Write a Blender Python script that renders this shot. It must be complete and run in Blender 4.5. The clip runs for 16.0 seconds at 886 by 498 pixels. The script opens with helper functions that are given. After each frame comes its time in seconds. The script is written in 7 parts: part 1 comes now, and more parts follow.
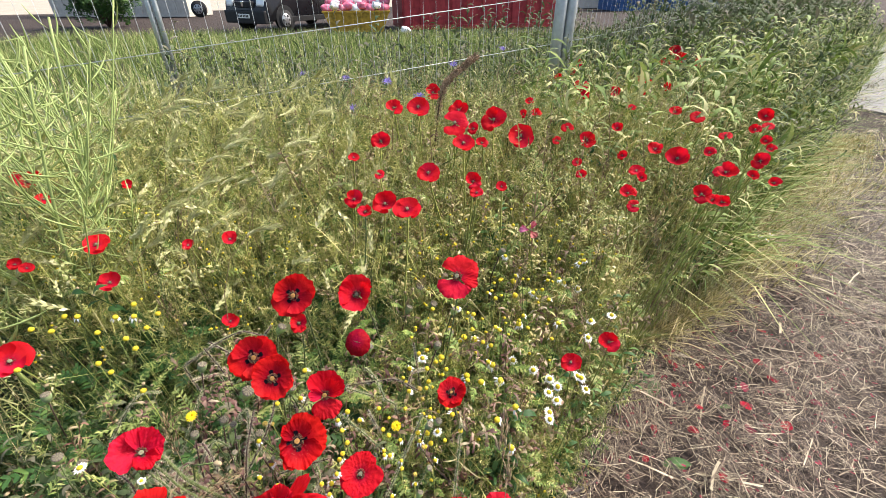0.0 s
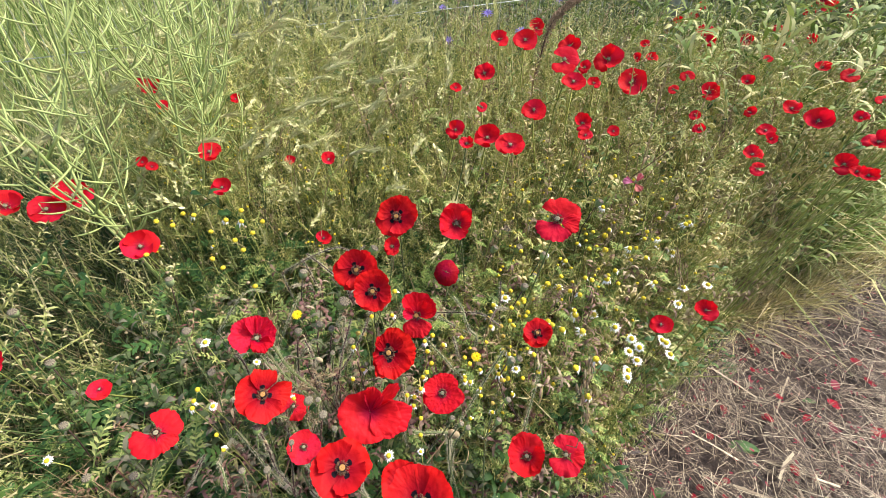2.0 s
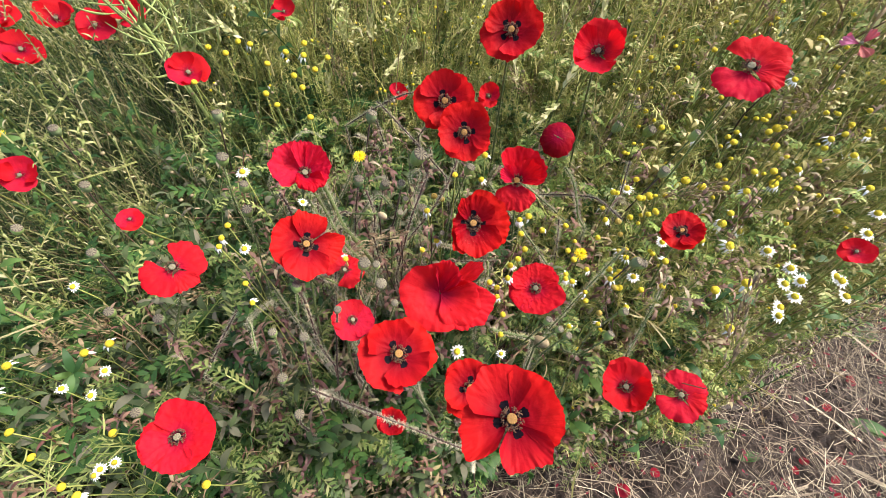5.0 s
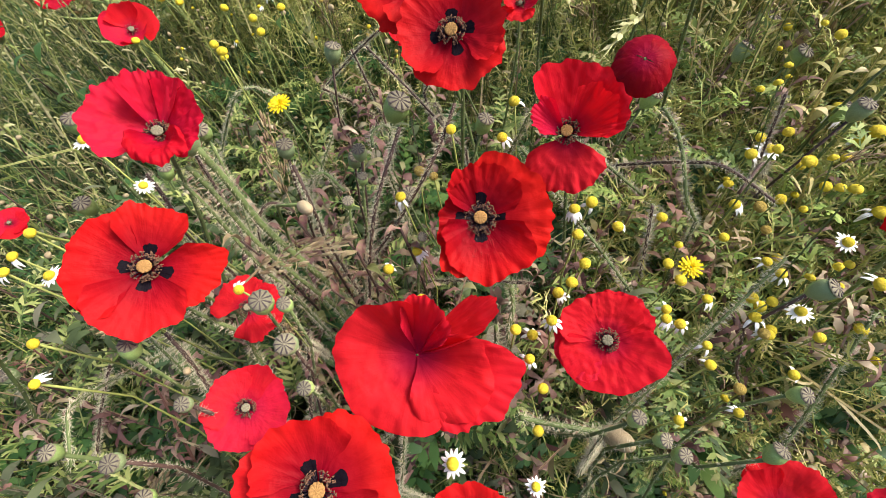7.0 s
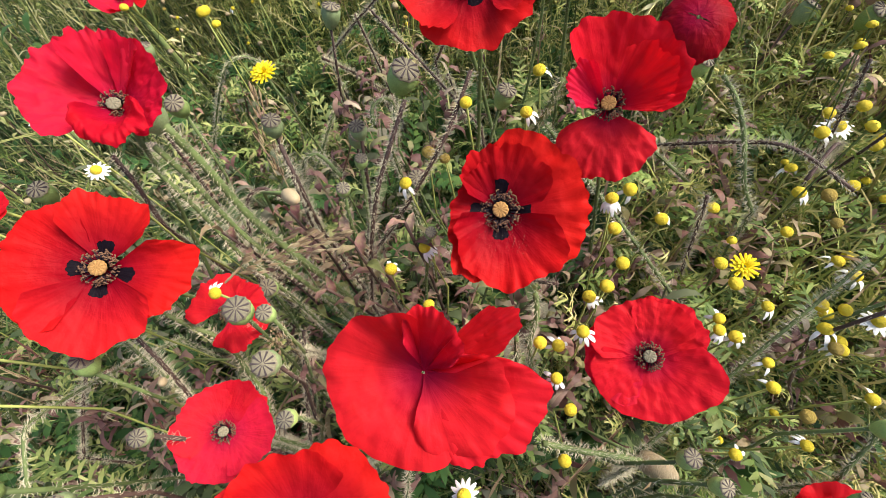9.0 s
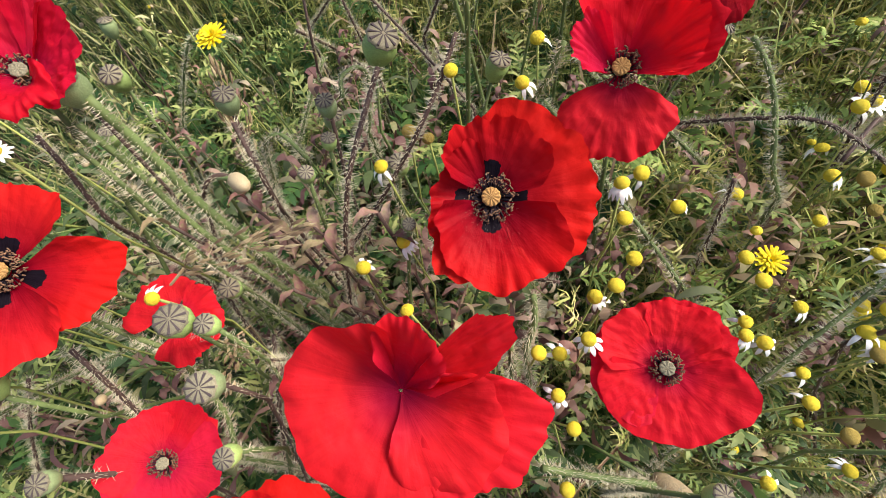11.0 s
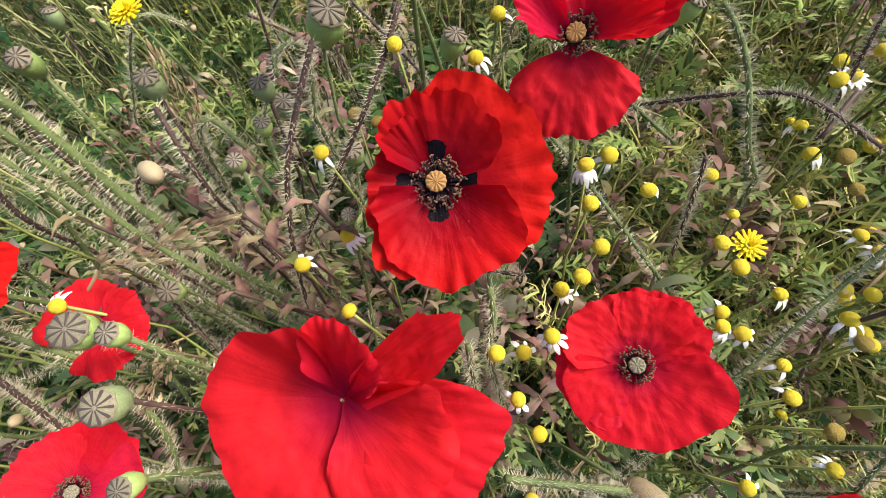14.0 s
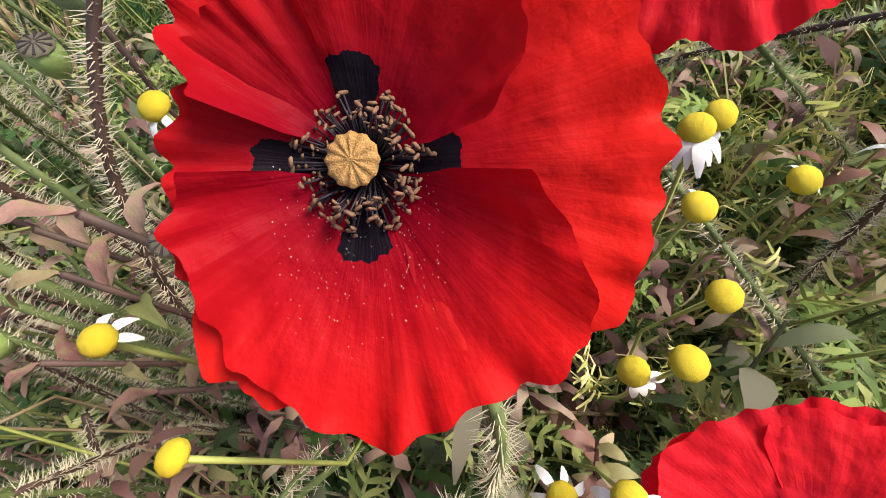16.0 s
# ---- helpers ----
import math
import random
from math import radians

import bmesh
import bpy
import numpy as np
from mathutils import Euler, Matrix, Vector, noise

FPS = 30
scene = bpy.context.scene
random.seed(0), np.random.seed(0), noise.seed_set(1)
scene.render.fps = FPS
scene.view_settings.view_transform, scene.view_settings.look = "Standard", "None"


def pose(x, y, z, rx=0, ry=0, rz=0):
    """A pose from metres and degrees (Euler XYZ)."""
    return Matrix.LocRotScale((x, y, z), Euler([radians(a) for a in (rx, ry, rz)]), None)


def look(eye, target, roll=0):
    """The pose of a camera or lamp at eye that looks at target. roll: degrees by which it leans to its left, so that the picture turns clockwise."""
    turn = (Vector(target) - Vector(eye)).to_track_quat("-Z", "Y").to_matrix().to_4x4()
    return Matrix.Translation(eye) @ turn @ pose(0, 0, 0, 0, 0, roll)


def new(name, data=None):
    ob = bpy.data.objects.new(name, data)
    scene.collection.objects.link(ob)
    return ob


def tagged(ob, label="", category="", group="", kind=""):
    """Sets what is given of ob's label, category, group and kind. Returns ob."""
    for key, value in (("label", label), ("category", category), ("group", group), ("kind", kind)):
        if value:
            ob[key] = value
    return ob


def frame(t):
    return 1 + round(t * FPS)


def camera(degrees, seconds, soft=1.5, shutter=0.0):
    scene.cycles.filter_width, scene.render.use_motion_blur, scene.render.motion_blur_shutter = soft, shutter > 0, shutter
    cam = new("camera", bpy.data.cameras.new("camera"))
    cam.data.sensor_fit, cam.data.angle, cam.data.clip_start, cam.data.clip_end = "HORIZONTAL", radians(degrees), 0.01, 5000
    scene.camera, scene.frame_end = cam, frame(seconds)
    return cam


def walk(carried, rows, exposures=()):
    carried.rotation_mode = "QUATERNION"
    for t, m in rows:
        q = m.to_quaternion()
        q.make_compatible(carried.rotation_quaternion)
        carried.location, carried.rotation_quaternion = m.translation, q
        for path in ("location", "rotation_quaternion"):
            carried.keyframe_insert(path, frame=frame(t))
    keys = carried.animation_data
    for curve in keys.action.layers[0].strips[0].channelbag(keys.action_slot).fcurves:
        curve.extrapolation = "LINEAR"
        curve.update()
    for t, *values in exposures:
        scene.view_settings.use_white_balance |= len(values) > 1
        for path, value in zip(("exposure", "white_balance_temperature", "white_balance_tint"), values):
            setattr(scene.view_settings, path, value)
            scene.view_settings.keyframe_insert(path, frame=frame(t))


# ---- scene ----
cam = camera(93.3, 16.0, soft=0.8)
PATH = [
    (0, (0.1980, -0.3300, 1.2650), (0.1975, 0.5178, 0.7346), -0.10),
    (0.5, (0.1706, -0.3355, 1.2637), (0.1382, 0.5030, 0.7198), 0.16),
    (1, (0.1617, -0.3428, 1.2577), (0.0951, 0.4828, 0.6974), 0.42),
    (1.5, (0.1498, -0.3445, 1.2494), (0.0513, 0.4585, 0.6617), 0.94),
    (2, (0.1367, -0.3432, 1.2364), (0.0078, 0.4275, 0.6123), 1.56),
    (2.5, (0.1277, -0.3514, 1.2145), (-0.0297, 0.3790, 0.5499), 2.20),
    (3, (0.1149, -0.3614, 1.1742), (-0.0666, 0.3265, 0.4715), 2.66),
    (3.5, (0.0997, -0.3453, 1.1388), (-0.0988, 0.3013, 0.4022), 2.92),
    (4, (0.0840, -0.3310, 1.1195), (-0.1240, 0.2836, 0.3585), 3.00),
    (4.2, (0.0830, -0.3265, 1.1156), (-0.1266, 0.2774, 0.3466), 2.98),
    (6.3, (0.0783, -0.2052, 0.9594), (-0.2234, 0.4171, 0.2371), -3.31),
    (6.5, (0.0800, -0.1904, 0.9484), (-0.2432, 0.4158, 0.2217), -5.02),
    (7, (0.0706, -0.1418, 0.9244), (-0.2745, 0.4032, 0.1603), -7.96),
    (7.5, (0.0661, -0.1310, 0.9139), (-0.2894, 0.4004, 0.1451), -8.80),
    (8, (0.0616, -0.1210, 0.9030), (-0.3024, 0.3977, 0.1293), -9.49),
    (8.5, (0.0583, -0.1180, 0.9029), (-0.3014, 0.3875, 0.1186), -9.80),
    (11, (0.0504, -0.0971, 0.8792), (-0.2930, 0.3835, 0.0722), -10.39),
    (11.5, (0.0515, -0.0928, 0.8708), (-0.2829, 0.3821, 0.0568), -10.35),
    (12, (0.0506, -0.0949, 0.8705), (-0.2764, 0.3793, 0.0530), -10.17),
    (12.5, (0.0453, -0.0974, 0.8718), (-0.2743, 0.3743, 0.0500), -10.01),
    (13, (0.0466, -0.0981, 0.8713), (-0.2737, 0.3771, 0.0517), -10.15),
    (13.5, (0.0479, -0.0954, 0.8722), (-0.2706, 0.3838, 0.0543), -10.07),
    (14, (0.0600, -0.0837, 0.8638), (-0.2627, 0.3998, 0.0501), -10.44),
    (14.5, (0.0448, -0.0549, 0.8283), (-0.2772, 0.4017, -0.0011), -11.79),
    (15, (0.0446, -0.0449, 0.8206), (-0.2876, 0.4082, -0.0067), -12.78),
    (15.5, (0.0403, -0.0354, 0.8074), (-0.2973, 0.4133, -0.0201), -13.21),
    (16, (0.0395, -0.0298, 0.8023), (-0.3064, 0.4179, -0.0223), -13.55),
]
walk(cam, [(t, look(eye, target, roll)) for t, eye, target, roll in PATH], [(0, 1.3, 6700, 11), (4, 1.3, 6700, 11), (8, 1.1, 6700, 11), (16, 1.1, 6700, 11)])

# ---- world, sun ----
world = bpy.data.worlds.new("sky_world")
scene.world = world
world.use_nodes = True
wn = world.node_tree
wn.nodes.clear()
w_out = wn.nodes.new("ShaderNodeOutputWorld")
w_bg = wn.nodes.new("ShaderNodeBackground")
w_sky = wn.nodes.new("ShaderNodeTexSky")
w_sky.sky_type = "NISHITA"
w_sky.sun_disc = False
SUN_EL, SUN_AZ = radians(50), radians(62)
w_sky.sun_elevation, w_sky.sun_rotation = SUN_EL, SUN_AZ
w_sky.dust_density = 3.0
w_bg.inputs["Strength"].default_value = 0.12
wn.links.new(w_sky.outputs[0], w_bg.inputs[0])
wn.links.new(w_bg.outputs[0], w_out.inputs[0])
sun_data = bpy.data.lights.new("sun", "SUN")
sun_data.energy, sun_data.angle, sun_data.color = 3.0, radians(26), (1.0, 0.95, 0.87)
sun = new("sun", sun_data)
sun_way = Vector((math.sin(SUN_AZ) * math.cos(SUN_EL), math.cos(SUN_AZ) * math.cos(SUN_EL), math.sin(SUN_EL)))
sun.matrix_world = look(sun_way * 30, (0, 0, 0))

# ---- materials ----


class Mat:
    """A small helper round a node material."""

    def __init__(self, name, rough=0.6, metal=0.0):
        self.m = bpy.data.materials.new(name)
        self.m.use_nodes = True
        self.t = self.m.node_tree
        self.b = self.t.nodes["Principled BSDF"]
        self.b.inputs["Roughness"].default_value = rough
        self.b.inputs["Specular IOR Level"].default_value = 0.3
        self.b.inputs["Metallic"].default_value = metal
        self.out = self.t.nodes["Material Output"]

    def n(self, kind, **kw):
        node = self.t.nodes.new(kind)
        for k, v in kw.items():
            node.inputs[k].default_value = v
        return node

    def link(self, a, b):
        self.t.links.new(a, b)

    def ramp(self, fac, stops):
        r = self.t.nodes.new("ShaderNodeValToRGB")
        while len(r.color_ramp.elements) < len(stops):
            r.color_ramp.elements.new(0.5)
        for e, (p, c) in zip(r.color_ramp.elements, stops):
            e.position, e.color = p, (*c, 1)
        self.link(fac, r.inputs[0])
        return r.outputs[0]

    def noise(self, scale, detail=4.0, coord="Object"):
        tc = self.t.nodes.new("ShaderNodeTexCoord")
        nz = self.n("ShaderNodeTexNoise", Scale=scale, Detail=detail)
        self.link(tc.outputs[coord], nz.inputs["Vector"])
        return nz.outputs["Fac"]

    def mix(self, fac, a, b, mode="MIX"):
        mx = self.t.nodes.new("ShaderNodeMix")
        mx.data_type, mx.blend_type = "RGBA", mode
        for sock, v in ((mx.inputs[0], fac), (mx.inputs[6], a), (mx.inputs[7], b)):
            if isinstance(v, (int, float)):
                sock.default_value = v
            elif isinstance(v, tuple):
                sock.default_value = (*v, 1)
            else:
                self.link(v, sock)
        return mx.outputs[2]

    def color(self, v):
        if isinstance(v, tuple):
            self.b.inputs["Base Color"].default_value = (*v, 1)
        else:
            self.link(v, self.b.inputs["Base Color"])
        return v

    def bump(self, h, strength=0.3, dist=0.002):
        bp = self.n("ShaderNodeBump", Strength=strength, Distance=dist)
        self.link(h, bp.inputs["Height"])
        self.link(bp.outputs[0], self.b.inputs["Normal"])

    def thin(self, col, amount):
        """Light that passes through a leaf or petal."""
        tr = self.t.nodes.new("ShaderNodeBsdfTranslucent")
        if isinstance(col, tuple):
            tr.inputs[0].default_value = (*col, 1)
        else:
            self.link(col, tr.inputs[0])
        ms = self.t.nodes.new("ShaderNodeMixShader")
        ms.inputs[0].default_value = amount
        self.link(self.b.outputs[0], ms.inputs[1])
        self.link(tr.outputs[0], ms.inputs[2])
        self.link(ms.outputs[0], self.out.inputs[0])


def mat_plain(name, c, rough=0.6, metal=0.0, vary=0.25, scale=30.0, bump=0.15, dist=0.001, rand=0.0):
    m = Mat(name, rough, metal)
    dark = tuple(x * (1 - vary) for x in c)
    light = tuple(min(1, x * (1 + vary)) for x in c)
    fac = m.noise(scale)
    col = m.ramp(fac, [(0.3, dark), (0.7, light)])
    if rand:
        oi = m.t.nodes.new("ShaderNodeObjectInfo")
        hs = m.n("ShaderNodeHueSaturation")
        mr = m.n("ShaderNodeMapRange")
        m.link(oi.outputs["Random"], mr.inputs[0])
        mr.inputs[3].default_value, mr.inputs[4].default_value = 1 - rand, 1 + rand
        m.link(mr.outputs[0], hs.inputs["Value"])
        m.link(col, hs.inputs["Color"])
        col = hs.outputs[0]
    m.color(col)
    m.bump(m.noise(scale * 3), bump, dist)
    return m.m


def mat_leaf(name, stops, rough=0.55, thin=0.17, patch=6.0):
    """Foliage whose colour varies from piece to piece and in patches."""
    m = Mat(name, rough)
    g = m.t.nodes.new("ShaderNodeNewGeometry")
    col = m.ramp(g.outputs["Random Per Island"], stops)
    nz = m.noise(patch)
    col = m.mix(m.ramp(nz, [(0.35, (0, 0, 0)), (0.65, (0.35, 0.35, 0.35))]), col, m.mix(1.0, col, (0.55, 0.62, 0.45), "MULTIPLY"))
    m.color(col)
    m.b.inputs["Specular IOR Level"].default_value = 0.3
    m.thin(col, thin)
    return m.m


def mat_petal(name, blotch, tint=(1.0, 1.0, 1.0)):
    m = Mat(name, 0.5)
    tc = m.t.nodes.new("ShaderNodeTexCoord")
    sep = m.t.nodes.new("ShaderNodeSeparateXYZ")
    m.link(tc.outputs["Object"], sep.inputs[0])

    def mth(op, a, b=None):
        k = m.t.nodes.new("ShaderNodeMath")
        k.operation = op
        for s, v in zip(k.inputs, (a, b)):
            if v is None:
                continue
            if isinstance(v, (int, float)):
                s.default_value = v
            else:
                m.link(v, s)
        return k.outputs[0]
    x, y = sep.outputs[0], sep.outputs[1]
    r = mth("SQRT", mth("ADD", mth("MULTIPLY", x, x), mth("MULTIPLY", y, y)))
    ang = mth("ARCTAN2", y, x)
    # fine radial veins
    veins = m.n("ShaderNodeTexNoise", Scale=1.0, Detail=3.0)
    comb = m.t.nodes.new("ShaderNodeCombineXYZ")
    m.link(mth("MULTIPLY", ang, 20.0), comb.inputs[0])
    m.link(mth("MULTIPLY", r, 2.2), comb.inputs[1])
    m.link(comb.outputs[0], veins.inputs["Vector"])
    oi = m.t.nodes.new("ShaderNodeObjectInfo")
    base = m.ramp(oi.outputs["Random"], [(0.0, (0.62, 0.009, 0.016)), (0.5, (0.68, 0.016, 0.017)), (1.0, (0.65, 0.014, 0.034))])
    base = m.mix(1.0, base, tint, "MULTIPLY")
    crumple = m.n("ShaderNodeTexNoise", Scale=4.5, Detail=5.0)
    m.link(tc.outputs["Object"], crumple.inputs["Vector"])
    col = m.mix(m.ramp(veins.outputs["Fac"], [(0.35, (0, 0, 0)), (0.75, (0.3, 0.3, 0.3))]), base, m.mix(1.0, base, (0.62, 0.5, 0.6), "MULTIPLY"))
    col = m.mix(m.ramp(crumple.outputs["Fac"], [(0.5, (0, 0, 0)), (0.8, (0.25, 0.25, 0.25))]), col, (0.70, 0.035, 0.022))
    deep = m.ramp(r, [(0.15, (1, 1, 1)), (0.5, (0.6, 0.6, 0.6)), (0.85, (0.1, 0.1, 0.1)), (1.0, (0, 0, 0))] if blotch else [(0.1, (0.8, 0.8, 0.8)), (0.5, (0, 0, 0))])
    col = m.mix(deep, col, (0.17, 0.0006, 0.011) if blotch else (0.30, 0.004, 0.045))
    # dark blotch at the petal's foot, widening outwards
    wide = mth("ADD", mth("MULTIPLY", x, 0.34), 0.0)
    side = mth("DIVIDE", mth("ABSOLUTE", y), mth("MAXIMUM", wide, 0.01))
    edge = m.n("ShaderNodeTexNoise", Scale=22.0, Detail=2.0)
    m.link(tc.outputs["Object"], edge.inputs["Vector"])
    wob = mth("MULTIPLY", mth("SUBTRACT", edge.outputs["Fac"], 0.5), 0.3)
    inside = mth("MULTIPLY", mth("LESS_THAN", mth("ADD", side, wob), 1.0), mth("LESS_THAN", mth("ADD", mth("ADD", x, mth("MULTIPLY", mth("MULTIPLY", y, y), 5.0)), mth("MULTIPLY", wob, 0.25)), 0.37))
    inside = mth("MULTIPLY", inside, mth("GREATER_THAN", x, 0.10))
    if blotch:
        col = m.mix(inside, col, (0.008, 0.005, 0.009))
    m.color(col)
    m.b.inputs["Specular IOR Level"].default_value = 0.05
    crease = m.n("ShaderNodeTexVoronoi", Scale=7.0)
    warp = m.t.nodes.new("ShaderNodeVectorMath")
    warp.operation = "MULTIPLY_ADD"
    m.link(crumple.outputs["Color"], warp.inputs[0])
    warp.inputs[1].default_value = (0.25, 0.25, 0.25)
    m.link(tc.outputs["Object"], warp.inputs[2])
    m.link(warp.outputs[0], crease.inputs["Vector"])
    hsum = mth("ADD", mth("MULTIPLY", veins.outputs["Fac"], 0.22), mth("ADD", crumple.outputs["Fac"], mth("MULTIPLY", crease.outputs["Distance"], 0.25)))
    m.bump(hsum, 0.6, 0.0016)
    m.thin(m.mix(1.0, col, (1.0, 0.35, 0.3), "MULTIPLY"), 0.3 if blotch else 0.42)
    return m.m


M_PETAL = mat_petal("poppy_petal", True, (0.9, 0.9, 0.6))
M_PETAL_PLAIN = mat_petal("plain_poppy_petal", False, (1.02, 1.15, 1.6))
M_PETAL_FADED = mat_petal("faded_poppy_petal", False, (1.0, 16.0, 13.0))
M_PETAL_OLD = mat_petal("old_poppy_petal", False, (0.5, 0.4, 0.8))
M_PETAL_DARK = mat_petal("crimson_poppy_petal", False, (0.85, 0.55, 1.4))
M_DRYPETAL = mat_plain("fallen_petal", (0.15, 0.004, 0.02), 0.6, vary=0.4, scale=60, rand=0.3)
M_STEM = mat_plain("hairy_stem", (0.11, 0.15, 0.05), 0.6, vary=0.35, scale=90, rand=0.25)
M_THREAD = mat_plain("mayweed_stalk", (0.27, 0.30, 0.08), 0.6, vary=0.3, scale=60, rand=0.3)
M_STEM_BROWN = mat_plain("brown_hairy_stem", (0.075, 0.045, 0.036), 0.6, vary=0.35, scale=90, rand=0.2)
M_HAIR = mat_plain("stem_hair", (0.52, 0.48, 0.34), 0.5, vary=0.2, scale=60)
M_STAMEN = mat_plain("stamen_filament", (0.02, 0.012, 0.02), 0.6, vary=0.3, scale=60)
M_ANTHER = mat_plain("anther", (0.15, 0.08, 0.045), 0.8, vary=0.45, scale=40)
M_STIGMA = mat_plain("stigma_disc", (0.33, 0.18, 0.06), 0.85, vary=0.22, scale=30, bump=0.4, dist=0.002, rand=0.15)
M_CAPSULE = mat_plain("green_capsule", (0.25, 0.35, 0.11), 0.5, vary=0.25, scale=30, rand=0.25)
M_CAP = mat_plain("capsule_cap", (0.19, 0.17, 0.11), 0.7, vary=0.45, scale=40, rand=0.2)
M_CAPRAY = mat_plain("capsule_ray", (0.06, 0.045, 0.045), 0.8, vary=0.3, scale=60)
M_BUD = mat_plain("bud", (0.34, 0.27, 0.16), 0.7, vary=0.3, scale=40, rand=0.2)
M_YELLOW = mat_plain("chamomile_disc", (0.64, 0.50, 0.03), 0.75, vary=0.2, scale=160, bump=0.5, dist=0.002, rand=0.12)
M_OLDDISC = mat_plain("faded_disc", (0.50, 0.36, 0.08), 0.8, vary=0.3, scale=120, bump=0.8, dist=0.002, rand=0.15)
M_WHITE = mat_plain("white_ray", (0.80, 0.80, 0.76), 0.55, vary=0.06, scale=60)
M_DANDELION = mat_plain("dandelion_floret", (0.80, 0.62, 0.01), 0.6, vary=0.12, scale=60)
GREENS = [(0.0, (0.06, 0.10, 0.025)), (0.25, (0.13, 0.20, 0.045)), (0.5, (0.22, 0.29, 0.075)), (0.7, (0.36, 0.38, 0.13)), (0.85, (0.48, 0.44, 0.20)), (1.0, (0.62, 0.54, 0.31))]
M_GRASS = mat_leaf("meadow_grass", GREENS, patch=3.5)
M_LUSH = mat_leaf("lush_grass", [(0.0, (0.08, 0.13, 0.03)), (0.4, (0.18, 0.26, 0.06)), (0.7, (0.30, 0.37, 0.11)), (1.0, (0.60, 0.54, 0.28))], rough=0.7, patch=2.0)
M_PALEGRASS = mat_leaf("pale_grass", [(0.0, (0.20, 0.25, 0.07)), (0.4, (0.34, 0.36, 0.13)), (0.75, (0.48, 0.46, 0.22)), (1.0, (0.62, 0.56, 0.34))], rough=0.6, patch=3.0)
M_RIPE = mat_leaf("ripe_grass", [(0.0, (0.17, 0.18, 0.055)), (0.3, (0.34, 0.31, 0.11)), (0.6, (0.52, 0.43, 0.19)), (0.85, (0.66, 0.55, 0.29)), (1.0, (0.78, 0.66, 0.40))], rough=0.6, patch=3.0)
# dark green grass, coloured darker still for the deep shadows among its blades
M_DEEP = mat_leaf("shaded_deep_green_grass", [(0.0, (0.022, 0.045, 0.013)), (0.5, (0.05, 0.09, 0.025)), (0.85, (0.12, 0.16, 0.05)), (1.0, (0.34, 0.29, 0.16))], patch=4.0)
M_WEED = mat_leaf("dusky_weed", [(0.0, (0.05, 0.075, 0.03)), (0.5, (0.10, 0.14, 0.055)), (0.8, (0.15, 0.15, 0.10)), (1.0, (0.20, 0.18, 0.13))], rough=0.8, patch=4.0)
# mayweed foliage in a paler copy: the light on it is put into the colour
M_SUNLIT = mat_leaf("sunlit_mayweed_leaf", [(0.0, (0.24, 0.29, 0.075)), (0.4, (0.40, 0.42, 0.12)), (0.75, (0.58, 0.53, 0.20)), (1.0, (0.72, 0.61, 0.31))], patch=9.0)
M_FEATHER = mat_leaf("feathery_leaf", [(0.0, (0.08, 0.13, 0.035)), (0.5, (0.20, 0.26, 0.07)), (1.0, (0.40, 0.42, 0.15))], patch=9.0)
M_ROSY = mat_leaf("withered_leaf", [(0.0, (0.15, 0.06, 0.055)), (0.35, (0.26, 0.13, 0.10)), (0.6, (0.36, 0.23, 0.16)), (0.8, (0.27, 0.26, 0.10)), (1.0, (0.45, 0.34, 0.22))], patch=20.0)
M_CUTLEAF = mat_leaf("cut_leaf", [(0.0, (0.03, 0.065, 0.018)), (0.4, (0.085, 0.15, 0.035)), (0.75, (0.18, 0.26, 0.065)), (1.0, (0.34, 0.36, 0.15))], patch=12.0)
M_LIMP = mat_leaf("limp_leaf", [(0.0, (0.13, 0.06, 0.06)), (0.4, (0.24, 0.13, 0.11)), (0.7, (0.36, 0.24, 0.18)), (0.85, (0.22, 0.22, 0.09)), (1.0, (0.50, 0.39, 0.29))], patch=20.0)
M_FRESH = mat_leaf("fresh_leaf", [(0.0, (0.08, 0.14, 0.03)), (0.4, (0.17, 0.26, 0.055)), (0.75, (0.28, 0.37, 0.09)), (1.0, (0.44, 0.46, 0.16))], patch=12.0)
M_TAN = mat_leaf("dead_leaf", [(0.0, (0.17, 0.09, 0.08)), (0.4, (0.28, 0.17, 0.14)), (0.75, (0.42, 0.30, 0.22)), (1.0, (0.55, 0.46, 0.32))], patch=20.0)
M_DRY = mat_leaf("dry_stalk", [(0.0, (0.16, 0.10, 0.065)), (0.5, (0.32, 0.23, 0.13)), (1.0, (0.52, 0.42, 0.25))], patch=5.0, thin=0.15)
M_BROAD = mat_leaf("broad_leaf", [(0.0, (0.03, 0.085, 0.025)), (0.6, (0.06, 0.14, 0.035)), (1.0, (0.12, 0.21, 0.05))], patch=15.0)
M_BARLEY = mat_leaf("barley_ear", [(0.0, (0.42, 0.45, 0.18)), (0.5, (0.62, 0.60, 0.30)), (1.0, (0.78, 0.72, 0.44))], patch=6.0)
M_POD = mat_leaf("seed_pod", [(0.0, (0.30, 0.40, 0.13)), (0.5, (0.38, 0.47, 0.17)), (1.0, (0.46, 0.49, 0.20))], patch=8.0, thin=0.15)
M_STRAW = mat_leaf("cut_straw", [(0.0, (0.025, 0.015, 0.013)), (0.35, (0.07, 0.044, 0.035)), (0.6, (0.17, 0.12, 0.09)), (0.8, (0.36, 0.28, 0.20)), (1.0, (0.72, 0.62, 0.46))], patch=4.0, thin=0.1)
M_STEEL = mat_plain("galvanised_steel", (0.42, 0.45, 0.47), 0.42, 0.75, vary=0.2, scale=25, bump=0.1)
M_WIRE = mat_plain("fence_wire", (0.50, 0.53, 0.52), 0.45, 0.5, vary=0.2, scale=40)


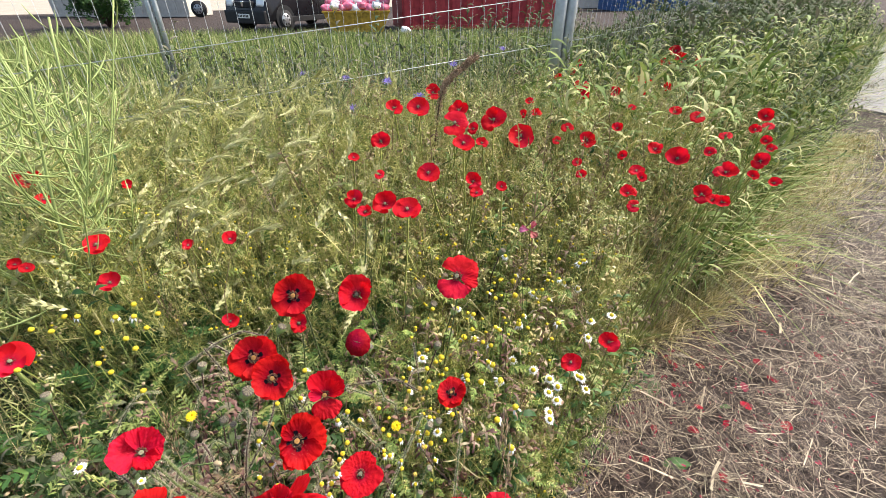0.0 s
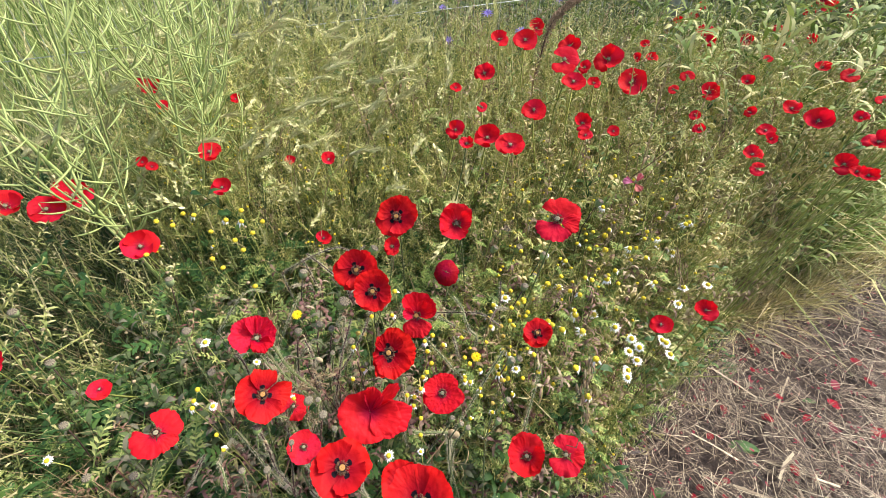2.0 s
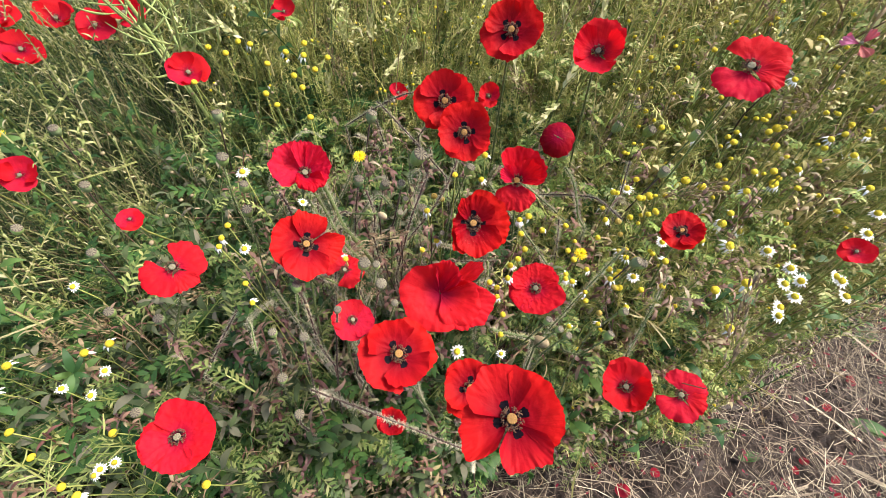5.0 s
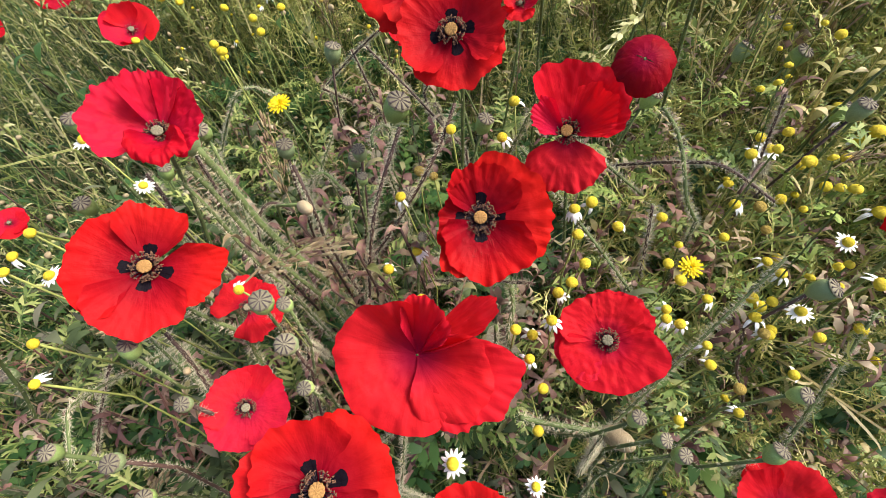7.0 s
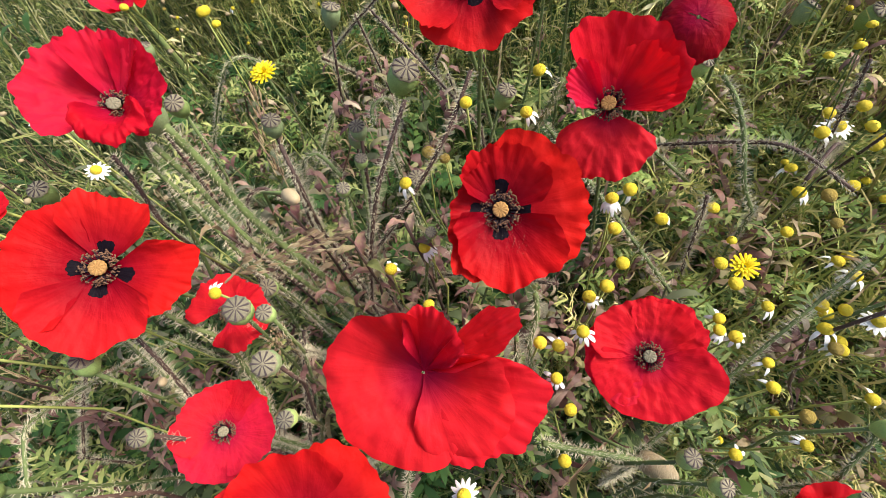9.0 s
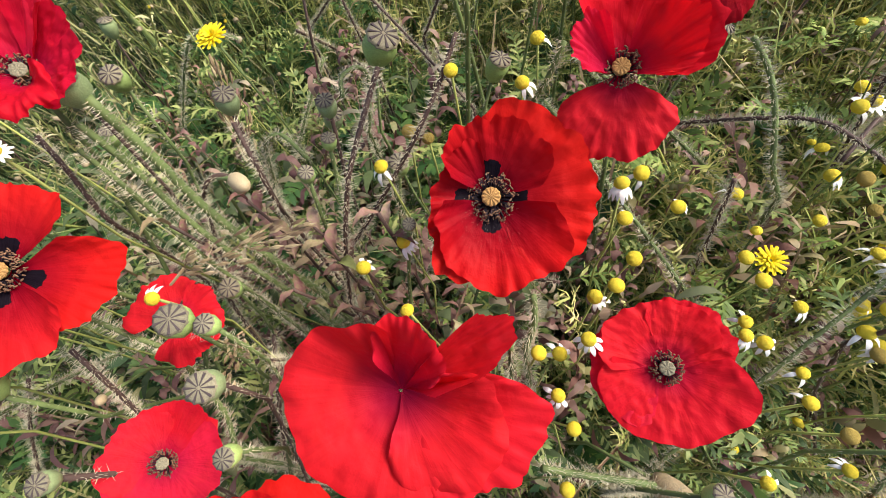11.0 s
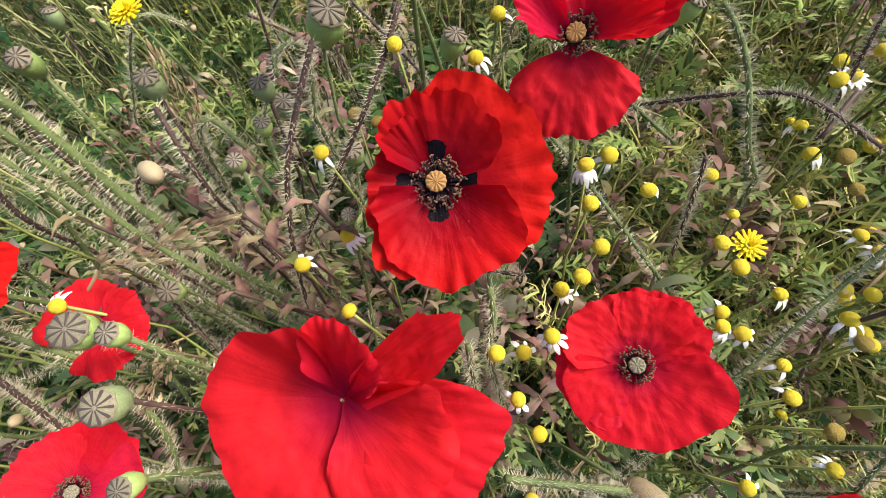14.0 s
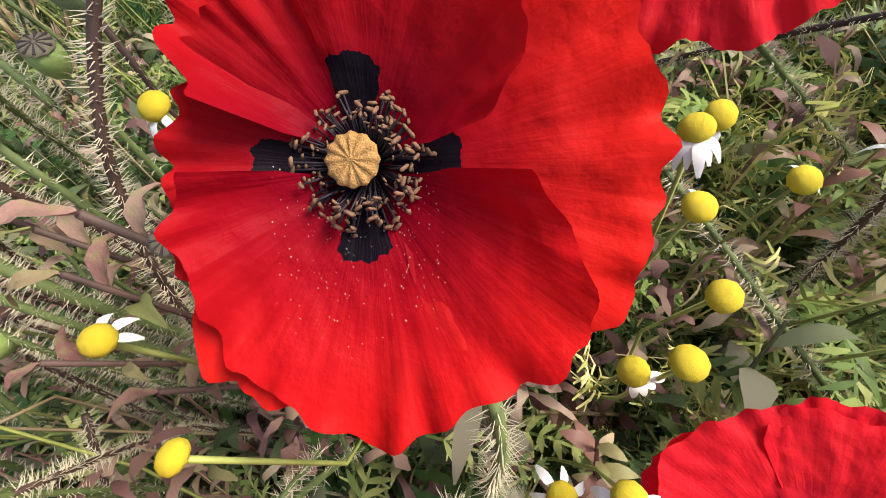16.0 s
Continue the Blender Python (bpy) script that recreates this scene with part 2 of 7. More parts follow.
def mat_soil():
    m = Mat("soil_and_litter", 0.95)
    a, b = m.noise(7.0, 8), m.noise(70.0, 6)
    col = m.ramp(a, [(0.3, (0.014, 0.010, 0.009)), (0.5, (0.03, 0.021, 0.018)), (0.75, (0.06, 0.045, 0.037))])
    col = m.mix(m.ramp(b, [(0.45, (0, 0, 0)), (0.7, (0.8, 0.8, 0.8))]), col, (0.085, 0.062, 0.05))
    m.color(col)
    m.bump(b, 0.9, 0.02)
    return m.m


def mat_gravel(name, c1, c2, scale):
    m = Mat(name, 0.9)
    a, b = m.noise(scale, 8), m.noise(0.6, 5)
    col = m.ramp(a, [(0.3, c1), (0.7, c2)])
    col = m.mix(m.ramp(b, [(0.4, (0, 0, 0)), (0.7, (0.5, 0.5, 0.5))]), col, m.mix(1.0, col, (0.7, 0.68, 0.64), "MULTIPLY"))
    m.color(col)
    m.bump(a, 0.6, 0.01)
    return m.m


M_SOIL = mat_soil()
M_YARD = mat_gravel("yard_gravel", (0.28, 0.24, 0.19), (0.45, 0.40, 0.33), 40)
M_PATH = mat_gravel("worn_asphalt", (0.17, 0.17, 0.175), (0.30, 0.30, 0.30), 60)
M_VAN = mat_plain("black_van_paint", (0.012, 0.012, 0.014), 0.25, 0.0, vary=0.2, scale=3, bump=0.0)
M_TRIM = mat_plain("black_plastic", (0.02, 0.02, 0.021), 0.6, vary=0.2, scale=8)
M_TYRE = mat_plain("tyre_rubber", (0.025, 0.025, 0.026), 0.85, vary=0.2, scale=12)
M_RIM = mat_plain("wheel_rim", (0.35, 0.36, 0.37), 0.4, 0.6, vary=0.2, scale=10)
M_LAMP = mat_plain("headlight_glass", (0.75, 0.77, 0.78), 0.12, 0.2, vary=0.1, scale=6, bump=0.0)
M_GLASS = mat_plain("dark_window_glass", (0.02, 0.025, 0.03), 0.08, 0.0, vary=0.1, scale=2, bump=0.0)
M_PLATE = mat_plain("number_plate", (0.8, 0.8, 0.78), 0.5, vary=0.05, scale=5)
M_CHROME = mat_plain("chrome", (0.7, 0.7, 0.7), 0.15, 0.95, vary=0.05, scale=5, bump=0.0)
M_OCHRE = mat_plain("ochre_skip_paint", (0.42, 0.26, 0.03), 0.6, vary=0.35, scale=6, bump=0.2)
M_RED = mat_plain("faded_red_paint", (0.33, 0.035, 0.04), 0.65, vary=0.3, scale=5, bump=0.2)
M_BLUE = mat_plain("blue_painted_steel", (0.02, 0.08, 0.22), 0.55, vary=0.3, scale=4)
M_CREAM = mat_plain("cream_render", (0.60, 0.55, 0.46), 0.85, vary=0.12, scale=3)
M_PALE = mat_plain("pale_grey_cladding", (0.50, 0.47, 0.41), 0.7, vary=0.12, scale=5)
M_BAGPINK = mat_plain("pink_plastic_bag", (0.65, 0.16, 0.24), 0.35, vary=0.35, scale=8, rand=0.3)
M_BAGWHITE = mat_plain("white_plastic_bag", (0.72, 0.72, 0.72), 0.35, vary=0.15, scale=8, rand=0.1)
M_DOCK = mat_plain("rusty_dock_seed", (0.24, 0.16, 0.10), 0.8, vary=0.4, scale=50)
M_VIOLET = mat_plain("violet_flower", (0.20, 0.15, 0.48), 0.6, vary=0.25, scale=30)

# ---- mesh helpers ----
def mesh_obj(name, verts, faces, material, smooth=False):
    me = bpy.data.meshes.new(name)
    me.from_pydata([tuple(v) for v in verts], [], [tuple(f) for f in faces])
    if smooth:
        me.polygons.foreach_set("use_smooth", [True] * len(me.polygons))
    mats = material if isinstance(material, (list, tuple)) else [material]
    for m in mats:
        me.materials.append(m)
    return me


def quads_mesh(name, verts, quads, material):
    """A mesh of very many quads from arrays."""
    me = bpy.data.meshes.new(name)
    nv, nq = len(verts), len(quads)
    me.vertices.add(nv)
    me.vertices.foreach_set("co", np.ascontiguousarray(verts, np.float32).ravel())
    me.loops.add(nq * 4)
    me.loops.foreach_set("vertex_index", np.ascontiguousarray(quads, np.int32).ravel())
    me.polygons.add(nq)
    me.polygons.foreach_set("loop_start", np.arange(nq, dtype=np.int32) * 4)
    me.update(calc_edges=True)
    me.polygons.foreach_set("use_smooth", np.ones(nq, bool))
    me.materials.append(material)
    return me


def part(name, me, parent, m=None, label=""):
    ob = new(name, me)
    ob.parent = parent
    if m is not None:
        ob.matrix_basis = m
    if label:
        tagged(ob, label)
    return ob


def bm_mesh(name, bm, material, smooth=False):
    me = bpy.data.meshes.new(name)
    bm.to_mesh(me)
    bm.free()
    if smooth:
        me.polygons.foreach_set("use_smooth", [True] * len(me.polygons))
    me.materials.append(material)
    return me


def box_bm(bm, x0, y0, z0, x1, y1, z1, bevel=0.0):
    r = bmesh.ops.create_cube(bm, size=1.0)
    vs = r["verts"]
    for v in vs:
        v.co = Vector(((x0 + x1) / 2 + v.co.x * (x1 - x0), (y0 + y1) / 2 + v.co.y * (y1 - y0), (z0 + z1) / 2 + v.co.z * (z1 - z0)))
    if bevel:
        es = list({e for v in vs for e in v.link_edges})
        bmesh.ops.bevel(bm, geom=es, offset=bevel, segments=2, affect="EDGES", profile=0.6)
    return bm


def box_mesh(name, dims, material, bevel=0.0):
    bm = bmesh.new()
    box_bm(bm, *dims, bevel=bevel)
    return bm_mesh(name, bm, material)


def tube(points, radii, sides=6):
    """Vertices and faces of a tapered tube along points."""
    pts = np.asarray(points, float)
    n = len(pts)
    tang = np.gradient(pts, axis=0)
    tang /= np.linalg.norm(tang, axis=1)[:, None] + 1e-12
    ref = np.array([1.0, 0.3, 0.1]) if abs(tang[0][2]) > 0.7 else np.array([0.0, 0.0, 1.0])
    a = np.cross(tang, ref)
    a /= np.linalg.norm(a, axis=1)[:, None] + 1e-12
    b = np.cross(tang, a)
    ang = np.arange(sides) * 2 * math.pi / sides
    v = pts[:, None, :] + np.asarray(radii)[:, None, None] * (np.cos(ang)[None, :, None] * a[:, None, :] + np.sin(ang)[None, :, None] * b[:, None, :])
    f = []
    for i in range(n - 1):
        for j in range(sides):
            k = (j + 1) % sides
            f.append((i * sides + j, i * sides + k, (i + 1) * sides + k, (i + 1) * sides + j))
    f.append(tuple(range(sides))[::-1])
    f.append(tuple((n - 1) * sides + j for j in range(sides)))
    return v.reshape(-1, 3), f


def hairs(points, radii, per_m, length, seed):
    """Fine bristles standing off a stem, as slim triangles with a fold."""
    r = np.random.default_rng(seed)
    pts = np.asarray(points, float)
    seg = np.linalg.norm(np.diff(pts, axis=0), axis=1)
    cum = np.r_[0, np.cumsum(seg)]
    n = int(per_m * cum[-1])
    s = r.uniform(0, cum[-1], n)
    c = np.stack([np.interp(s, cum, pts[:, k]) for k in range(3)], 1)
    rad = np.interp(s, cum, radii)
    tg = pts[-1] - pts[0]
    tg /= np.linalg.norm(tg)
    d = r.normal(size=(n, 3))
    d -= (d @ tg)[:, None] * tg
    d /= np.linalg.norm(d, axis=1)[:, None]
    side = np.cross(d, tg)
    ln = length * r.uniform(0.5, 1.2, n)
    w = 0.00012
    root = c + d * rad[:, None] * 0.8
    tip = c + d * (rad + ln)[:, None] + tg * (r.uniform(0, 0.5, n) * ln)[:, None]
    v = np.stack([root - side * w, root + side * w, root + tg * w * 2, tip], 1).reshape(-1, 3)
    i = np.arange(n) * 4
    f = np.concatenate([np.stack([i, i + 1, i + 3], 1), np.stack([i + 1, i + 2, i + 3], 1), np.stack([i + 2, i, i + 3], 1)])
    return v, [tuple(x) for x in f]


# ---- the lie of the land ----
def edge_x(y):
    """Where the meadow ends towards the trodden strip."""
    return y + 0.24 + 0.05 * math.sin(y * 7.0) + 0.03 * math.sin(y * 17.0)


def ground_z(x, y):
    far = min(max((y - 2.2 - 0.6 * max(x, 0)) / 3.0, 0), 1)
    far2 = min(max((y - 2.2) / 3.0, 0), 1)
    z = 0.2 - 0.2 * min(far, far2) + 0.012 * noise.noise((x * 2.1, y * 2.1, 0.0)) + 0.006 * noise.noise((x * 9, y * 9, 3.0))
    return z


def canopy(x, y):
    """Height of the flowers' layer, which falls away behind the fence."""
    z = np.minimum(0.76 + 0.045 * np.clip(x, -1.5, 1.5) + 0.198 * np.clip(y, -1, 1.1), 0.97)
    back = np.clip((y - 1.5 - 1.0 * np.clip(x, 0, None)) / 3.5, 0, 1)
    return z - 0.56 * back ** 0.8


def build_ground():
    xs = np.unique(np.r_[np.linspace(-1.6, 2.6, 85), -np.geomspace(1.7, 60, 26), np.geomspace(2.7, 90, 26)])
    ys = np.unique(np.r_[np.linspace(-1.2, 2.6, 77), -np.geomspace(1.3, 30, 14), np.geomspace(2.7, 120, 30)])
    v = [(x, y, ground_z(x, y) if abs(x) < 40 else (0.2 if x > 0 else 0.0)) for y in ys for x in xs]
    nx = len(xs)
    f = [(j * nx + i, j * nx + i + 1, (j + 1) * nx + i + 1, (j + 1) * nx + i) for j in range(len(ys) - 1) for i in range(nx - 1)]
    me = mesh_obj("ground", v, f, M_SOIL, True)
    return tagged(new("ground", me), "dark soil strewn with dry litter under the meadow", "ground", kind="structure")


build_ground()


def slab(name, pts, thick, material, label, cat):
    n = len(pts)
    v = [(x, y, z) for x, y, z in pts] + [(x, y, z - thick) for x, y, z in pts]
    f = [tuple(range(n)), tuple(range(2 * n - 1, n - 1, -1))] + [(i, i + n, (i + 1) % n + n, (i + 1) % n) for i in range(n)]
    return tagged(new(name, mesh_obj(name, v, f, material)), label, cat, kind="structure")


slab("path", [(4.35, 4.15, 0.225), (60, 61.5, 0.225), (63, 58.5, 0.225), (5.6, 2.9, 0.225), (4.7, 3.3, 0.225)], 0.08, M_PATH, "worn grey asphalt footpath with a broken edge", "path")
slab("yard", [(-60, 6.6, 0.03), (60, 70, 0.03), (60, 110, 0.03), (-60, 110, 0.03)], 0.1, M_YARD, "pale trodden gravel of the yard behind the fence", "yard")

# ---- poppies ----
TIP = {}


def petal_mesh(name, span, cup, curl, ruffle, seed, length=1.0, nu=17, nv=11, fold=0.0, mat=None):
    """One petal of unit length along +x, rooted at the origin."""
    v, f = [], []
    ph = seed * 1.7
    for j in range(nv):
        q = 0.05 + 0.95 * j / (nv - 1)
        for i in range(nu):
            u = -1 + 2 * i / (nu - 1)
            edge = 1.0 - 0.16 * abs(u) ** 3 + 0.09 * noise.noise((u * 2.6 + ph, 0.3, seed)) + 0.06 * noise.noise((u * 9 + ph, 1.3, seed)) + 0.04 * noise.noise((u * 21 + ph, 2.3, seed))
            r = length * q * (1 + (edge - 1) * q ** 2)
            az = u * span * (0.55 + 0.45 * min(1, q * 1.6))
            rip = ruffle * q ** 2.8 * (noise.noise((u * 3.2 + ph, q * 1.2, seed + 5)) + 0.3 * q * q * noise.noise((u * 8 + ph, q * 2.5, seed + 9))) + min(0.03, ruffle * 0.4) * q * noise.noise((u * 5 + ph, q * 5, seed + 2)) + 0.016 * q * noise.noise((u * 6 + ph, q * 9, seed + 4)) + 0.05 * q ** 9 * noise.noise((u * 17 + ph, 0.7, seed + 6))
            bend = cup * q ** 1.4 - curl * q ** 4 + fold * abs(u) ** 1.5 * q
            el = math.atan2(bend, 1.0)
            rr = r * math.cos(el * 0.8)
            z = r * math.sin(el * 0.8) * 1.15 + rip
            v.append((rr * math.cos(az), rr * math.sin(az), z))
    for j in range(nv - 1):
        for i in range(nu - 1):
            a = j * nu + i
            f.append((a, a + 1, a + nu + 1, a + nu))
    return mesh_obj(name, v, f, mat or M_PETAL, True)


def shaped_petal(name, lo, hi, radii, rises, lip, seed, nu, nv, mat, flute=1.0, crush=0.02):
    """One petal about +x from lo to hi degrees: its reach and its lift vary across its width, and its rim is fluted."""
    v, f = [], []
    ph = seed * 1.7

    def across(row, u):
        k = u * (len(row) - 1)
        i = min(int(k), len(row) - 2)
        w = k - i
        w = w * w * (3 - 2 * w)
        return row[i] * (1 - w) + row[i + 1] * w
    for j in range(nv):
        q = 0.02 + 0.98 * j / (nv - 1)
        for i in range(nu):
            u = i / (nu - 1)
            lobe = 0.07 * noise.noise((u * 6 + ph, 0.3, seed)) + 0.07 * noise.noise((u * 15 + ph, 1.3, seed)) + 0.045 * noise.noise((u * 34 + ph, 2.3, seed))
            r = q * across(radii, u) * (1 - 0.2 * abs(2 * u - 1) ** 7) * (1 + flute * lobe * q ** 3)
            az = radians(lo + (hi - lo) * u) * (0.8 + 0.2 * min(1, q * 1.7))
            z = across(rises, u) * q ** 1.7 - lip * q ** 5
            z += 0.05 * q ** 3 * noise.noise((u * 5 + ph, q * 1.5, seed + 5)) + 0.015 * q * noise.noise((u * 8 + ph, q * 6, seed + 2))
            z += flute * (q ** 6 * 0.075 * noise.noise((u * 22 + ph, q * 2, seed + 9)) + q ** 4 * 0.06 * noise.noise((u * 11 + ph, q, seed + 7)))
            px, py = r * math.cos(az), r * math.sin(az)
            ridge = abs(noise.noise((px * 4.5 + ph, py * 4.5, seed))) + 0.6 * abs(noise.noise((px * 9 + ph, py * 9, seed + 1)))
            z += crush * min(1, q * 2) * (0.5 - ridge) * 1.6
            v.append((r * math.cos(az), r * math.sin(az), z))
    for j in range(nv - 1):
        for i in range(nu - 1):
            a = j * nu + i
            f.append((a, a + 1, a + nu + 1, a + nu))
    return mesh_obj(name, v, f, mat, True)


def stamens_mesh(n, seed):
    r = np.random.default_rng(seed)
    V, F, mi = [], [], []
    for k in range(n):
        a = r.uniform(0, 2 * math.pi)
        el = r.uniform(0.35, 1.15)
        ln = r.uniform(0.20, 0.30)
        d = np.array([math.cos(a) * math.cos(el), math.sin(a) * math.cos(el), math.sin(el)])
        p0 = np.array([math.cos(a) * 0.09, math.sin(a) * 0.09, 0.03])
        p1 = p0 + d * ln * 0.9
        v, f = tube([p0, (p0 + p1) / 2 + [0, 0, 0.01], p1], [0.006] * 3, 3)
        b = len(V)
        V += list(v)
        F += [tuple(i + b for i in q) for q in f]
        mi += [0] * len(f)
        t = np.cross(d, r.normal(size=3))
        t /= np.linalg.norm(t)
        v, f = tube([p1 - t * 0.026, p1 - t * 0.014, p1 + t * 0.014, p1 + t * 0.026], [0.005, 0.013, 0.013, 0.005], 5)
        b = len(V)
        V += list(v)
        F += [tuple(i + b for i in q) for q in f]
        mi += [1] * len(f)
    me = mesh_obj("stamens", V, F, [M_STAMEN, M_ANTHER], True)
    me.polygons.foreach_set("material_index", mi)
    return me


def ovary_mesh(sides=40):
    """Barrel of the seed vessel."""
    prof = [(0.0, 0.02), (0.06, 0.03), (0.105, 0.10), (0.12, 0.17), (0.125, 0.20), (0.0, 0.21)]
    v = [(r * math.cos(a), r * math.sin(a), z) for r, z in prof for a in [2 * math.pi * k / 20 for k in range(20)]]
    f = [(i * 20 + k, i * 20 + (k + 1) % 20, (i + 1) * 20 + (k + 1) % 20, (i + 1) * 20 + k) for i in range(len(prof) - 1) for k in range(20)]
    return mesh_obj("seed_vessel", v, f, M_CAPSULE, True)


def disc_mesh(material, rays=11, ridge=0.03):
    """Ribbed disc with rays, of radius about 0.13."""
    n = rays * 4
    v, f = [(0, 0, 0.235)], []
    rings = [0.03, 0.07, 0.105, 0.13, 0.135]
    for i, r in enumerate(rings):
        for k in range(n):
            a = 2 * math.pi * k / n
            up = ridge * (0.5 + 0.5 * math.cos(rays * a)) ** 3 * min(1, r / 0.06)
            z = 0.222 + up - 0.25 * max(0, r - 0.09) if i < 4 else 0.195
            rr = r * (1 + 0.04 * math.cos(rays * a) * (r > 0.1))
            v.append((rr * math.cos(a), rr * math.sin(a), z))
    for k in range(n):
        f.append((0, 1 + k, 1 + (k + 1) % n))
        for i in range(len(rings) - 1):
            f.append((1 + i * n + k, 1 + (i + 1) * n + k, 1 + (i + 1) * n + (k + 1) % n, 1 + i * n + (k + 1) % n))
    return mesh_obj("stigma_disc", v, f, material, True)


ST_FINE, ST_COARSE = stamens_mesh(120, 1), stamens_mesh(30, 2)
OVARY, DISC, DISC_DARK = ovary_mesh(), disc_mesh(M_STIGMA, 12, 0.014), disc_mesh(M_CAP, 9, 0.016)


def stamen_mesh():
    """One dark filament along +x with its anther."""
    v, f = tube([(0, 0, 0), (0.1, 0, 0.008), (0.2, 0, 0)], [0.006, 0.005, 0.004], 4)
    w, g = tube([(0.2, -0.02, 0), (0.2, -0.012, 0), (0.203, 0.012, 0), (0.2, 0.02, 0)], [0.003, 0.008, 0.008, 0.003], 5)
    k = len(v)
    me = mesh_obj("stamen", list(v) + list(w), list(f) + [tuple(i + k for i in q) for q in g], [M_STAMEN, M_ANTHER], True)
    me.polygons.foreach_set("material_index", [0] * len(f) + [1] * len(g))
    return me


STAMEN = stamen_mesh()

# per style: for each petal (turn in degrees, half span, cup, curl, ruffle, length, fold), outer pair first
STYLES = {
    "open": [(0, 1.25, 0.24, 0.08, 0.08, 1.0, 0), (178, 1.25, 0.20, 0.10, 0.08, 0.96, 0), (92, 1.1, 0.42, 0.05, 0.08, 0.88, 0.05), (268, 1.1, 0.42, 0.05, 0.08, 0.9, 0.05)],
    "flat": [(0, 1.3, 0.14, 0.08, 0.05, 1.0, 0), (175, 1.3, 0.12, 0.06, 0.05, 0.97, 0), (85, 1.2, 0.24, 0.05, 0.05, 0.95, 0), (265, 1.1, 0.22, 0.02, 0.06, 0.98, 0)],
    "cup": [(0, 1.25, 0.85, 0.15, 0.12, 1.05, 0), (180, 1.2, 0.55, 0.3, 0.14, 1.05, 0), (95, 1.0, 0.95, 0.1, 0.14, 0.95, 0.1), (262, 1.0, 0.75, 0.1, 0.14, 0.95, 0.1)],
    "loose": [(20, 1.15, 0.2, 0.2, 0.12, 1.0, 0), (200, 1.1, 0.3, 0.25, 0.14, 1.0, 0), (290, 0.7, 0.25, 0.25, 0.12, 0.9, 0)],
    "faded": [(20, 0.5, 0.5, 0.4, 0.25, 1.0, 0.2), (140, 0.45, 0.7, 0.3, 0.25, 0.9, 0.2), (250, 0.5, 0.4, 0.4, 0.25, 1.0, 0.2)],
    "back": [(0, 1.3, -0.55, 0.1, 0.05, 1.0, 0), (180, 1.3, -0.5, 0.1, 0.05, 1.0, 0), (90, 1.0, -0.45, 0.1, 0.05, 0.9, 0), (270, 1.0, -0.45, 0.1, 0.05, 0.9, 0)],
    "far": [(0, 1.2, 0.75, 0.2, 0.22, 1.0, 0), (180, 1.1, 0.5, 0.45, 0.22, 1.0, 0), (90, 0.9, 1.1, 0.2, 0.2, 0.9, 0.15), (270, 0.9, 0.85, 0.2, 0.2, 0.95, 0.1)],
}
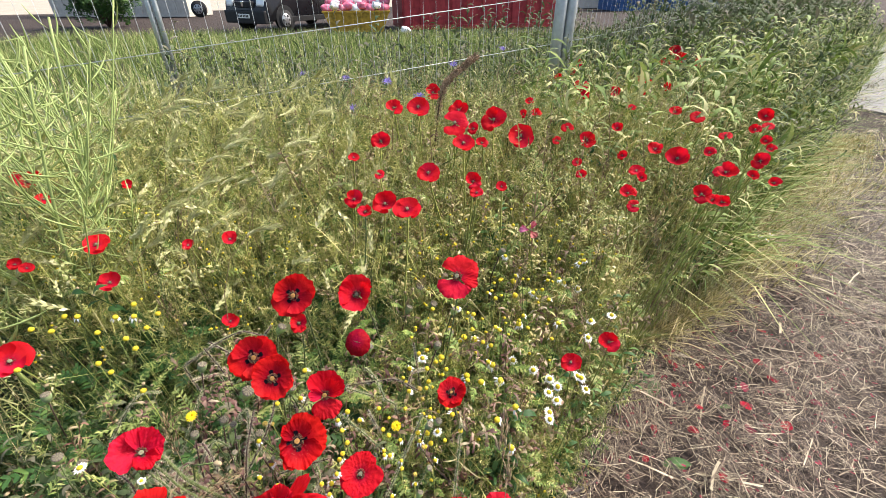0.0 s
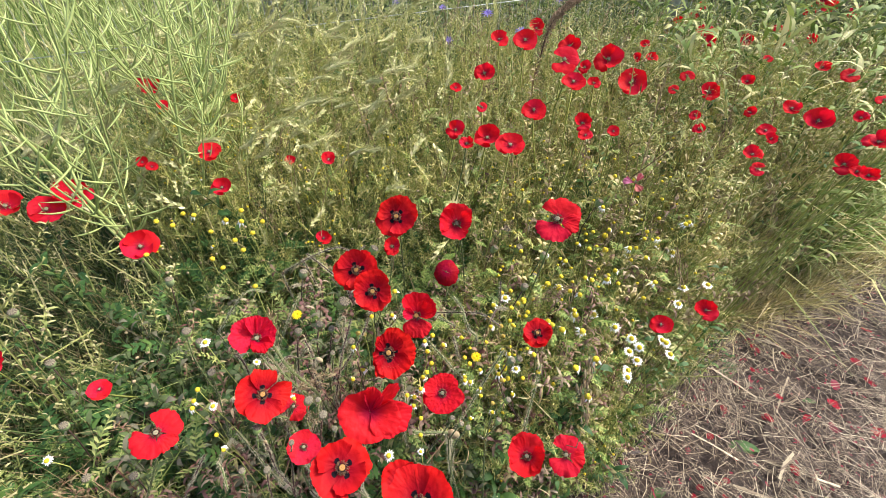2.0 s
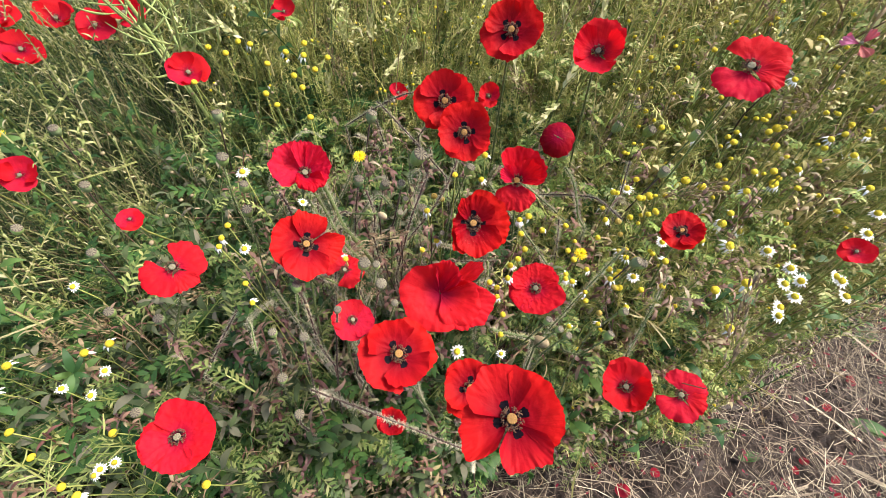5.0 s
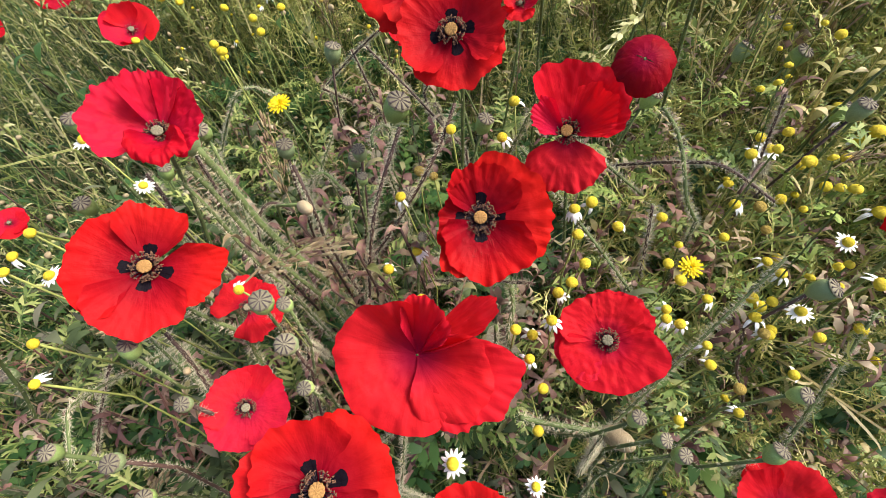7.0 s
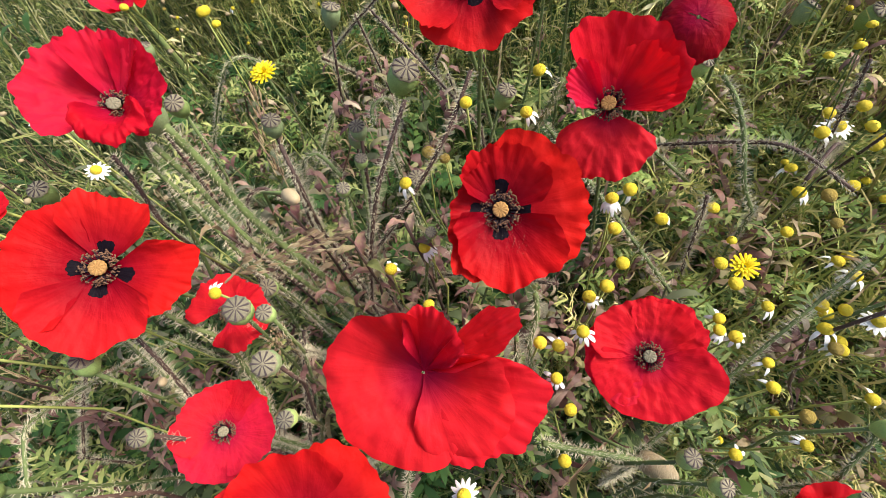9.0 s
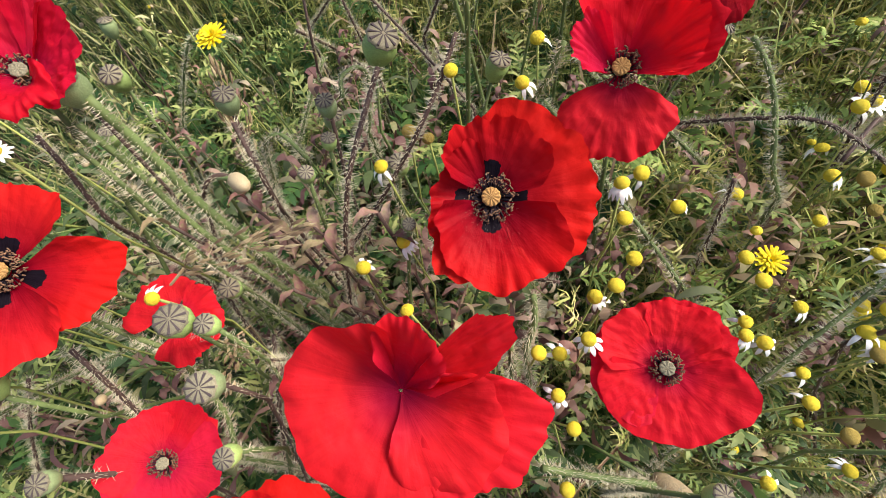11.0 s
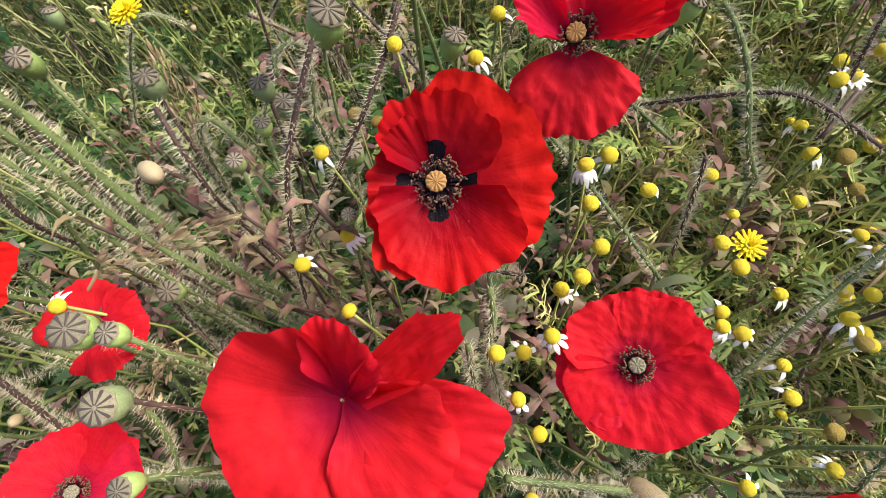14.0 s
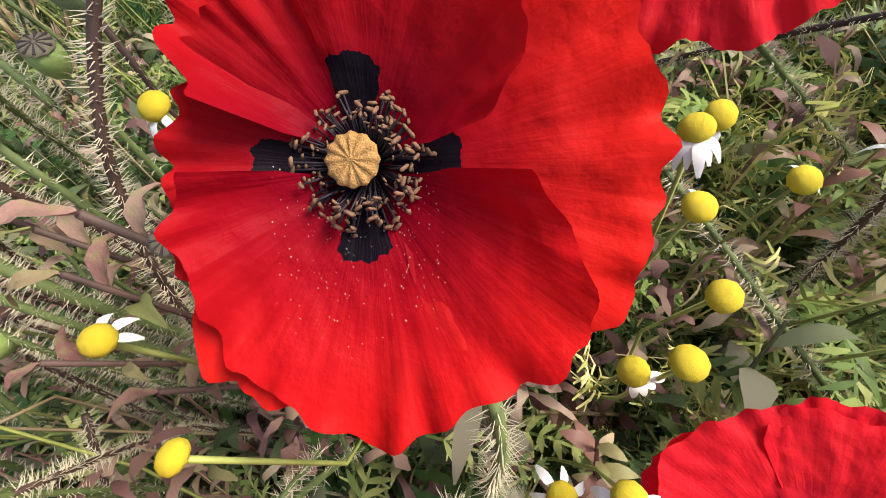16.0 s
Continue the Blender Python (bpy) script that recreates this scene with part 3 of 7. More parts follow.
# flowers with a shape of their own: turn, from, to (degrees about the turn), reach across, lift across, lip
SHAPED = {
    "main": [
        (5, -70, 94, (0.92, 1.04, 1.03, 1.05, 0.96, 1.02, 0.9), (0.20, 0.15, 0.13, 0.14, 0.18, 0.24, 0.3), 0.03),
        (183, -80, 84, (0.66, 0.56, 0.54, 0.56, 0.70, 0.94, 1.0), (0.38, 0.38, 0.36, 0.34, 0.28, 0.2, 0.16), 0.02),
        (92, -82, 66, (0.58, 0.70, 0.76, 0.72, 0.68, 0.52), (0.34, 0.32, 0.34, 0.38, 0.40, 0.44), 0.02),
        (272, -84, 82, (0.54, 0.62, 0.82, 0.94, 0.97, 0.92, 0.72), (0.44, 0.38, 0.28, 0.24, 0.24, 0.28, 0.32), 0.04)],
    "broad": [
        (183, -70, 66, (0.94, 0.98, 0.98, 1.0, 1.0), (0.3, 0.3, 0.28, 0.25, 0.3), 0.08),
        (350, -40, 46, (0.9, 0.98, 1.02, 1.14, 0.8), (0.2, 0.16, 0.16, 0.2, 0.3), 0.05),
        (88, -48, 44, (0.75, 0.95, 0.90, 0.97, 0.85), (0.4, 0.34, 0.32, 0.34, 0.4), 0.08),
        (274, -62, 58, (0.85, 1.0, 1.08, 0.98, 0.86), (0.42, 0.30, 0.22, 0.26, 0.36), 0.08)],
    "tipped": [
        (264, -62, 60, (0.85, 0.98, 1.0, 0.98, 0.9), (0.05, -0.02, -0.05, -0.02, 0.05), 0.1),
        (62, -84, 82, (0.86, 1.0, 1.05, 1.0, 1.0, 0.92, 0.7), (0.4, 0.36, 0.42, 0.5, 0.6, 0.75, 0.9), 0.03),
        (168, -48, 46, (0.40, 0.50, 0.54, 0.50, 0.44), (0.95, 1.0, 1.0, 0.9, 0.7), 0.2),
        (20, -52, 50, (0.62, 0.74, 0.8, 0.74, 0.6), (0.5, 0.52, 0.55, 0.6, 0.7), 0.05)],
    "fold": [
        (208, -112, 94, (0.62, 0.64, 0.84, 0.94, 0.92, 0.9, 0.88, 0.9, 0.86), (0.9, 0.72, 0.5, 0.34, 0.28, 0.25, 0.26, 0.3, 0.36), 0.16),
        (325, -42, 50, (0.88, 1.0, 1.16, 1.24, 0.9), (0.3, 0.26, 0.26, 0.30, 0.4), 0.16),
        (78, -58, 44, (0.36, 0.46, 0.52, 0.60, 0.60, 0.44), (0.8, 0.95, 1.05, 1.05, 0.95, 0.8), 0.34),
        (34, -22, 22, (0.36, 0.78, 1.0, 1.02, 0.84, 0.40), (0.75, 0.66, 0.62, 0.68, 0.8), 0.12),
        (336, -74, 56, (0.66, 0.80, 0.92, 0.92, 0.76, 0.52), (0.34, 0.36, 0.42, 0.52, 0.70, 0.86), 0.24)],
    "plate": [
        (178, -76, 74, (0.9, 0.96, 1.0, 0.98, 0.92), (0.2, 0.16, 0.14, 0.16, 0.2), 0.06),
        (50, -52, 58, (0.82, 0.96, 0.98, 0.96, 0.92), (0.16, 0.16, 0.18, 0.2, 0.22), 0.06),
        (100, -76, 84, (0.86, 0.9, 0.92, 0.94, 0.9), (0.3, 0.26, 0.26, 0.28, 0.34), 0.08),
        (274, -106, 98, (0.86, 0.96, 1.0, 0.96, 1.02, 1.10, 0.92), (0.3, 0.24, 0.2, 0.2, 0.2, 0.22, 0.26), 0.08)],
    "rumpled": [
        (160, -66, 78, (0.86, 1.0, 1.14, 1.12, 1.06, 1.0), (0.6, 0.5, 0.4, 0.36, 0.36, 0.4), 0.05),
        (30, -80, 66, (0.86, 0.78, 0.78, 0.86, 0.84), (0.4, 0.5, 0.62, 0.7, 0.7), 0.1),
        (98, -50, 48, (0.72, 0.84, 0.9, 0.86, 0.74), (0.8, 0.72, 0.68, 0.72, 0.8), 0.1),
        (290, -62, 58, (0.56, 0.72, 0.82, 0.78, 0.60), (1.05, 0.95, 0.95, 1.0, 1.1), 0.55)],
}
PETALS = {}


def petals_of(style, variant, fine):
    key = (style, variant, fine)
    if key not in PETALS:
        if style in SHAPED:
            mat = M_PETAL if style in ("main", "broad") else M_PETAL_PLAIN
            PETALS[key] = [(a, shaped_petal("petal", lo, hi, ra, ri, lip, k * 3.1 + 1, 101 if style == "main" else 75, 30 if style == "main" else 26, M_PETAL_DARK if style == "rumpled" and k in (1, 3) else mat, 1.0 if style in ("main", "tipped", "rumpled") else 0.6, {"plate": 0.03, "rumpled": 0.05, "fold": 0.02, "tipped": 0.03}.get(style, 0.012))) for k, (a, lo, hi, ra, ri, lip) in enumerate(SHAPED[style])]
        else:
            mat = M_PETAL_OLD if style == "back" else M_PETAL_FADED if style == "faded" else M_PETAL if style == "open" and fine else M_PETAL_PLAIN
            PETALS[key] = [(a, petal_mesh("petal", s, c, cu, ru, variant * 7.3 + k * 3.1 + 1, ln, 45 if fine else 13, 17 if fine else 8, fo, mat)) for k, (a, s, c, cu, ru, ln, fo) in enumerate(STYLES[style])]
    return PETALS[key]


def stem_points(base, tip, way, seed, n=9):
    """A stem that rises from the ground and bends into the flower."""
    r = np.random.default_rng(seed)
    base, tip, way = (np.asarray(k, float) for k in (base, tip, way))
    L = np.linalg.norm(tip - base)
    c1 = base + np.array([r.normal(0, 0.04), r.normal(0, 0.04), L * 0.45])
    c2 = tip - way * L * 0.22
    s = np.linspace(0, 1, n)[:, None]
    return (1 - s) ** 3 * base + 3 * s * (1 - s) ** 2 * c1 + 3 * s * s * (1 - s) * c2 + s ** 3 * tip


def poppy(x, y, z, size, nx, ny, style, turn=None, label=""):
    seed = len(TIP) + 11
    if style == "open" and math.hypot(x, y) > 0.5 and x > -0.3 and seed % 3:
        style = "far"
    r = np.random.default_rng(seed)
    size = min(max(size, 0.022), 0.10) * (1.15 if math.hypot(x, y) > 0.5 else 1.0)
    near = math.hypot(x, y) < 0.36
    nz = math.sqrt(max(0.05, 1 - nx * nx - ny * ny))
    way = Vector((nx, ny, nz)).normalized()
    spread = 0.05 if near else 0.09
    bx, by = x - nx * 0.07 + r.normal(0, spread * 0.6), y - ny * 0.05 + 0.02 + r.normal(0, spread * 0.6)
    if bx > edge_x(by) - 0.05:
        bx = edge_x(by) - 0.05
    base = (bx, by, ground_z(bx, by) - 0.01)
    root = new("poppy")
    root.location = base
    TIP[root.name] = (x, y, z, size)
    words = {"main": "wide open scarlet poppy with black blotches and a tan disc", "open": "open scarlet poppy on a bristly stem in the meadow", "flat": "flat crumpled light red poppy with a dark ring", "cup": "cupped scarlet poppy with upright ruffled petals", "broad": "wide open scarlet poppy with pointed petals and black blotches", "tipped": "scarlet poppy tipped over with one petal hanging", "plate": "flat crumpled light red poppy with a dark ring", "rumpled": "crumpled crimson poppy with one petal folded inwards", "loose": "ragged red poppy that has lost a petal", "fold": "large red poppy with petals folded like a shell", "faded": "faded shrivelled poppy with pale narrow petals", "back": "dark red poppy turned away and half closed", "far": "small red poppy among tall grass"}
    tagged(root, label or words[style], "poppy", "poppies in the meadow")
    sink = 0.016 if style == "fold" else 0.0
    pts = stem_points(base, (x - way[0] * sink, y - way[1] * sink, z - way[2] * sink), (way[0], way[1], way[2]), seed)
    loc = pts - np.asarray(base)
    rad = np.linspace(0.0017, 0.0012, len(loc)) * (1.0 if near else 1.2)
    v, f = tube(loc, rad, 6 if near else 4)
    stem = part("stem", mesh_obj("stem", v, f, M_STEM if near else M_THREAD, True), root)
    if near:
        v, f = hairs(loc, rad, 900, 0.0035, seed)
        part("bristles", mesh_obj("bristles", v, f, M_HAIR), stem)
    ax = Vector((0.90, 0.43, -0.10))
    ax = (ax - way * ax.dot(way)).normalized()
    ay = way.cross(ax)
    q = Matrix((ax, ay, way)).transposed().to_4x4()
    if turn is None:
        turn = 0 if style in SHAPED else r.uniform(0, 360)
    m = Matrix.Translation(Vector((x, y, z)) - Vector(base)) @ q @ Matrix.Rotation(radians(turn), 4, "Z") @ Matrix.Scale(size / 2, 4)
    fine = near or style in SHAPED
    for k, (a, me) in enumerate(petals_of(style, seed if fine else seed % 5, fine)):
        lift = 0.012 * (k // 2) + 0.004 * (k % 2)
        part("petal", me, root, m @ Matrix.Translation((0, 0, lift)) @ Matrix.Rotation(radians(a + (0 if style in SHAPED else r.uniform(-8, 8))), 4, "Z"))
    if style == "main":
        heart = m @ Matrix.Scale(0.72, 4)
        for k in range(280):
            tip_el = r.uniform(0.06, 1.0)
            part("stamen", STAMEN, root, heart @ Matrix.Rotation(r.uniform(0, 6.283), 4, "Z") @ Matrix.Translation((0.085, 0, 0.02)) @ Matrix.Rotation(-tip_el, 4, "Y") @ Matrix.Rotation(r.uniform(0, 6.28), 4, "X") @ Matrix.Scale(r.uniform(0.7, 1.5), 4))
        host = petals_of(style, seed, fine)[3]
        at = [host[1].vertices[i].co for i in range(len(host[1].vertices)) if 0.2 < host[1].vertices[i].co.length < 0.7 and abs(host[1].vertices[i].co.y) < 0.3]
        V, F = [], []
        for k in range(240):
            c, e = at[int(r.integers(len(at)))], 0.0022 * r.uniform(0.5, 1.3)
            c = c + Vector((r.normal(0, 0.012), r.normal(0, 0.012), 0.005))
            b = len(V)
            V += [c + Vector((e, 0, 0)), c + Vector((-e, e, 0)), c + Vector((-e, -e, 0)), c + Vector((0, 0, e))]
            F += [(b, b + 1, b + 3), (b + 1, b + 2, b + 3), (b + 2, b, b + 3)]
        tagged(part("pollen", mesh_obj("pollen", V, F, M_HAIR), root, m @ Matrix.Translation((0, 0, 0.016)) @ Matrix.Rotation(radians(host[0]), 4, "Z"), "pale pollen specks"), kind="stuff")
    elif style not in ("fold", "back"):
        heart = m @ Matrix.Scale(0.75, 4)
        tagged(part("stamen_tuft", ST_FINE if fine else ST_COARSE, root, heart), kind="stuff")
    if style not in ("fold", "back"):
        part("seed_vessel", OVARY, root, heart)
        part("stigma_disc", DISC if style in ("main", "broad", "tipped") or (near and style == "open") else DISC_DARK, root, heart, "tan ribbed disc")
    return root


poppy(0.007, 0.000, 0.763, 0.0715, 0.23, -0.57, "main")
poppy(-0.120, -0.102, 0.780, 0.062, 0.54, -0.20, "broad")
poppy(-0.150, -0.047, 0.811, 0.056, 0.49, -0.21, "rumpled")
poppy(0.035, 0.052, 0.788, 0.062, 0.05, -0.58, "tipped")
poppy(0.0865, -0.0125, 0.708, 0.057, -0.05, -0.42, "plate")
poppy(0.000, -0.069, 0.726, 0.088, 0.30, -0.34, "fold")
poppy(-0.050, 0.059, 0.854, 0.062, 0.24, -0.69, "open")
poppy(-0.021, 0.037, 0.840, 0.058, 0.19, -0.67, "open")
poppy(0.058, 0.165, 0.778, 0.050, 0.03, -0.64, "back")
poppy(-0.010, 0.128, 0.902, 0.062, 0.15, -0.72, "open")
poppy(0.074, 0.145, 0.891, 0.055, 0.01, -0.72, "cup")
poppy(0.220, 0.205, 0.878, 0.074, -0.14, -0.53, "loose")
poppy(0.210, 0.081, 0.757, 0.047, -0.10, -0.32, "open")
poppy(-0.012, -0.141, 0.719, 0.072, 0.28, -0.20, "open")
poppy(-0.066, -0.128, 0.723, 0.042, 0.41, -0.04, "flat")
poppy(-0.214, -0.166, 0.774, 0.054, 0.33, -0.18, "loose")
poppy(0.095, -0.187, 0.795, 0.066, -0.02, -0.24, "broad", 200)
poppy(0.056, -0.127, 0.675, 0.060, 0.04, -0.29, "open")
poppy(-0.172, -0.267, 0.668, 0.062, 0.25, -0.06, "plate", 140)
poppy(0.279, -0.012, 0.601, 0.060, -0.19, -0.31, "loose")
poppy(0.222, -0.019, 0.589, 0.066, -0.15, -0.36, "cup")
poppy(0.076, 0.739, 1.010, 0.039, 0.05, -0.62, "open")
poppy(0.136, 0.743, 1.011, 0.051, 0.02, -0.69, "open")
poppy(0.165, 1.117, 0.969, 0.048, 0.00, -0.67, "far")
poppy(0.061, 0.577, 0.977, 0.040, 0.09, -0.73, "far")
poppy(0.010, 0.517, 0.962, 0.017, 0.09, -0.48, "open")
poppy(0.072, 0.451, 0.951, 0.011, 0.08, -0.65, "loose")
poppy(0.169, 0.447, 0.955, 0.047, 0.00, -0.67, "open")
poppy(0.225, 0.647, 0.997, 0.060, -0.03, -0.62, "loose")
poppy(0.236, 0.710, 1.011, 0.044, -0.04, -0.65, "far")
poppy(0.266, 0.618, 0.993, 0.025, -0.07, -0.70, "open")
poppy(0.242, 0.554, 0.980, 0.044, -0.04, -0.51, "open")
poppy(0.316, 0.654, 1.002, 0.055, -0.10, -0.67, "far")
poppy(0.282, 0.556, 0.980, 0.024, -0.07, -0.57, "open")
poppy(0.404, 0.770, 0.929, 0.065, -0.15, -0.70, "open")
poppy(0.430, 0.897, 0.955, 0.023, -0.16, -0.75, "far")
poppy(0.465, 0.892, 0.957, 0.029, -0.13, -0.53, "open")
poppy(0.461, 0.987, 0.969, 0.024, -0.14, -0.65, "cup")
poppy(0.535, 0.804, 0.943, 0.030, -0.17, -0.55, "loose")
poppy(0.493, 0.740, 0.928, 0.020, -0.19, -0.63, "loose")
poppy(0.255, 0.411, 0.952, 0.036, -0.07, -0.59, "far")
poppy(0.260, 0.378, 0.944, 0.027, -0.06, -0.46, "open")
poppy(0.307, 0.393, 0.950, 0.015, -0.13, -0.68, "open")
poppy(0.818, 1.749, 0.969, 0.036, -0.23, -0.74, "loose")
poppy(0.731, 1.522, 0.969, 0.032, -0.17, -0.57, "loose")
poppy(0.643, 1.392, 0.969, 0.026, -0.19, -0.68, "cup")
poppy(0.690, 1.238, 0.969, 0.047, -0.20, -0.62, "loose")
poppy(0.654, 1.072, 0.970, 0.029, -0.21, -0.60, "far")
poppy(0.034, 0.372, 0.934, 0.036, 0.12, -0.62, "far")
poppy(0.093, 0.355, 0.932, 0.047, 0.06, -0.51, "cup")
poppy(0.135, 0.334, 0.932, 0.052, 0.02, -0.46, "open")
poppy(0.060, 0.332, 0.928, 0.030, 0.08, -0.50, "far")
poppy(1.460, 2.163, 0.969, 0.066, -0.29, -0.56, "open")
poppy(1.342, 1.861, 0.969, 0.053, -0.25, -0.47, "cup")
poppy(1.200, 1.720, 0.969, 0.045, -0.30, -0.60, "far")
poppy(1.424, 1.830, 0.969, 0.047, -0.33, -0.57, "open")
poppy(1.309, 1.648, 0.969, 0.034, -0.38, -0.66, "far")
poppy(0.770, 1.124, 0.969, 0.037, -0.30, -0.73, "open")
poppy(0.946, 1.356, 0.969, 0.025, -0.33, -0.72, "loose")
poppy(0.939, 1.266, 0.970, 0.024, -0.31, -0.64, "open")
poppy(0.855, 1.111, 0.969, 0.022, -0.34, -0.73, "open")
poppy(0.747, 0.918, 0.969, 0.019, -0.24, -0.52, "loose")
poppy(0.976, 1.199, 0.970, 0.027, -0.37, -0.71, "open")
poppy(0.848, 0.866, 0.968, 0.034, -0.28, -0.50, "far")
poppy(0.894, 0.831, 0.963, 0.036, -0.31, -0.50, "loose")
poppy(0.664, 0.790, 0.944, 0.030, -0.25, -0.57, "cup")
poppy(0.569, 0.731, 0.929, 0.040, -0.22, -0.59, "cup")
poppy(0.521, 0.635, 0.907, 0.016, -0.22, -0.62, "open")
poppy(0.518, 0.582, 0.897, 0.018, -0.25, -0.65, "open")
poppy(0.634, 0.653, 0.918, 0.022, -0.32, -0.67, "far")
poppy(0.645, 0.586, 0.904, 0.031, -0.21, -0.42, "open")
poppy(0.648, 0.560, 0.898, 0.018, -0.27, -0.50, "cup")
poppy(0.723, 0.678, 0.924, 0.038, -0.27, -0.50, "open")
poppy(0.755, 0.628, 0.918, 0.048, -0.35, -0.58, "cup")
poppy(0.600, 0.506, 0.884, 0.034, -0.22, -0.42, "open")
poppy(0.596, 0.459, 0.877, 0.026, -0.29, -0.54, "loose")
poppy(0.749, 0.488, 0.889, 0.038, -0.36, -0.52, "far")
poppy(0.764, 0.470, 0.885, 0.028, -0.32, -0.44, "far")
poppy(0.778, 0.460, 0.884, 0.030, -0.34, -0.45, "open")
poppy(0.841, 0.648, 0.926, 0.027, -0.39, -0.58, "far")
poppy(0.837, 0.563, 0.908, 0.045, -0.29, -0.39, "open")
poppy(0.916, 0.723, 0.944, 0.028, -0.28, -0.40, "loose")
poppy(1.005, 0.750, 0.951, 0.028, -0.43, -0.56, "far")
poppy(1.068, 0.815, 0.969, 0.036, -0.49, -0.63, "cup")
poppy(1.049, 0.767, 0.956, 0.026, -0.31, -0.39, "loose")
poppy(1.000, 0.693, 0.940, 0.025, -0.49, -0.60, "cup")
poppy(0.990, 0.653, 0.933, 0.024, -0.39, -0.47, "far")
poppy(0.936, 0.603, 0.921, 0.036, -0.47, -0.58, "open")
poppy(0.920, 0.519, 0.902, 0.024, -0.41, -0.47, "cup")
poppy(0.889, 0.548, 0.907, 0.017, -0.37, -0.46, "cup")
poppy(-0.845, 0.651, 0.851, 0.062, 0.40, -0.39, "cup")
poppy(-0.753, 0.578, 0.838, 0.033, 0.42, -0.41, "open")
poppy(-0.518, 0.407, 0.815, 0.046, 0.30, -0.32, "open")
poppy(-0.574, 0.621, 0.856, 0.017, 0.35, -0.45, "cup")
poppy(-0.424, 0.299, 0.798, 0.035, 0.35, -0.38, "cup")
poppy(-0.650, 0.356, 0.801, 0.016, 0.50, -0.42, "cup")
poppy(-0.619, 0.346, 0.799, 0.010, 0.47, -0.41, "open")
poppy(-0.319, 0.393, 0.822, 0.021, 0.26, -0.38, "cup")
poppy(-0.238, 0.406, 0.829, 0.033, 0.29, -0.52, "cup")
poppy(0.370, 0.391, 0.858, 0.036, -0.19, -0.60, "faded")
poppy(-1.046, 0.210, 0.723, 0.065, 0.43, -0.21, "open")
poppy(-0.899, 0.226, 0.734, 0.065, 0.47, -0.27, "cup")
poppy(-0.797, 0.227, 0.739, 0.057, 0.51, -0.32, "flat")
poppy(-0.773, 0.274, 0.748, 0.062, 0.42, -0.30, "cup")
poppy(-0.884, 0.135, 0.716, 0.062, 0.58, -0.28, "open")
poppy(-0.975, 0.139, 0.713, 0.061, 0.57, -0.25, "cup")
poppy(-0.524, 0.162, 0.737, 0.056, 0.51, -0.41, "cup")
poppy(-0.612, -0.084, 0.685, 0.044, 0.53, -0.19, "cup")
poppy(-0.400, -0.093, 0.693, 0.031, 0.38, -0.18, "flat")
poppy(-0.703, -0.105, 0.676, 0.034, 0.53, -0.15, "open")
poppy(-0.780, -0.044, 0.685, 0.028, 0.63, -0.21, "open")
poppy(-0.222, 0.295, 0.706, 0.033, 0.21, -0.43, "cup")
poppy(-0.040, 0.190, 0.795, 0.032, 0.12, -0.51, "cup")
poppy(-0.011, -0.171, 0.625, 0.031, 0.08, -0.14, "open")
poppy(-0.097, -0.086, 0.735, 0.040, 0.35, -0.2, "loose", 120)
poppy(0.419, 0.180, 0.713, 0.037, -0.27, -0.41, "open")
poppy(0.495, 0.217, 0.725, 0.034, -0.34, -0.46, "open")
poppy(-0.104, -0.314, 0.661, 0.019, 0.23, -0.02, "cup")

# ---- small plants ----
def revolve(prof, sides, jitter=None):
    v, f = [], []
    for i, (r, z) in enumerate(prof):
        for k in range(sides):
            a = 2 * math.pi * k / sides
            rr = r * (1 + (jitter(i, k) if jitter else 0))
            v.append((rr * math.cos(a), rr * math.sin(a), z))
    n = len(prof)
    for i in range(n - 1):
        for k in range(sides):
            f.append((i * sides + k, i * sides + (k + 1) % sides, (i + 1) * sides + (k + 1) % sides, (i + 1) * sides + k))
    f.append(tuple(range(sides))[::-1])
    f.append(tuple((n - 1) * sides + k for k in range(sides)))
    return v, f


def dome_mesh(material):
    """A chamomile's domed centre of tiny florets, one unit across."""
    prof = [(0.12, -0.12), (0.42, -0.05), (0.5, 0.1), (0.47, 0.28), (0.36, 0.43), (0.2, 0.52), (0.04, 0.55)]
    v, f = revolve(prof, 16, lambda i, k: 0.05 * ((i + k) % 2))
    return mesh_obj("disc", v, f, material, True)


def ray_mesh(droop):
    """One white ray floret, rooted at the disc's edge."""
    v, f = [], []
    for i in range(5):
        q = i / 4
        w = 0.15 * math.sin(math.pi * (0.25 + 0.68 * q)) + 0.01
        x = 0.42 + 0.7 * q * (1 - 0.25 * droop * q)
        z = -0.02 - droop * 0.7 * q * q
        v += [(x, -w, z), (x, 0, z + 0.03), (x, w, z)]
    for i in range(4):
        for k in range(2):
            a = i * 3 + k
            f.append((a, a + 1, a + 4, a + 3))
    return mesh_obj("ray", v, f, M_WHITE, True)


DOME, DOME_OLD = dome_mesh(M_YELLOW), dome_mesh(M_OLDDISC)
RAY_UP, RAY_DOWN = ray_mesh(0.15), ray_mesh(1.0)
COUNT = [0]
HEADS = []


def rooted(x, y, z, spread=0.05, seed=0):
    r = np.random.default_rng(seed)
    bx, by = x + r.normal(0, spread), y + 0.03 + r.normal(0, spread)
    bx = min(bx, edge_x(by) - 0.03)
    return (bx, by, ground_z(bx, by) - 0.005)


def thin_stem(root, base, tip, way, radius, seed, material):
    pts = stem_points(base, tip, way, seed, 8) - np.asarray(base)
    v, f = tube(pts, np.linspace(radius * 1.2, radius, len(pts)), 4)
    return part("stem", mesh_obj("stem", v, f, material, True), root)


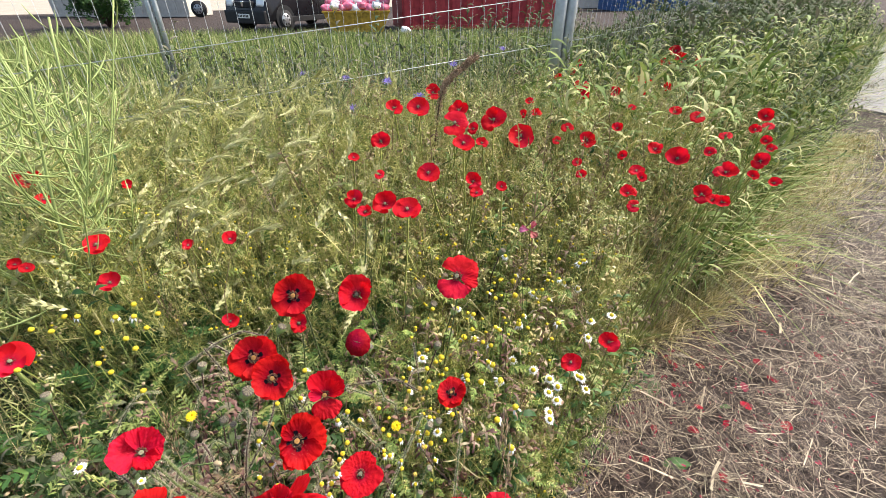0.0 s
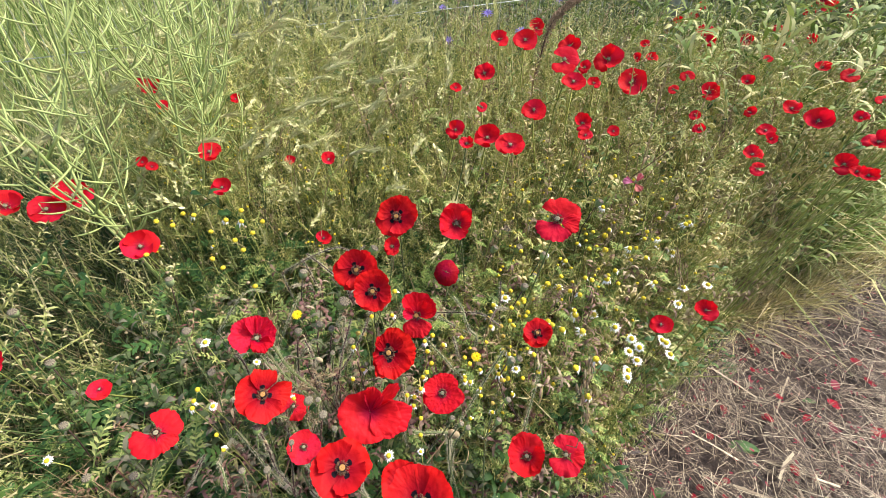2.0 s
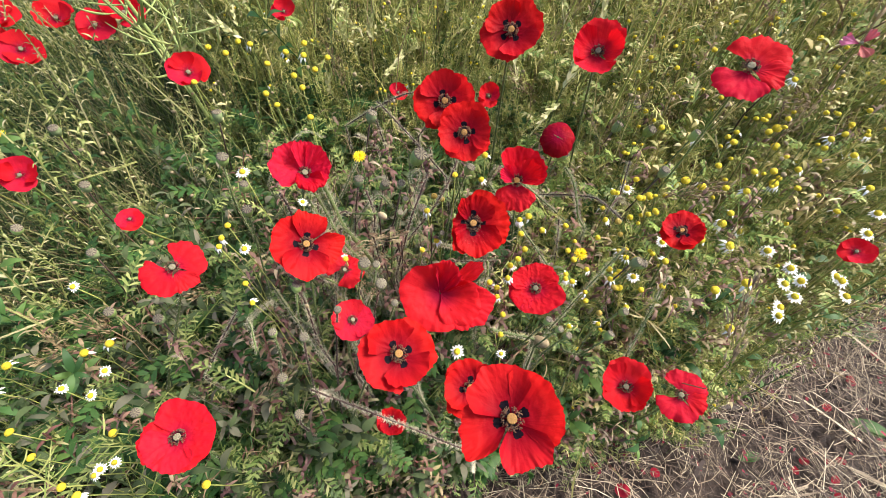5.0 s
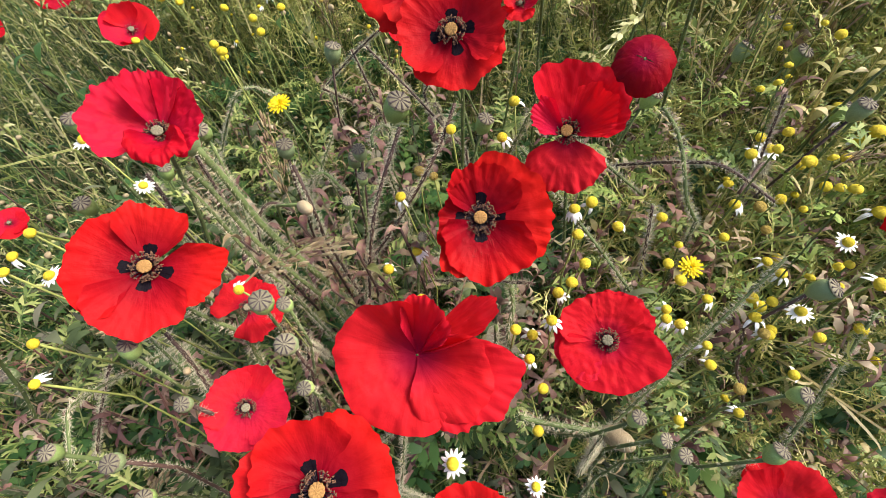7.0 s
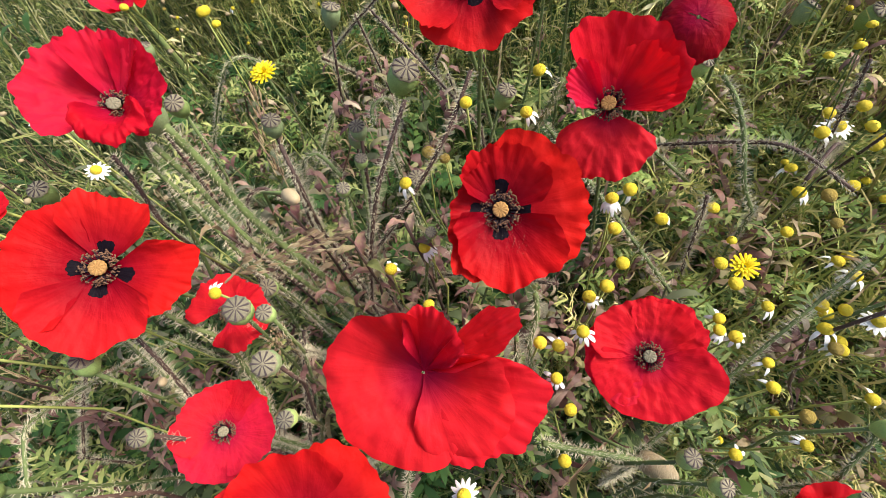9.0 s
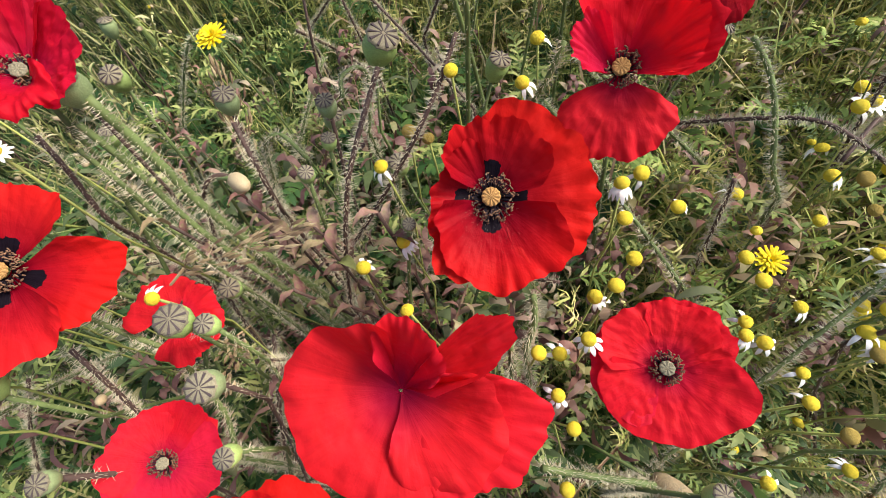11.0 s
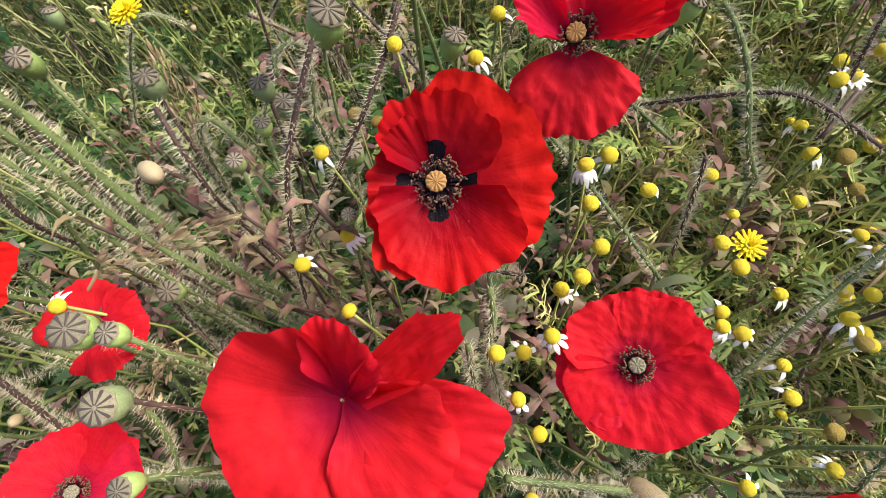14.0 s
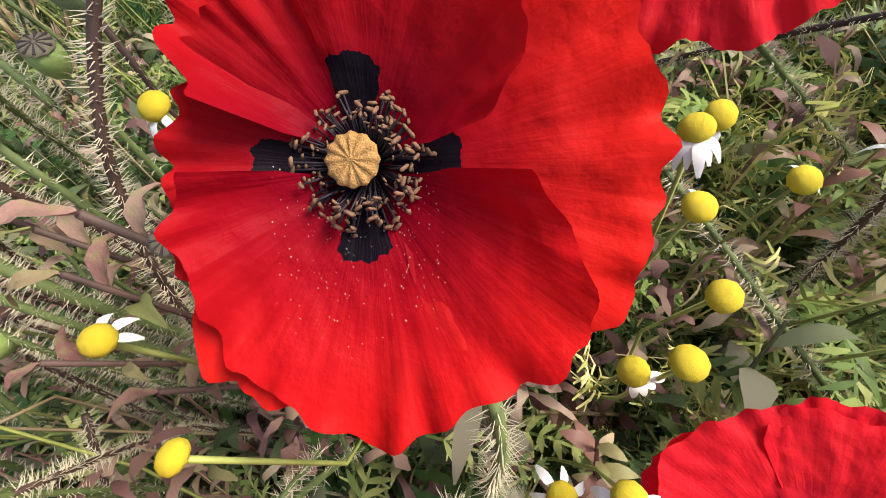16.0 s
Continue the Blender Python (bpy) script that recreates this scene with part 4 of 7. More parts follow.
def chamomile(x, y, z, d, kind):
    COUNT[0] += 1
    seed = 300 + COUNT[0]
    r = np.random.default_rng(seed)
    if math.hypot(x, y) > 0.25 and x < -0.1:
        d *= 0.78
    d *= 0.9
    HEADS.append((x, y, z, d))
    base = rooted(x, y, z, 0.04, seed)
    root = new("chamomile")
    root.location = base
    words = {"bare": "chamomile with a bare yellow dome, its rays fallen", "few": "chamomile with a yellow dome and few drooping white rays", "full": "white-rayed mayweed daisy with a yellow centre", "old": "faded brownish chamomile head without rays"}
    tagged(root, words[kind], "chamomile", "chamomile in the meadow")
    way = Vector((r.normal(0.1, 0.22), r.normal(-0.25, 0.22), 1)).normalized()
    tip = Vector((x, y, z))
    thin_stem(root, base, tip - way * d * 0.1, way, 0.0006, seed, M_THREAD)
    m = Matrix.Translation(tip - Vector(base)) @ way.to_track_quat("Z", "X").to_matrix().to_4x4() @ Matrix.Scale(d, 4)
    part("disc", DOME_OLD if kind == "old" else DOME, root, m)
    if kind == "full":
        n, ray = 13, RAY_UP
    elif kind == "few":
        n, ray = int(r.integers(2, 7)), RAY_DOWN
    else:
        n = 0
    a0, arc = r.uniform(0, 6.28), 6.283 if kind == "full" else r.uniform(1.5, 4)
    for k in range(n):
        part("ray", ray, root, m @ Matrix.Rotation(a0 + arc * k / max(n, 1), 4, "Z") @ Matrix.Scale(r.uniform(0.85, 1.15), 4))
    return root


def floret_ring(n, length, lift, seed):
    r = np.random.default_rng(seed)
    V, F = [], []
    for k in range(n):
        a = 2 * math.pi * k / n + r.uniform(-0.1, 0.1)
        ln = length * r.uniform(0.85, 1.1)
        c, s = math.cos(a), math.sin(a)
        b = len(V)
        for q, w in ((0.0, 0.02), (0.5, 0.045), (1.0, 0.03)):
            x, zz = 0.04 + ln * q, lift * (q - 0.5 * q * q)
            V += [(x * c - w * s * -1, x * s - w * c, zz), (x * c, x * s, zz + 0.015), (x * c - w * s, x * s + w * c, zz)]
        for i in range(2):
            for j in range(2):
                q = b + i * 3 + j
                F.append((q, q + 1, q + 4, q + 3))
    return V, F


def dandelion(x, y, z, d):
    COUNT[0] += 1
    seed = 900 + COUNT[0]
    base = rooted(x, y, z, 0.05, seed)
    root = new("yellow_composite")
    root.location = base
    tagged(root, "bright yellow many-rayed composite flower on a thin stem", "flower", "yellow composite flowers")
    way = Vector((0.1, -0.35, 1)).normalized()
    tip = Vector((x, y, z))
    thin_stem(root, base, tip, way, 0.0008, seed, M_STEM)
    m = Matrix.Translation(tip - Vector(base)) @ way.to_track_quat("Z", "X").to_matrix().to_4x4() @ Matrix.Scale(d, 4)
    for n, ln, lift in ((22, 0.46, 0.10), (18, 0.36, 0.2), (14, 0.24, 0.3), (9, 0.12, 0.35)):
        one = mesh_obj("floret", *floret_ring(1, ln, lift, 3), M_DANDELION)
        for k in range(n):
            part("floret", one, root, m @ Matrix.Rotation(6.283 * k / n + 0.1 * (k % 3), 4, "Z"))
    v, f = revolve([(0.05, -0.3), (0.14, -0.22), (0.16, -0.05), (0.08, 0.02)], 10)
    part("calyx", mesh_obj("calyx", v, f, M_CAPSULE, True), root, m)


def capsule_body():
    prof = [(0.10, -1.25), (0.16, -1.2), (0.32, -1.02), (0.48, -0.68), (0.53, -0.36), (0.49, -0.12), (0.40, 0.0)]
    v, f = revolve(prof, 18, lambda i, k: 0.03 * math.cos(9 * 2 * math.pi * k / 18))
    return v, f


CAP_G = mesh_obj("body", *capsule_body(), M_CAPSULE, True)
CAP_D = mesh_obj("body", *capsule_body(), mat_plain("grey_green_capsule", (0.20, 0.26, 0.12), 0.65, vary=0.3, scale=30), True)
CAP_TOP = mesh_obj("lid", *revolve([(0.38, -0.04), (0.49, 0.0), (0.50, 0.03), (0.40, 0.09), (0.18, 0.14), (0.03, 0.15)], 40, lambda i, k: 0.09 * max(0.0, math.cos(math.pi * k / 2)) if i in (1, 2) else 0), M_CAP, True)
CAP_RAY = box_mesh("ray_line", (0.06, -0.022, 0.105, 0.47, 0.022, 0.150), M_CAPRAY, 0.012)
for vert in CAP_RAY.vertices:
    vert.co.z -= 0.11 * max(0, vert.co.x - 0.1)
    vert.co.z += 0.012
    vert.co.y *= 0.35 + 3.6 * max(0, vert.co.x)


def capsule(x, y, z, d, kind):
    COUNT[0] += 1
    seed = 1500 + COUNT[0]
    r = np.random.default_rng(seed)
    base = rooted(x, y, z, 0.05, seed)
    root = new("poppy_seedhead")
    root.location = base
    tagged(root, "unripe green poppy seed capsule with a ribbed lid" if kind == "green" else "grey-green poppy seed capsule with dark lid rays", "seedhead", "poppy seedheads")
    way = Vector((r.normal(0.38, 0.14), r.normal(-0.05, 0.16), 1)).normalized()
    tip = Vector((x, y, z))
    foot = tip - way * d * 1.2
    pts = stem_points(base, foot, tuple(way), seed, 8) - np.asarray(base)
    rad = np.linspace(0.0013, 0.0010, 8)
    v, f = tube(pts, rad, 5)
    stem = part("stem", mesh_obj("stem", v, f, M_STEM if kind == "green" else M_STEM_BROWN, True), root)
    if math.hypot(x, y) < 0.3:
        v, f = hairs(pts[3:], rad[3:], 1100, 0.0028, seed)
        part("bristles", mesh_obj("bristles", v, f, M_HAIR), stem)
    m = Matrix.Translation(tip - Vector(base)) @ way.to_track_quat("Z", "X").to_matrix().to_4x4() @ Matrix.Scale(d, 4)
    part("body", CAP_G if kind == "green" else CAP_D, root, m)
    lid = part("lid", CAP_TOP, root, m, "ribbed grey-brown lid")
    for k in range(10):
        part("ray_line", CAP_RAY, lid, Matrix.Rotation(2 * math.pi * k / 10, 4, "Z"))


def bristly_stem(points, radius, kind):
    COUNT[0] += 1
    p = np.asarray(points, float)
    s = np.linspace(0, len(p) - 1, 4 * len(p))
    fine = np.stack([np.interp(s, range(len(p)), p[:, k]) for k in range(3)], 1)
    for _ in range(3):
        fine[1:-1] = (fine[:-2] + 2 * fine[1:-1] + fine[2:]) / 4
    low = fine[-1]
    base = np.array([low[0] + 0.02, low[1] + 0.05, ground_z(low[0], low[1])])
    q = np.linspace(0, 1, 7)[1:, None]
    fine = np.concatenate([fine, low + (base - low) * q])[::-1]
    root = new("bristly_stalk")
    root.location = base
    tagged(root, "green poppy stalk set with pale bristles" if kind == "green" else "dark brown poppy stalk set with pale bristles", "stalk", "bristly stalks")
    loc = fine - base
    rad = np.full(len(loc), radius)
    v, f = tube(loc, rad, 7)
    st = part("stem", mesh_obj("stem", v, f, M_STEM if kind == "green" else M_STEM_BROWN, True), root)
    v, f = hairs(loc[4:], rad[4:], 6000, 0.0043, COUNT[0])
    part("bristles", mesh_obj("bristles", v, f, M_HAIR), st)


def bud(x, y, z, d, tilt):
    COUNT[0] += 1
    seed = 2100 + COUNT[0]
    base = rooted(x, y, z, 0.03, seed)
    root = new("poppy_bud")
    root.location = base
    tagged(root, "closed hairy poppy bud, pale olive and nodding", "bud", "poppy buds")
    way = Vector((math.sin(radians(tilt)), -0.3, math.cos(radians(tilt)))).normalized()
    tip = Vector((x, y, z))
    thin_stem(root, base, tip - way * d * 0.5, way, 0.0010, seed, M_STEM)
    prof = [(0.05, -0.5), (0.2, -0.44), (0.29, -0.25), (0.31, 0.0), (0.27, 0.25), (0.16, 0.43), (0.04, 0.5)]
    m = Matrix.Translation(tip - Vector(base)) @ way.to_track_quat("Z", "X").to_matrix().to_4x4() @ Matrix.Scale(d, 4)
    b = part("bud", mesh_obj("bud", *revolve(prof, 14, lambda i, k: 0.04 * math.cos(2 * math.pi * k / 7)), M_BUD, True), root, m)
    pts = np.array([(0, 0, z0) for z0 in np.linspace(-0.42, 0.42, 8)])
    v, f = hairs(pts, np.array([0.2, 0.28, 0.3, 0.31, 0.3, 0.27, 0.2, 0.1]), 130, 0.16, seed)
    v = np.asarray(v)
    part("bristles", mesh_obj("bristles", v, f, M_HAIR), b)


def petal_scrap(seed):
    r = np.random.default_rng(seed)
    n = 7
    v, f = [], []
    for j in range(n):
        for i in range(n):
            u, w = i / (n - 1) * 2 - 1, j / (n - 1) * 2 - 1
            k = max(abs(u), abs(w)) / (math.hypot(u, w) + 1e-9)
            x, y = u * k * 0.5, w * k * 0.42
            v.append((x, y, 0.13 + 0.16 * noise.noise((x * 3, y * 3, seed)) + 0.25 * (x * x) * (1 if seed % 2 else 0.3)))
    for j in range(n - 1):
        for i in range(n - 1):
            a = j * n + i
            f.append((a, a + 1, a + n + 1, a + n))
    return v, f


M_FALLEN = mat_plain("fresh_fallen_petal", (0.24, 0.002, 0.016), 0.9, vary=0.35, scale=40, rand=0.3)
SCRAPS = [mesh_obj("fallen_petal", *petal_scrap(k), M_FALLEN, True) for k in range(4)]
SCRAPS_DRY = [mesh_obj("fallen_petal", *petal_scrap(k + 9), M_DRYPETAL, True) for k in range(3)]


def fallen_petal(x, y, d, dry):
    COUNT[0] += 1
    pool = SCRAPS_DRY if dry else SCRAPS
    ob = new("fallen_petal", pool[COUNT[0] % len(pool)])
    ob.matrix_basis = pose(x, y, ground_z(x, y) + 0.022, (COUNT[0] * 37) % 30 - 15, (COUNT[0] * 53) % 30 - 15, COUNT[0] * 77) @ Matrix.Scale(min(d * 0.85, 0.034), 4)
    tagged(ob, "dark shrivelled fallen poppy petal on straw" if dry else "fallen red poppy petal lying on cut straw", "petal", "fallen petals")


def ground_leaf(x, y, d, turn):
    n, k = 9, 5
    v, f = [], []
    for j in range(n):
        q = j / (n - 1)
        w = 0.22 * math.sin(math.pi * (0.08 + 0.9 * q)) ** 0.8
        for i in range(k):
            u = -1 + 2 * i / (k - 1)
            v.append((q - 0.5, u * w * (1 + 0.1 * noise.noise((q * 9, u, turn))), 0.12 * math.sin(q * 2.6) + 0.06 * abs(u) + 0.03 * noise.noise((q * 5, u * 2, 1))))
    for j in range(n - 1):
        for i in range(k - 1):
            a = j * k + i
            f.append((a, a + 1, a + k + 1, a + k))
    ob = new("weed_leaf", mesh_obj("weed_leaf", v, f, M_BROAD, True))
    ob.matrix_basis = pose(x, y, ground_z(x, y) + 0.015, 0, 0, turn) @ Matrix.Scale(d, 4)
    tagged(ob, "single broad green weed leaf growing through the straw", "leaf", "weed leaves")


def pod_mesh(seed):
    r = np.random.default_rng(seed)
    s = np.linspace(0, 1, 8)
    bend = r.uniform(0.2, 0.5)
    pts = np.stack([s * 0.95, 0 * s, bend * s ** 2], 1)
    return mesh_obj("pod", *tube(pts, [0.007, 0.010, 0.020, 0.024, 0.024, 0.020, 0.011, 0.005], 6), M_POD, True)


PODS = [pod_mesh(k) for k in range(4)]


def rape_plant(x, y, top):
    COUNT[0] += 1
    r = np.random.default_rng(4000 + COUNT[0])
    root = new("rape_plant")
    root.location = (x, y, ground_z(x, y) - 0.01)
    h = top - root.location.z
    tagged(root, "pale green oilseed rape plant hung with slender curved pods", "plant", "rape plants")
    lean = np.array([r.normal(0, 0.08), r.normal(0, 0.08), 0])
    s = np.linspace(0, 1, 9)[:, None]
    main = s * np.array([0, 0, h]) + s ** 2 * lean
    part("stalk", mesh_obj("stalk", *tube(main, np.linspace(0.005, 0.002, 9), 7), M_POD, True), root)
    axes = [(main, 0.45)]
    for k in range(6):
        q0 = r.uniform(0.3, 0.75)
        p0 = q0 * np.array([0, 0, h]) + q0 ** 2 * lean
        a = k * 2.4 + r.uniform(-0.4, 0.4)
        ln = h * r.uniform(0.25, 0.45)
        t = np.linspace(0, 1, 7)[:, None]
        br = p0 + t * np.array([math.cos(a) * ln * 0.45, math.sin(a) * ln * 0.45, 0]) + t ** 1.3 * np.array([0, 0, ln * 0.9])
        part("branch", mesh_obj("branch", *tube(br, np.linspace(0.0026, 0.0012, 7), 5), M_POD, True), root)
        axes.append((br, 0.2))
    for ax, q0 in axes:
        n = 26 if q0 > 0.3 else 15
        for k in range(n):
            q = q0 + (1 - q0) * k / n
            i = q * (len(ax) - 1)
            j = min(int(i), len(ax) - 2)
            p = ax[j] + (ax[j + 1] - ax[j]) * (i - j)
            ln = r.uniform(0.07, 0.10) * (1.05 - 0.35 * q)
            part("pod", PODS[k % 4], root, Matrix.Translation(p) @ Matrix.Rotation(k * 2.4 + r.uniform(-0.5, 0.5), 4, "Z") @ Matrix.Rotation(-r.uniform(-0.1, 0.75), 4, "Y") @ Matrix.Scale(ln, 4))


def ear_mesh(seed):
    """A barley ear with long awns, one unit long, along +z and nodding to +x."""
    r = np.random.default_rng(seed)
    V, F = [], []

    def axis(q):
        return np.array([0.35 * q * q, 0, q * (1 - 0.15 * q)])
    for k in range(22):
        q = k / 22
        c = axis(q)
        for sg in (-1, 1):
            d = np.array([r.uniform(-0.15, 0.3), sg * r.uniform(0.2, 0.5), 1.0])
            d /= np.linalg.norm(d)
            v, f = tube([c, c + d * 0.06, c + d * 0.13], [0.02, 0.055, 0.012], 4)
            b = len(V)
            V += list(v)
            F += [tuple(i + b for i in t) for t in f]
            a0 = c + d * 0.12
            a1 = a0 + (d + np.array([0.25, sg * 0.05, 0.2])) * r.uniform(0.22, 0.4)
            v, f = tube([a0, (a0 + a1) / 2, a1], [0.010, 0.007, 0.003], 3)
            b = len(V)
            V += list(v)
            F += [tuple(i + b for i in t) for t in f]
    return mesh_obj("ear", V, F, M_BARLEY)


EARS = [ear_mesh(k) for k in range(4)]


def barley(x, y, z, d):
    COUNT[0] += 1
    seed = 6000 + COUNT[0]
    r = np.random.default_rng(seed)
    base = rooted(x, y, z, 0.06, seed)
    root = new("wild_barley")
    root.location = base
    tagged(root, "straw-coloured wild barley with a nodding bearded ear", "barley", "wild barley")
    a = r.uniform(-0.9, 0.9)
    way = Vector((math.cos(a) * 0.9, math.sin(a) * 0.9, r.uniform(-0.1, 0.9))).normalized()
    tip = Vector((x, y, z))
    thin_stem(root, base, tip, way, 0.0007, seed, M_DRY)
    m = Matrix.Translation(tip - Vector(base)) @ way.to_track_quat("Z", "X").to_matrix().to_4x4() @ Matrix.Rotation(r.uniform(0, 6.28), 4, "Z") @ Matrix.Scale(d, 4)
    tagged(part("ear", EARS[COUNT[0] % 4], root, m), kind="stuff")


def panicle_mesh(seed):
    """A loose grass flower-head of many small spikelets."""
    r = np.random.default_rng(seed)
    V, F = [], []
    for k in range(46):
        q = r.uniform(0, 1)
        a = r.uniform(0, 6.28)
        w = 0.16 * math.sin(math.pi * (0.12 + 0.85 * q))
        c = np.array([math.cos(a) * w * r.uniform(0.2, 1), math.sin(a) * w * r.uniform(0.2, 1), q])
        d = np.array([c[0] * 1.2, c[1] * 1.2, 0.5])
        d /= np.linalg.norm(d) + 1e-9
        v, f = tube([c, c + d * 0.05, c + d * 0.11], [0.006, 0.016, 0.002], 4)
        b = len(V)
        V += list(v)
        F += [tuple(i + b for i in t) for t in f]
        if k % 2 == 0:
            v, f = tube([np.array([0, 0, max(0, q - 0.12)]), c], [0.004, 0.003], 3)
            b = len(V)
            V += list(v)
            F += [tuple(i + b for i in t) for t in f]
    return mesh_obj("panicle", V, F, M_DRY)


PANICLES = [panicle_mesh(k) for k in range(3)]


def grass_head(x, y, z, d, lay=None):
    COUNT[0] += 1
    seed = 8000 + COUNT[0]
    r = np.random.default_rng(seed)
    base = rooted(x, y, z, 0.06, seed)
    root = new("grass_seedhead")
    root.location = base
    tagged(root, "loose pinkish straw grass seedhead on a thin stalk", "grass", "grass seedheads")
    way = Vector((r.normal(0.2, 0.5), r.normal(0, 0.5), r.uniform(0.5, 1.2))).normalized()
    way = Vector(lay).normalized() if lay else way
    tip = Vector((x, y, z))
    thin_stem(root, base, tip - way * d, way, 0.0006, seed, M_DRY)
    m = Matrix.Translation(tip - way * d - Vector(base)) @ way.to_track_quat("Z", "X").to_matrix().to_4x4() @ Matrix.Scale(d, 4)
    part("panicle", PANICLES[COUNT[0] % 3], root, m)


def violet(x, y, z, d):
    COUNT[0] += 1
    base = rooted(x, y, z, 0.05, 9000 + COUNT[0])
    root = new("violet_flower")
    root.location = base
    tagged(root, "small violet-blue flower head among tall weeds", "flower", "violet flowers")
    thin_stem(root, base, (x, y, z), (0.0, -0.2, 0.98), 0.0012, 9000 + COUNT[0], M_STEM)
    m = Matrix.Translation(Vector((x, y, z)) - Vector(base)) @ Matrix.Rotation(0.5, 4, "X") @ Matrix.Scale(d, 4)
    for n, ln, lift in ((9, 0.5, 0.15), (7, 0.3, 0.3)):
        one = mesh_obj("floret", *floret_ring(1, ln, lift, 3), M_VIOLET)
        for k in range(n):
            part("floret", one, root, m @ Matrix.Rotation(6.283 * k / n, 4, "Z"))


def wilted_leaf(seed):
    """A lance-shaped leaf, wavy and curling at its tip, one unit long."""
    n, k = 12, 5
    v, f = [], []
    for j in range(n):
        q = j / (n - 1)
        w = 0.17 * math.sin(math.pi * (0.06 + 0.9 * q ** 0.8)) * (1 + 0.25 * noise.noise((q * 7, seed, 0)))
        for i in range(k):
            u = -1 + 2 * i / (k - 1)
            v.append((q * (1 - 0.12 * q), u * w, 0.28 * math.sin(q * 2.4) - 0.32 * q ** 3 + 0.05 * abs(u) + 0.07 * noise.noise((q * 6, u * 1.5, seed))))
    for j in range(n - 1):
        for i in range(k - 1):
            a = j * k + i
            f.append((a, a + 1, a + k + 1, a + k))
    return mesh_obj("leaf", v, f, M_WILT, True)


M_WILT = Mat("wilted_leaf", 0.65)
_oi = M_WILT.t.nodes.new("ShaderNodeObjectInfo")
_c = M_WILT.ramp(_oi.outputs["Random"], [(0.0, (0.20, 0.085, 0.08)), (0.35, (0.32, 0.19, 0.15)), (0.6, (0.20, 0.23, 0.07)), (0.8, (0.40, 0.27, 0.20)), (1.0, (0.15, 0.06, 0.06))])
_c = M_WILT.mix(M_WILT.ramp(M_WILT.noise(5.0), [(0.45, (0, 0, 0)), (0.7, (0.6, 0.6, 0.6))]), _c, (0.22, 0.24, 0.08))
M_WILT.color(_c)
M_WILT.bump(M_WILT.noise(14.0), 0.4, 0.001)
M_WILT.thin(_c, 0.25)
M_WILT = M_WILT.m
WILTED = [wilted_leaf(k * 1.9) for k in range(4)]


def withered_plant(x, y, z, h):
    COUNT[0] += 1
    seed = 12000 + COUNT[0]
    r = np.random.default_rng(seed)
    base = (x + 0.01, y + 0.03, ground_z(x, y) - 0.005)
    root = new("withered_plant")
    root.location = base
    tagged(root, "withering plant with rosy and yellowing curled leaves", "plant", "withered plants")
    tip = np.array([x, y, z + h * 0.6])
    pts = stem_points(base, tip, (0.1, -0.3, 0.95), seed, 8) - np.asarray(base)
    part("stem", mesh_obj("stem", *tube(pts, np.linspace(0.0016, 0.0008, 8), 6), M_STEM_BROWN, True), root)
    for k in range(16):
        q = 0.55 + 0.45 * k / 15
        i = q * 7
        j = min(int(i), 6)
        p = pts[j] + (pts[j + 1] - pts[j]) * (i - j)
        part("leaf", WILTED[k % 4], root, Matrix.Translation(p) @ Matrix.Rotation(k * 2.4 + r.uniform(-0.5, 0.5), 4, "Z") @ Matrix.Rotation(-r.uniform(-0.2, 0.9), 4, "Y") @ Matrix.Scale(r.uniform(0.010, 0.018), 4))


def dock_stalk(points):
    COUNT[0] += 1
    p = np.asarray(points, float)
    base = np.array([p[0][0] - 0.02, p[0][1] + 0.03, ground_z(p[0][0], p[0][1])])
    path = np.concatenate([[base, base * 0.4 + p[0] * 0.6 + [-0.02, 0, 0.03]], p])
    s = np.linspace(0, len(path) - 1, 24)
    fine = np.stack([np.interp(s, range(len(path)), path[:, k]) for k in range(3)], 1)
    for _ in range(4):
        fine[1:-1] = (fine[:-2] + 2 * fine[1:-1] + fine[2:]) / 4
    root = new("dock_stalk")
    root.location = base
    tagged(root, "dead brown dock stalk set with rusty seeds", "stalk", "dock stalks")
    loc = fine - base
    part("stem", mesh_obj("stem", *tube(loc, np.linspace(0.003, 0.0012, 24), 6), M_STEM_BROWN, True), root)
    r = np.random.default_rng(COUNT[0])
    V, F = [], []
    for k in range(1100):
        i = r.uniform(7, 22.9)
        j = int(i)
        c = loc[j] + (loc[j + 1] - loc[j]) * (i - j)
        d = r.normal(size=3)
        d /= np.linalg.norm(d)
        c = c + d * r.uniform(0.002, 0.009)
        v, f = tube([c, c + d * 0.002, c + d * 0.0045], [0.0007, 0.0023, 0.0004], 4)
        b = len(V)
        V += list(v)
        F += [tuple(q + b for q in t) for t in f]
    tagged(part("seed_head", mesh_obj("seed_head", V, F, M_DOCK), root), kind="stuff")


chamomile(-0.030, 0.044, 0.781, 0.0067, "bare")
chamomile(-0.005, 0.062, 0.769, 0.0071, "few")
chamomile(-0.045, 0.003, 0.758, 0.0069, "few")
chamomile(-0.025, -0.018, 0.741, 0.0068, "few")
chamomile(0.062, -0.045, 0.690, 0.0068, "bare")
chamomile(0.067, -0.067, 0.687, 0.0065, "bare")
chamomile(0.140, 0.001, 0.697, 0.0065, "few")
chamomile(0.108, 0.054, 0.708, 0.0075, "bare")
chamomile(0.048, 0.045, 0.742, 0.0073, "few")
chamomile(0.074, 0.060, 0.722, 0.0076, "few")
chamomile(0.0535, 0.038, 0.729, 0.0077, "few")
chamomile(0.0625, 0.024, 0.722, 0.0075, "bare")
chamomile(0.0592, 0.008, 0.721, 0.0076, "bare")
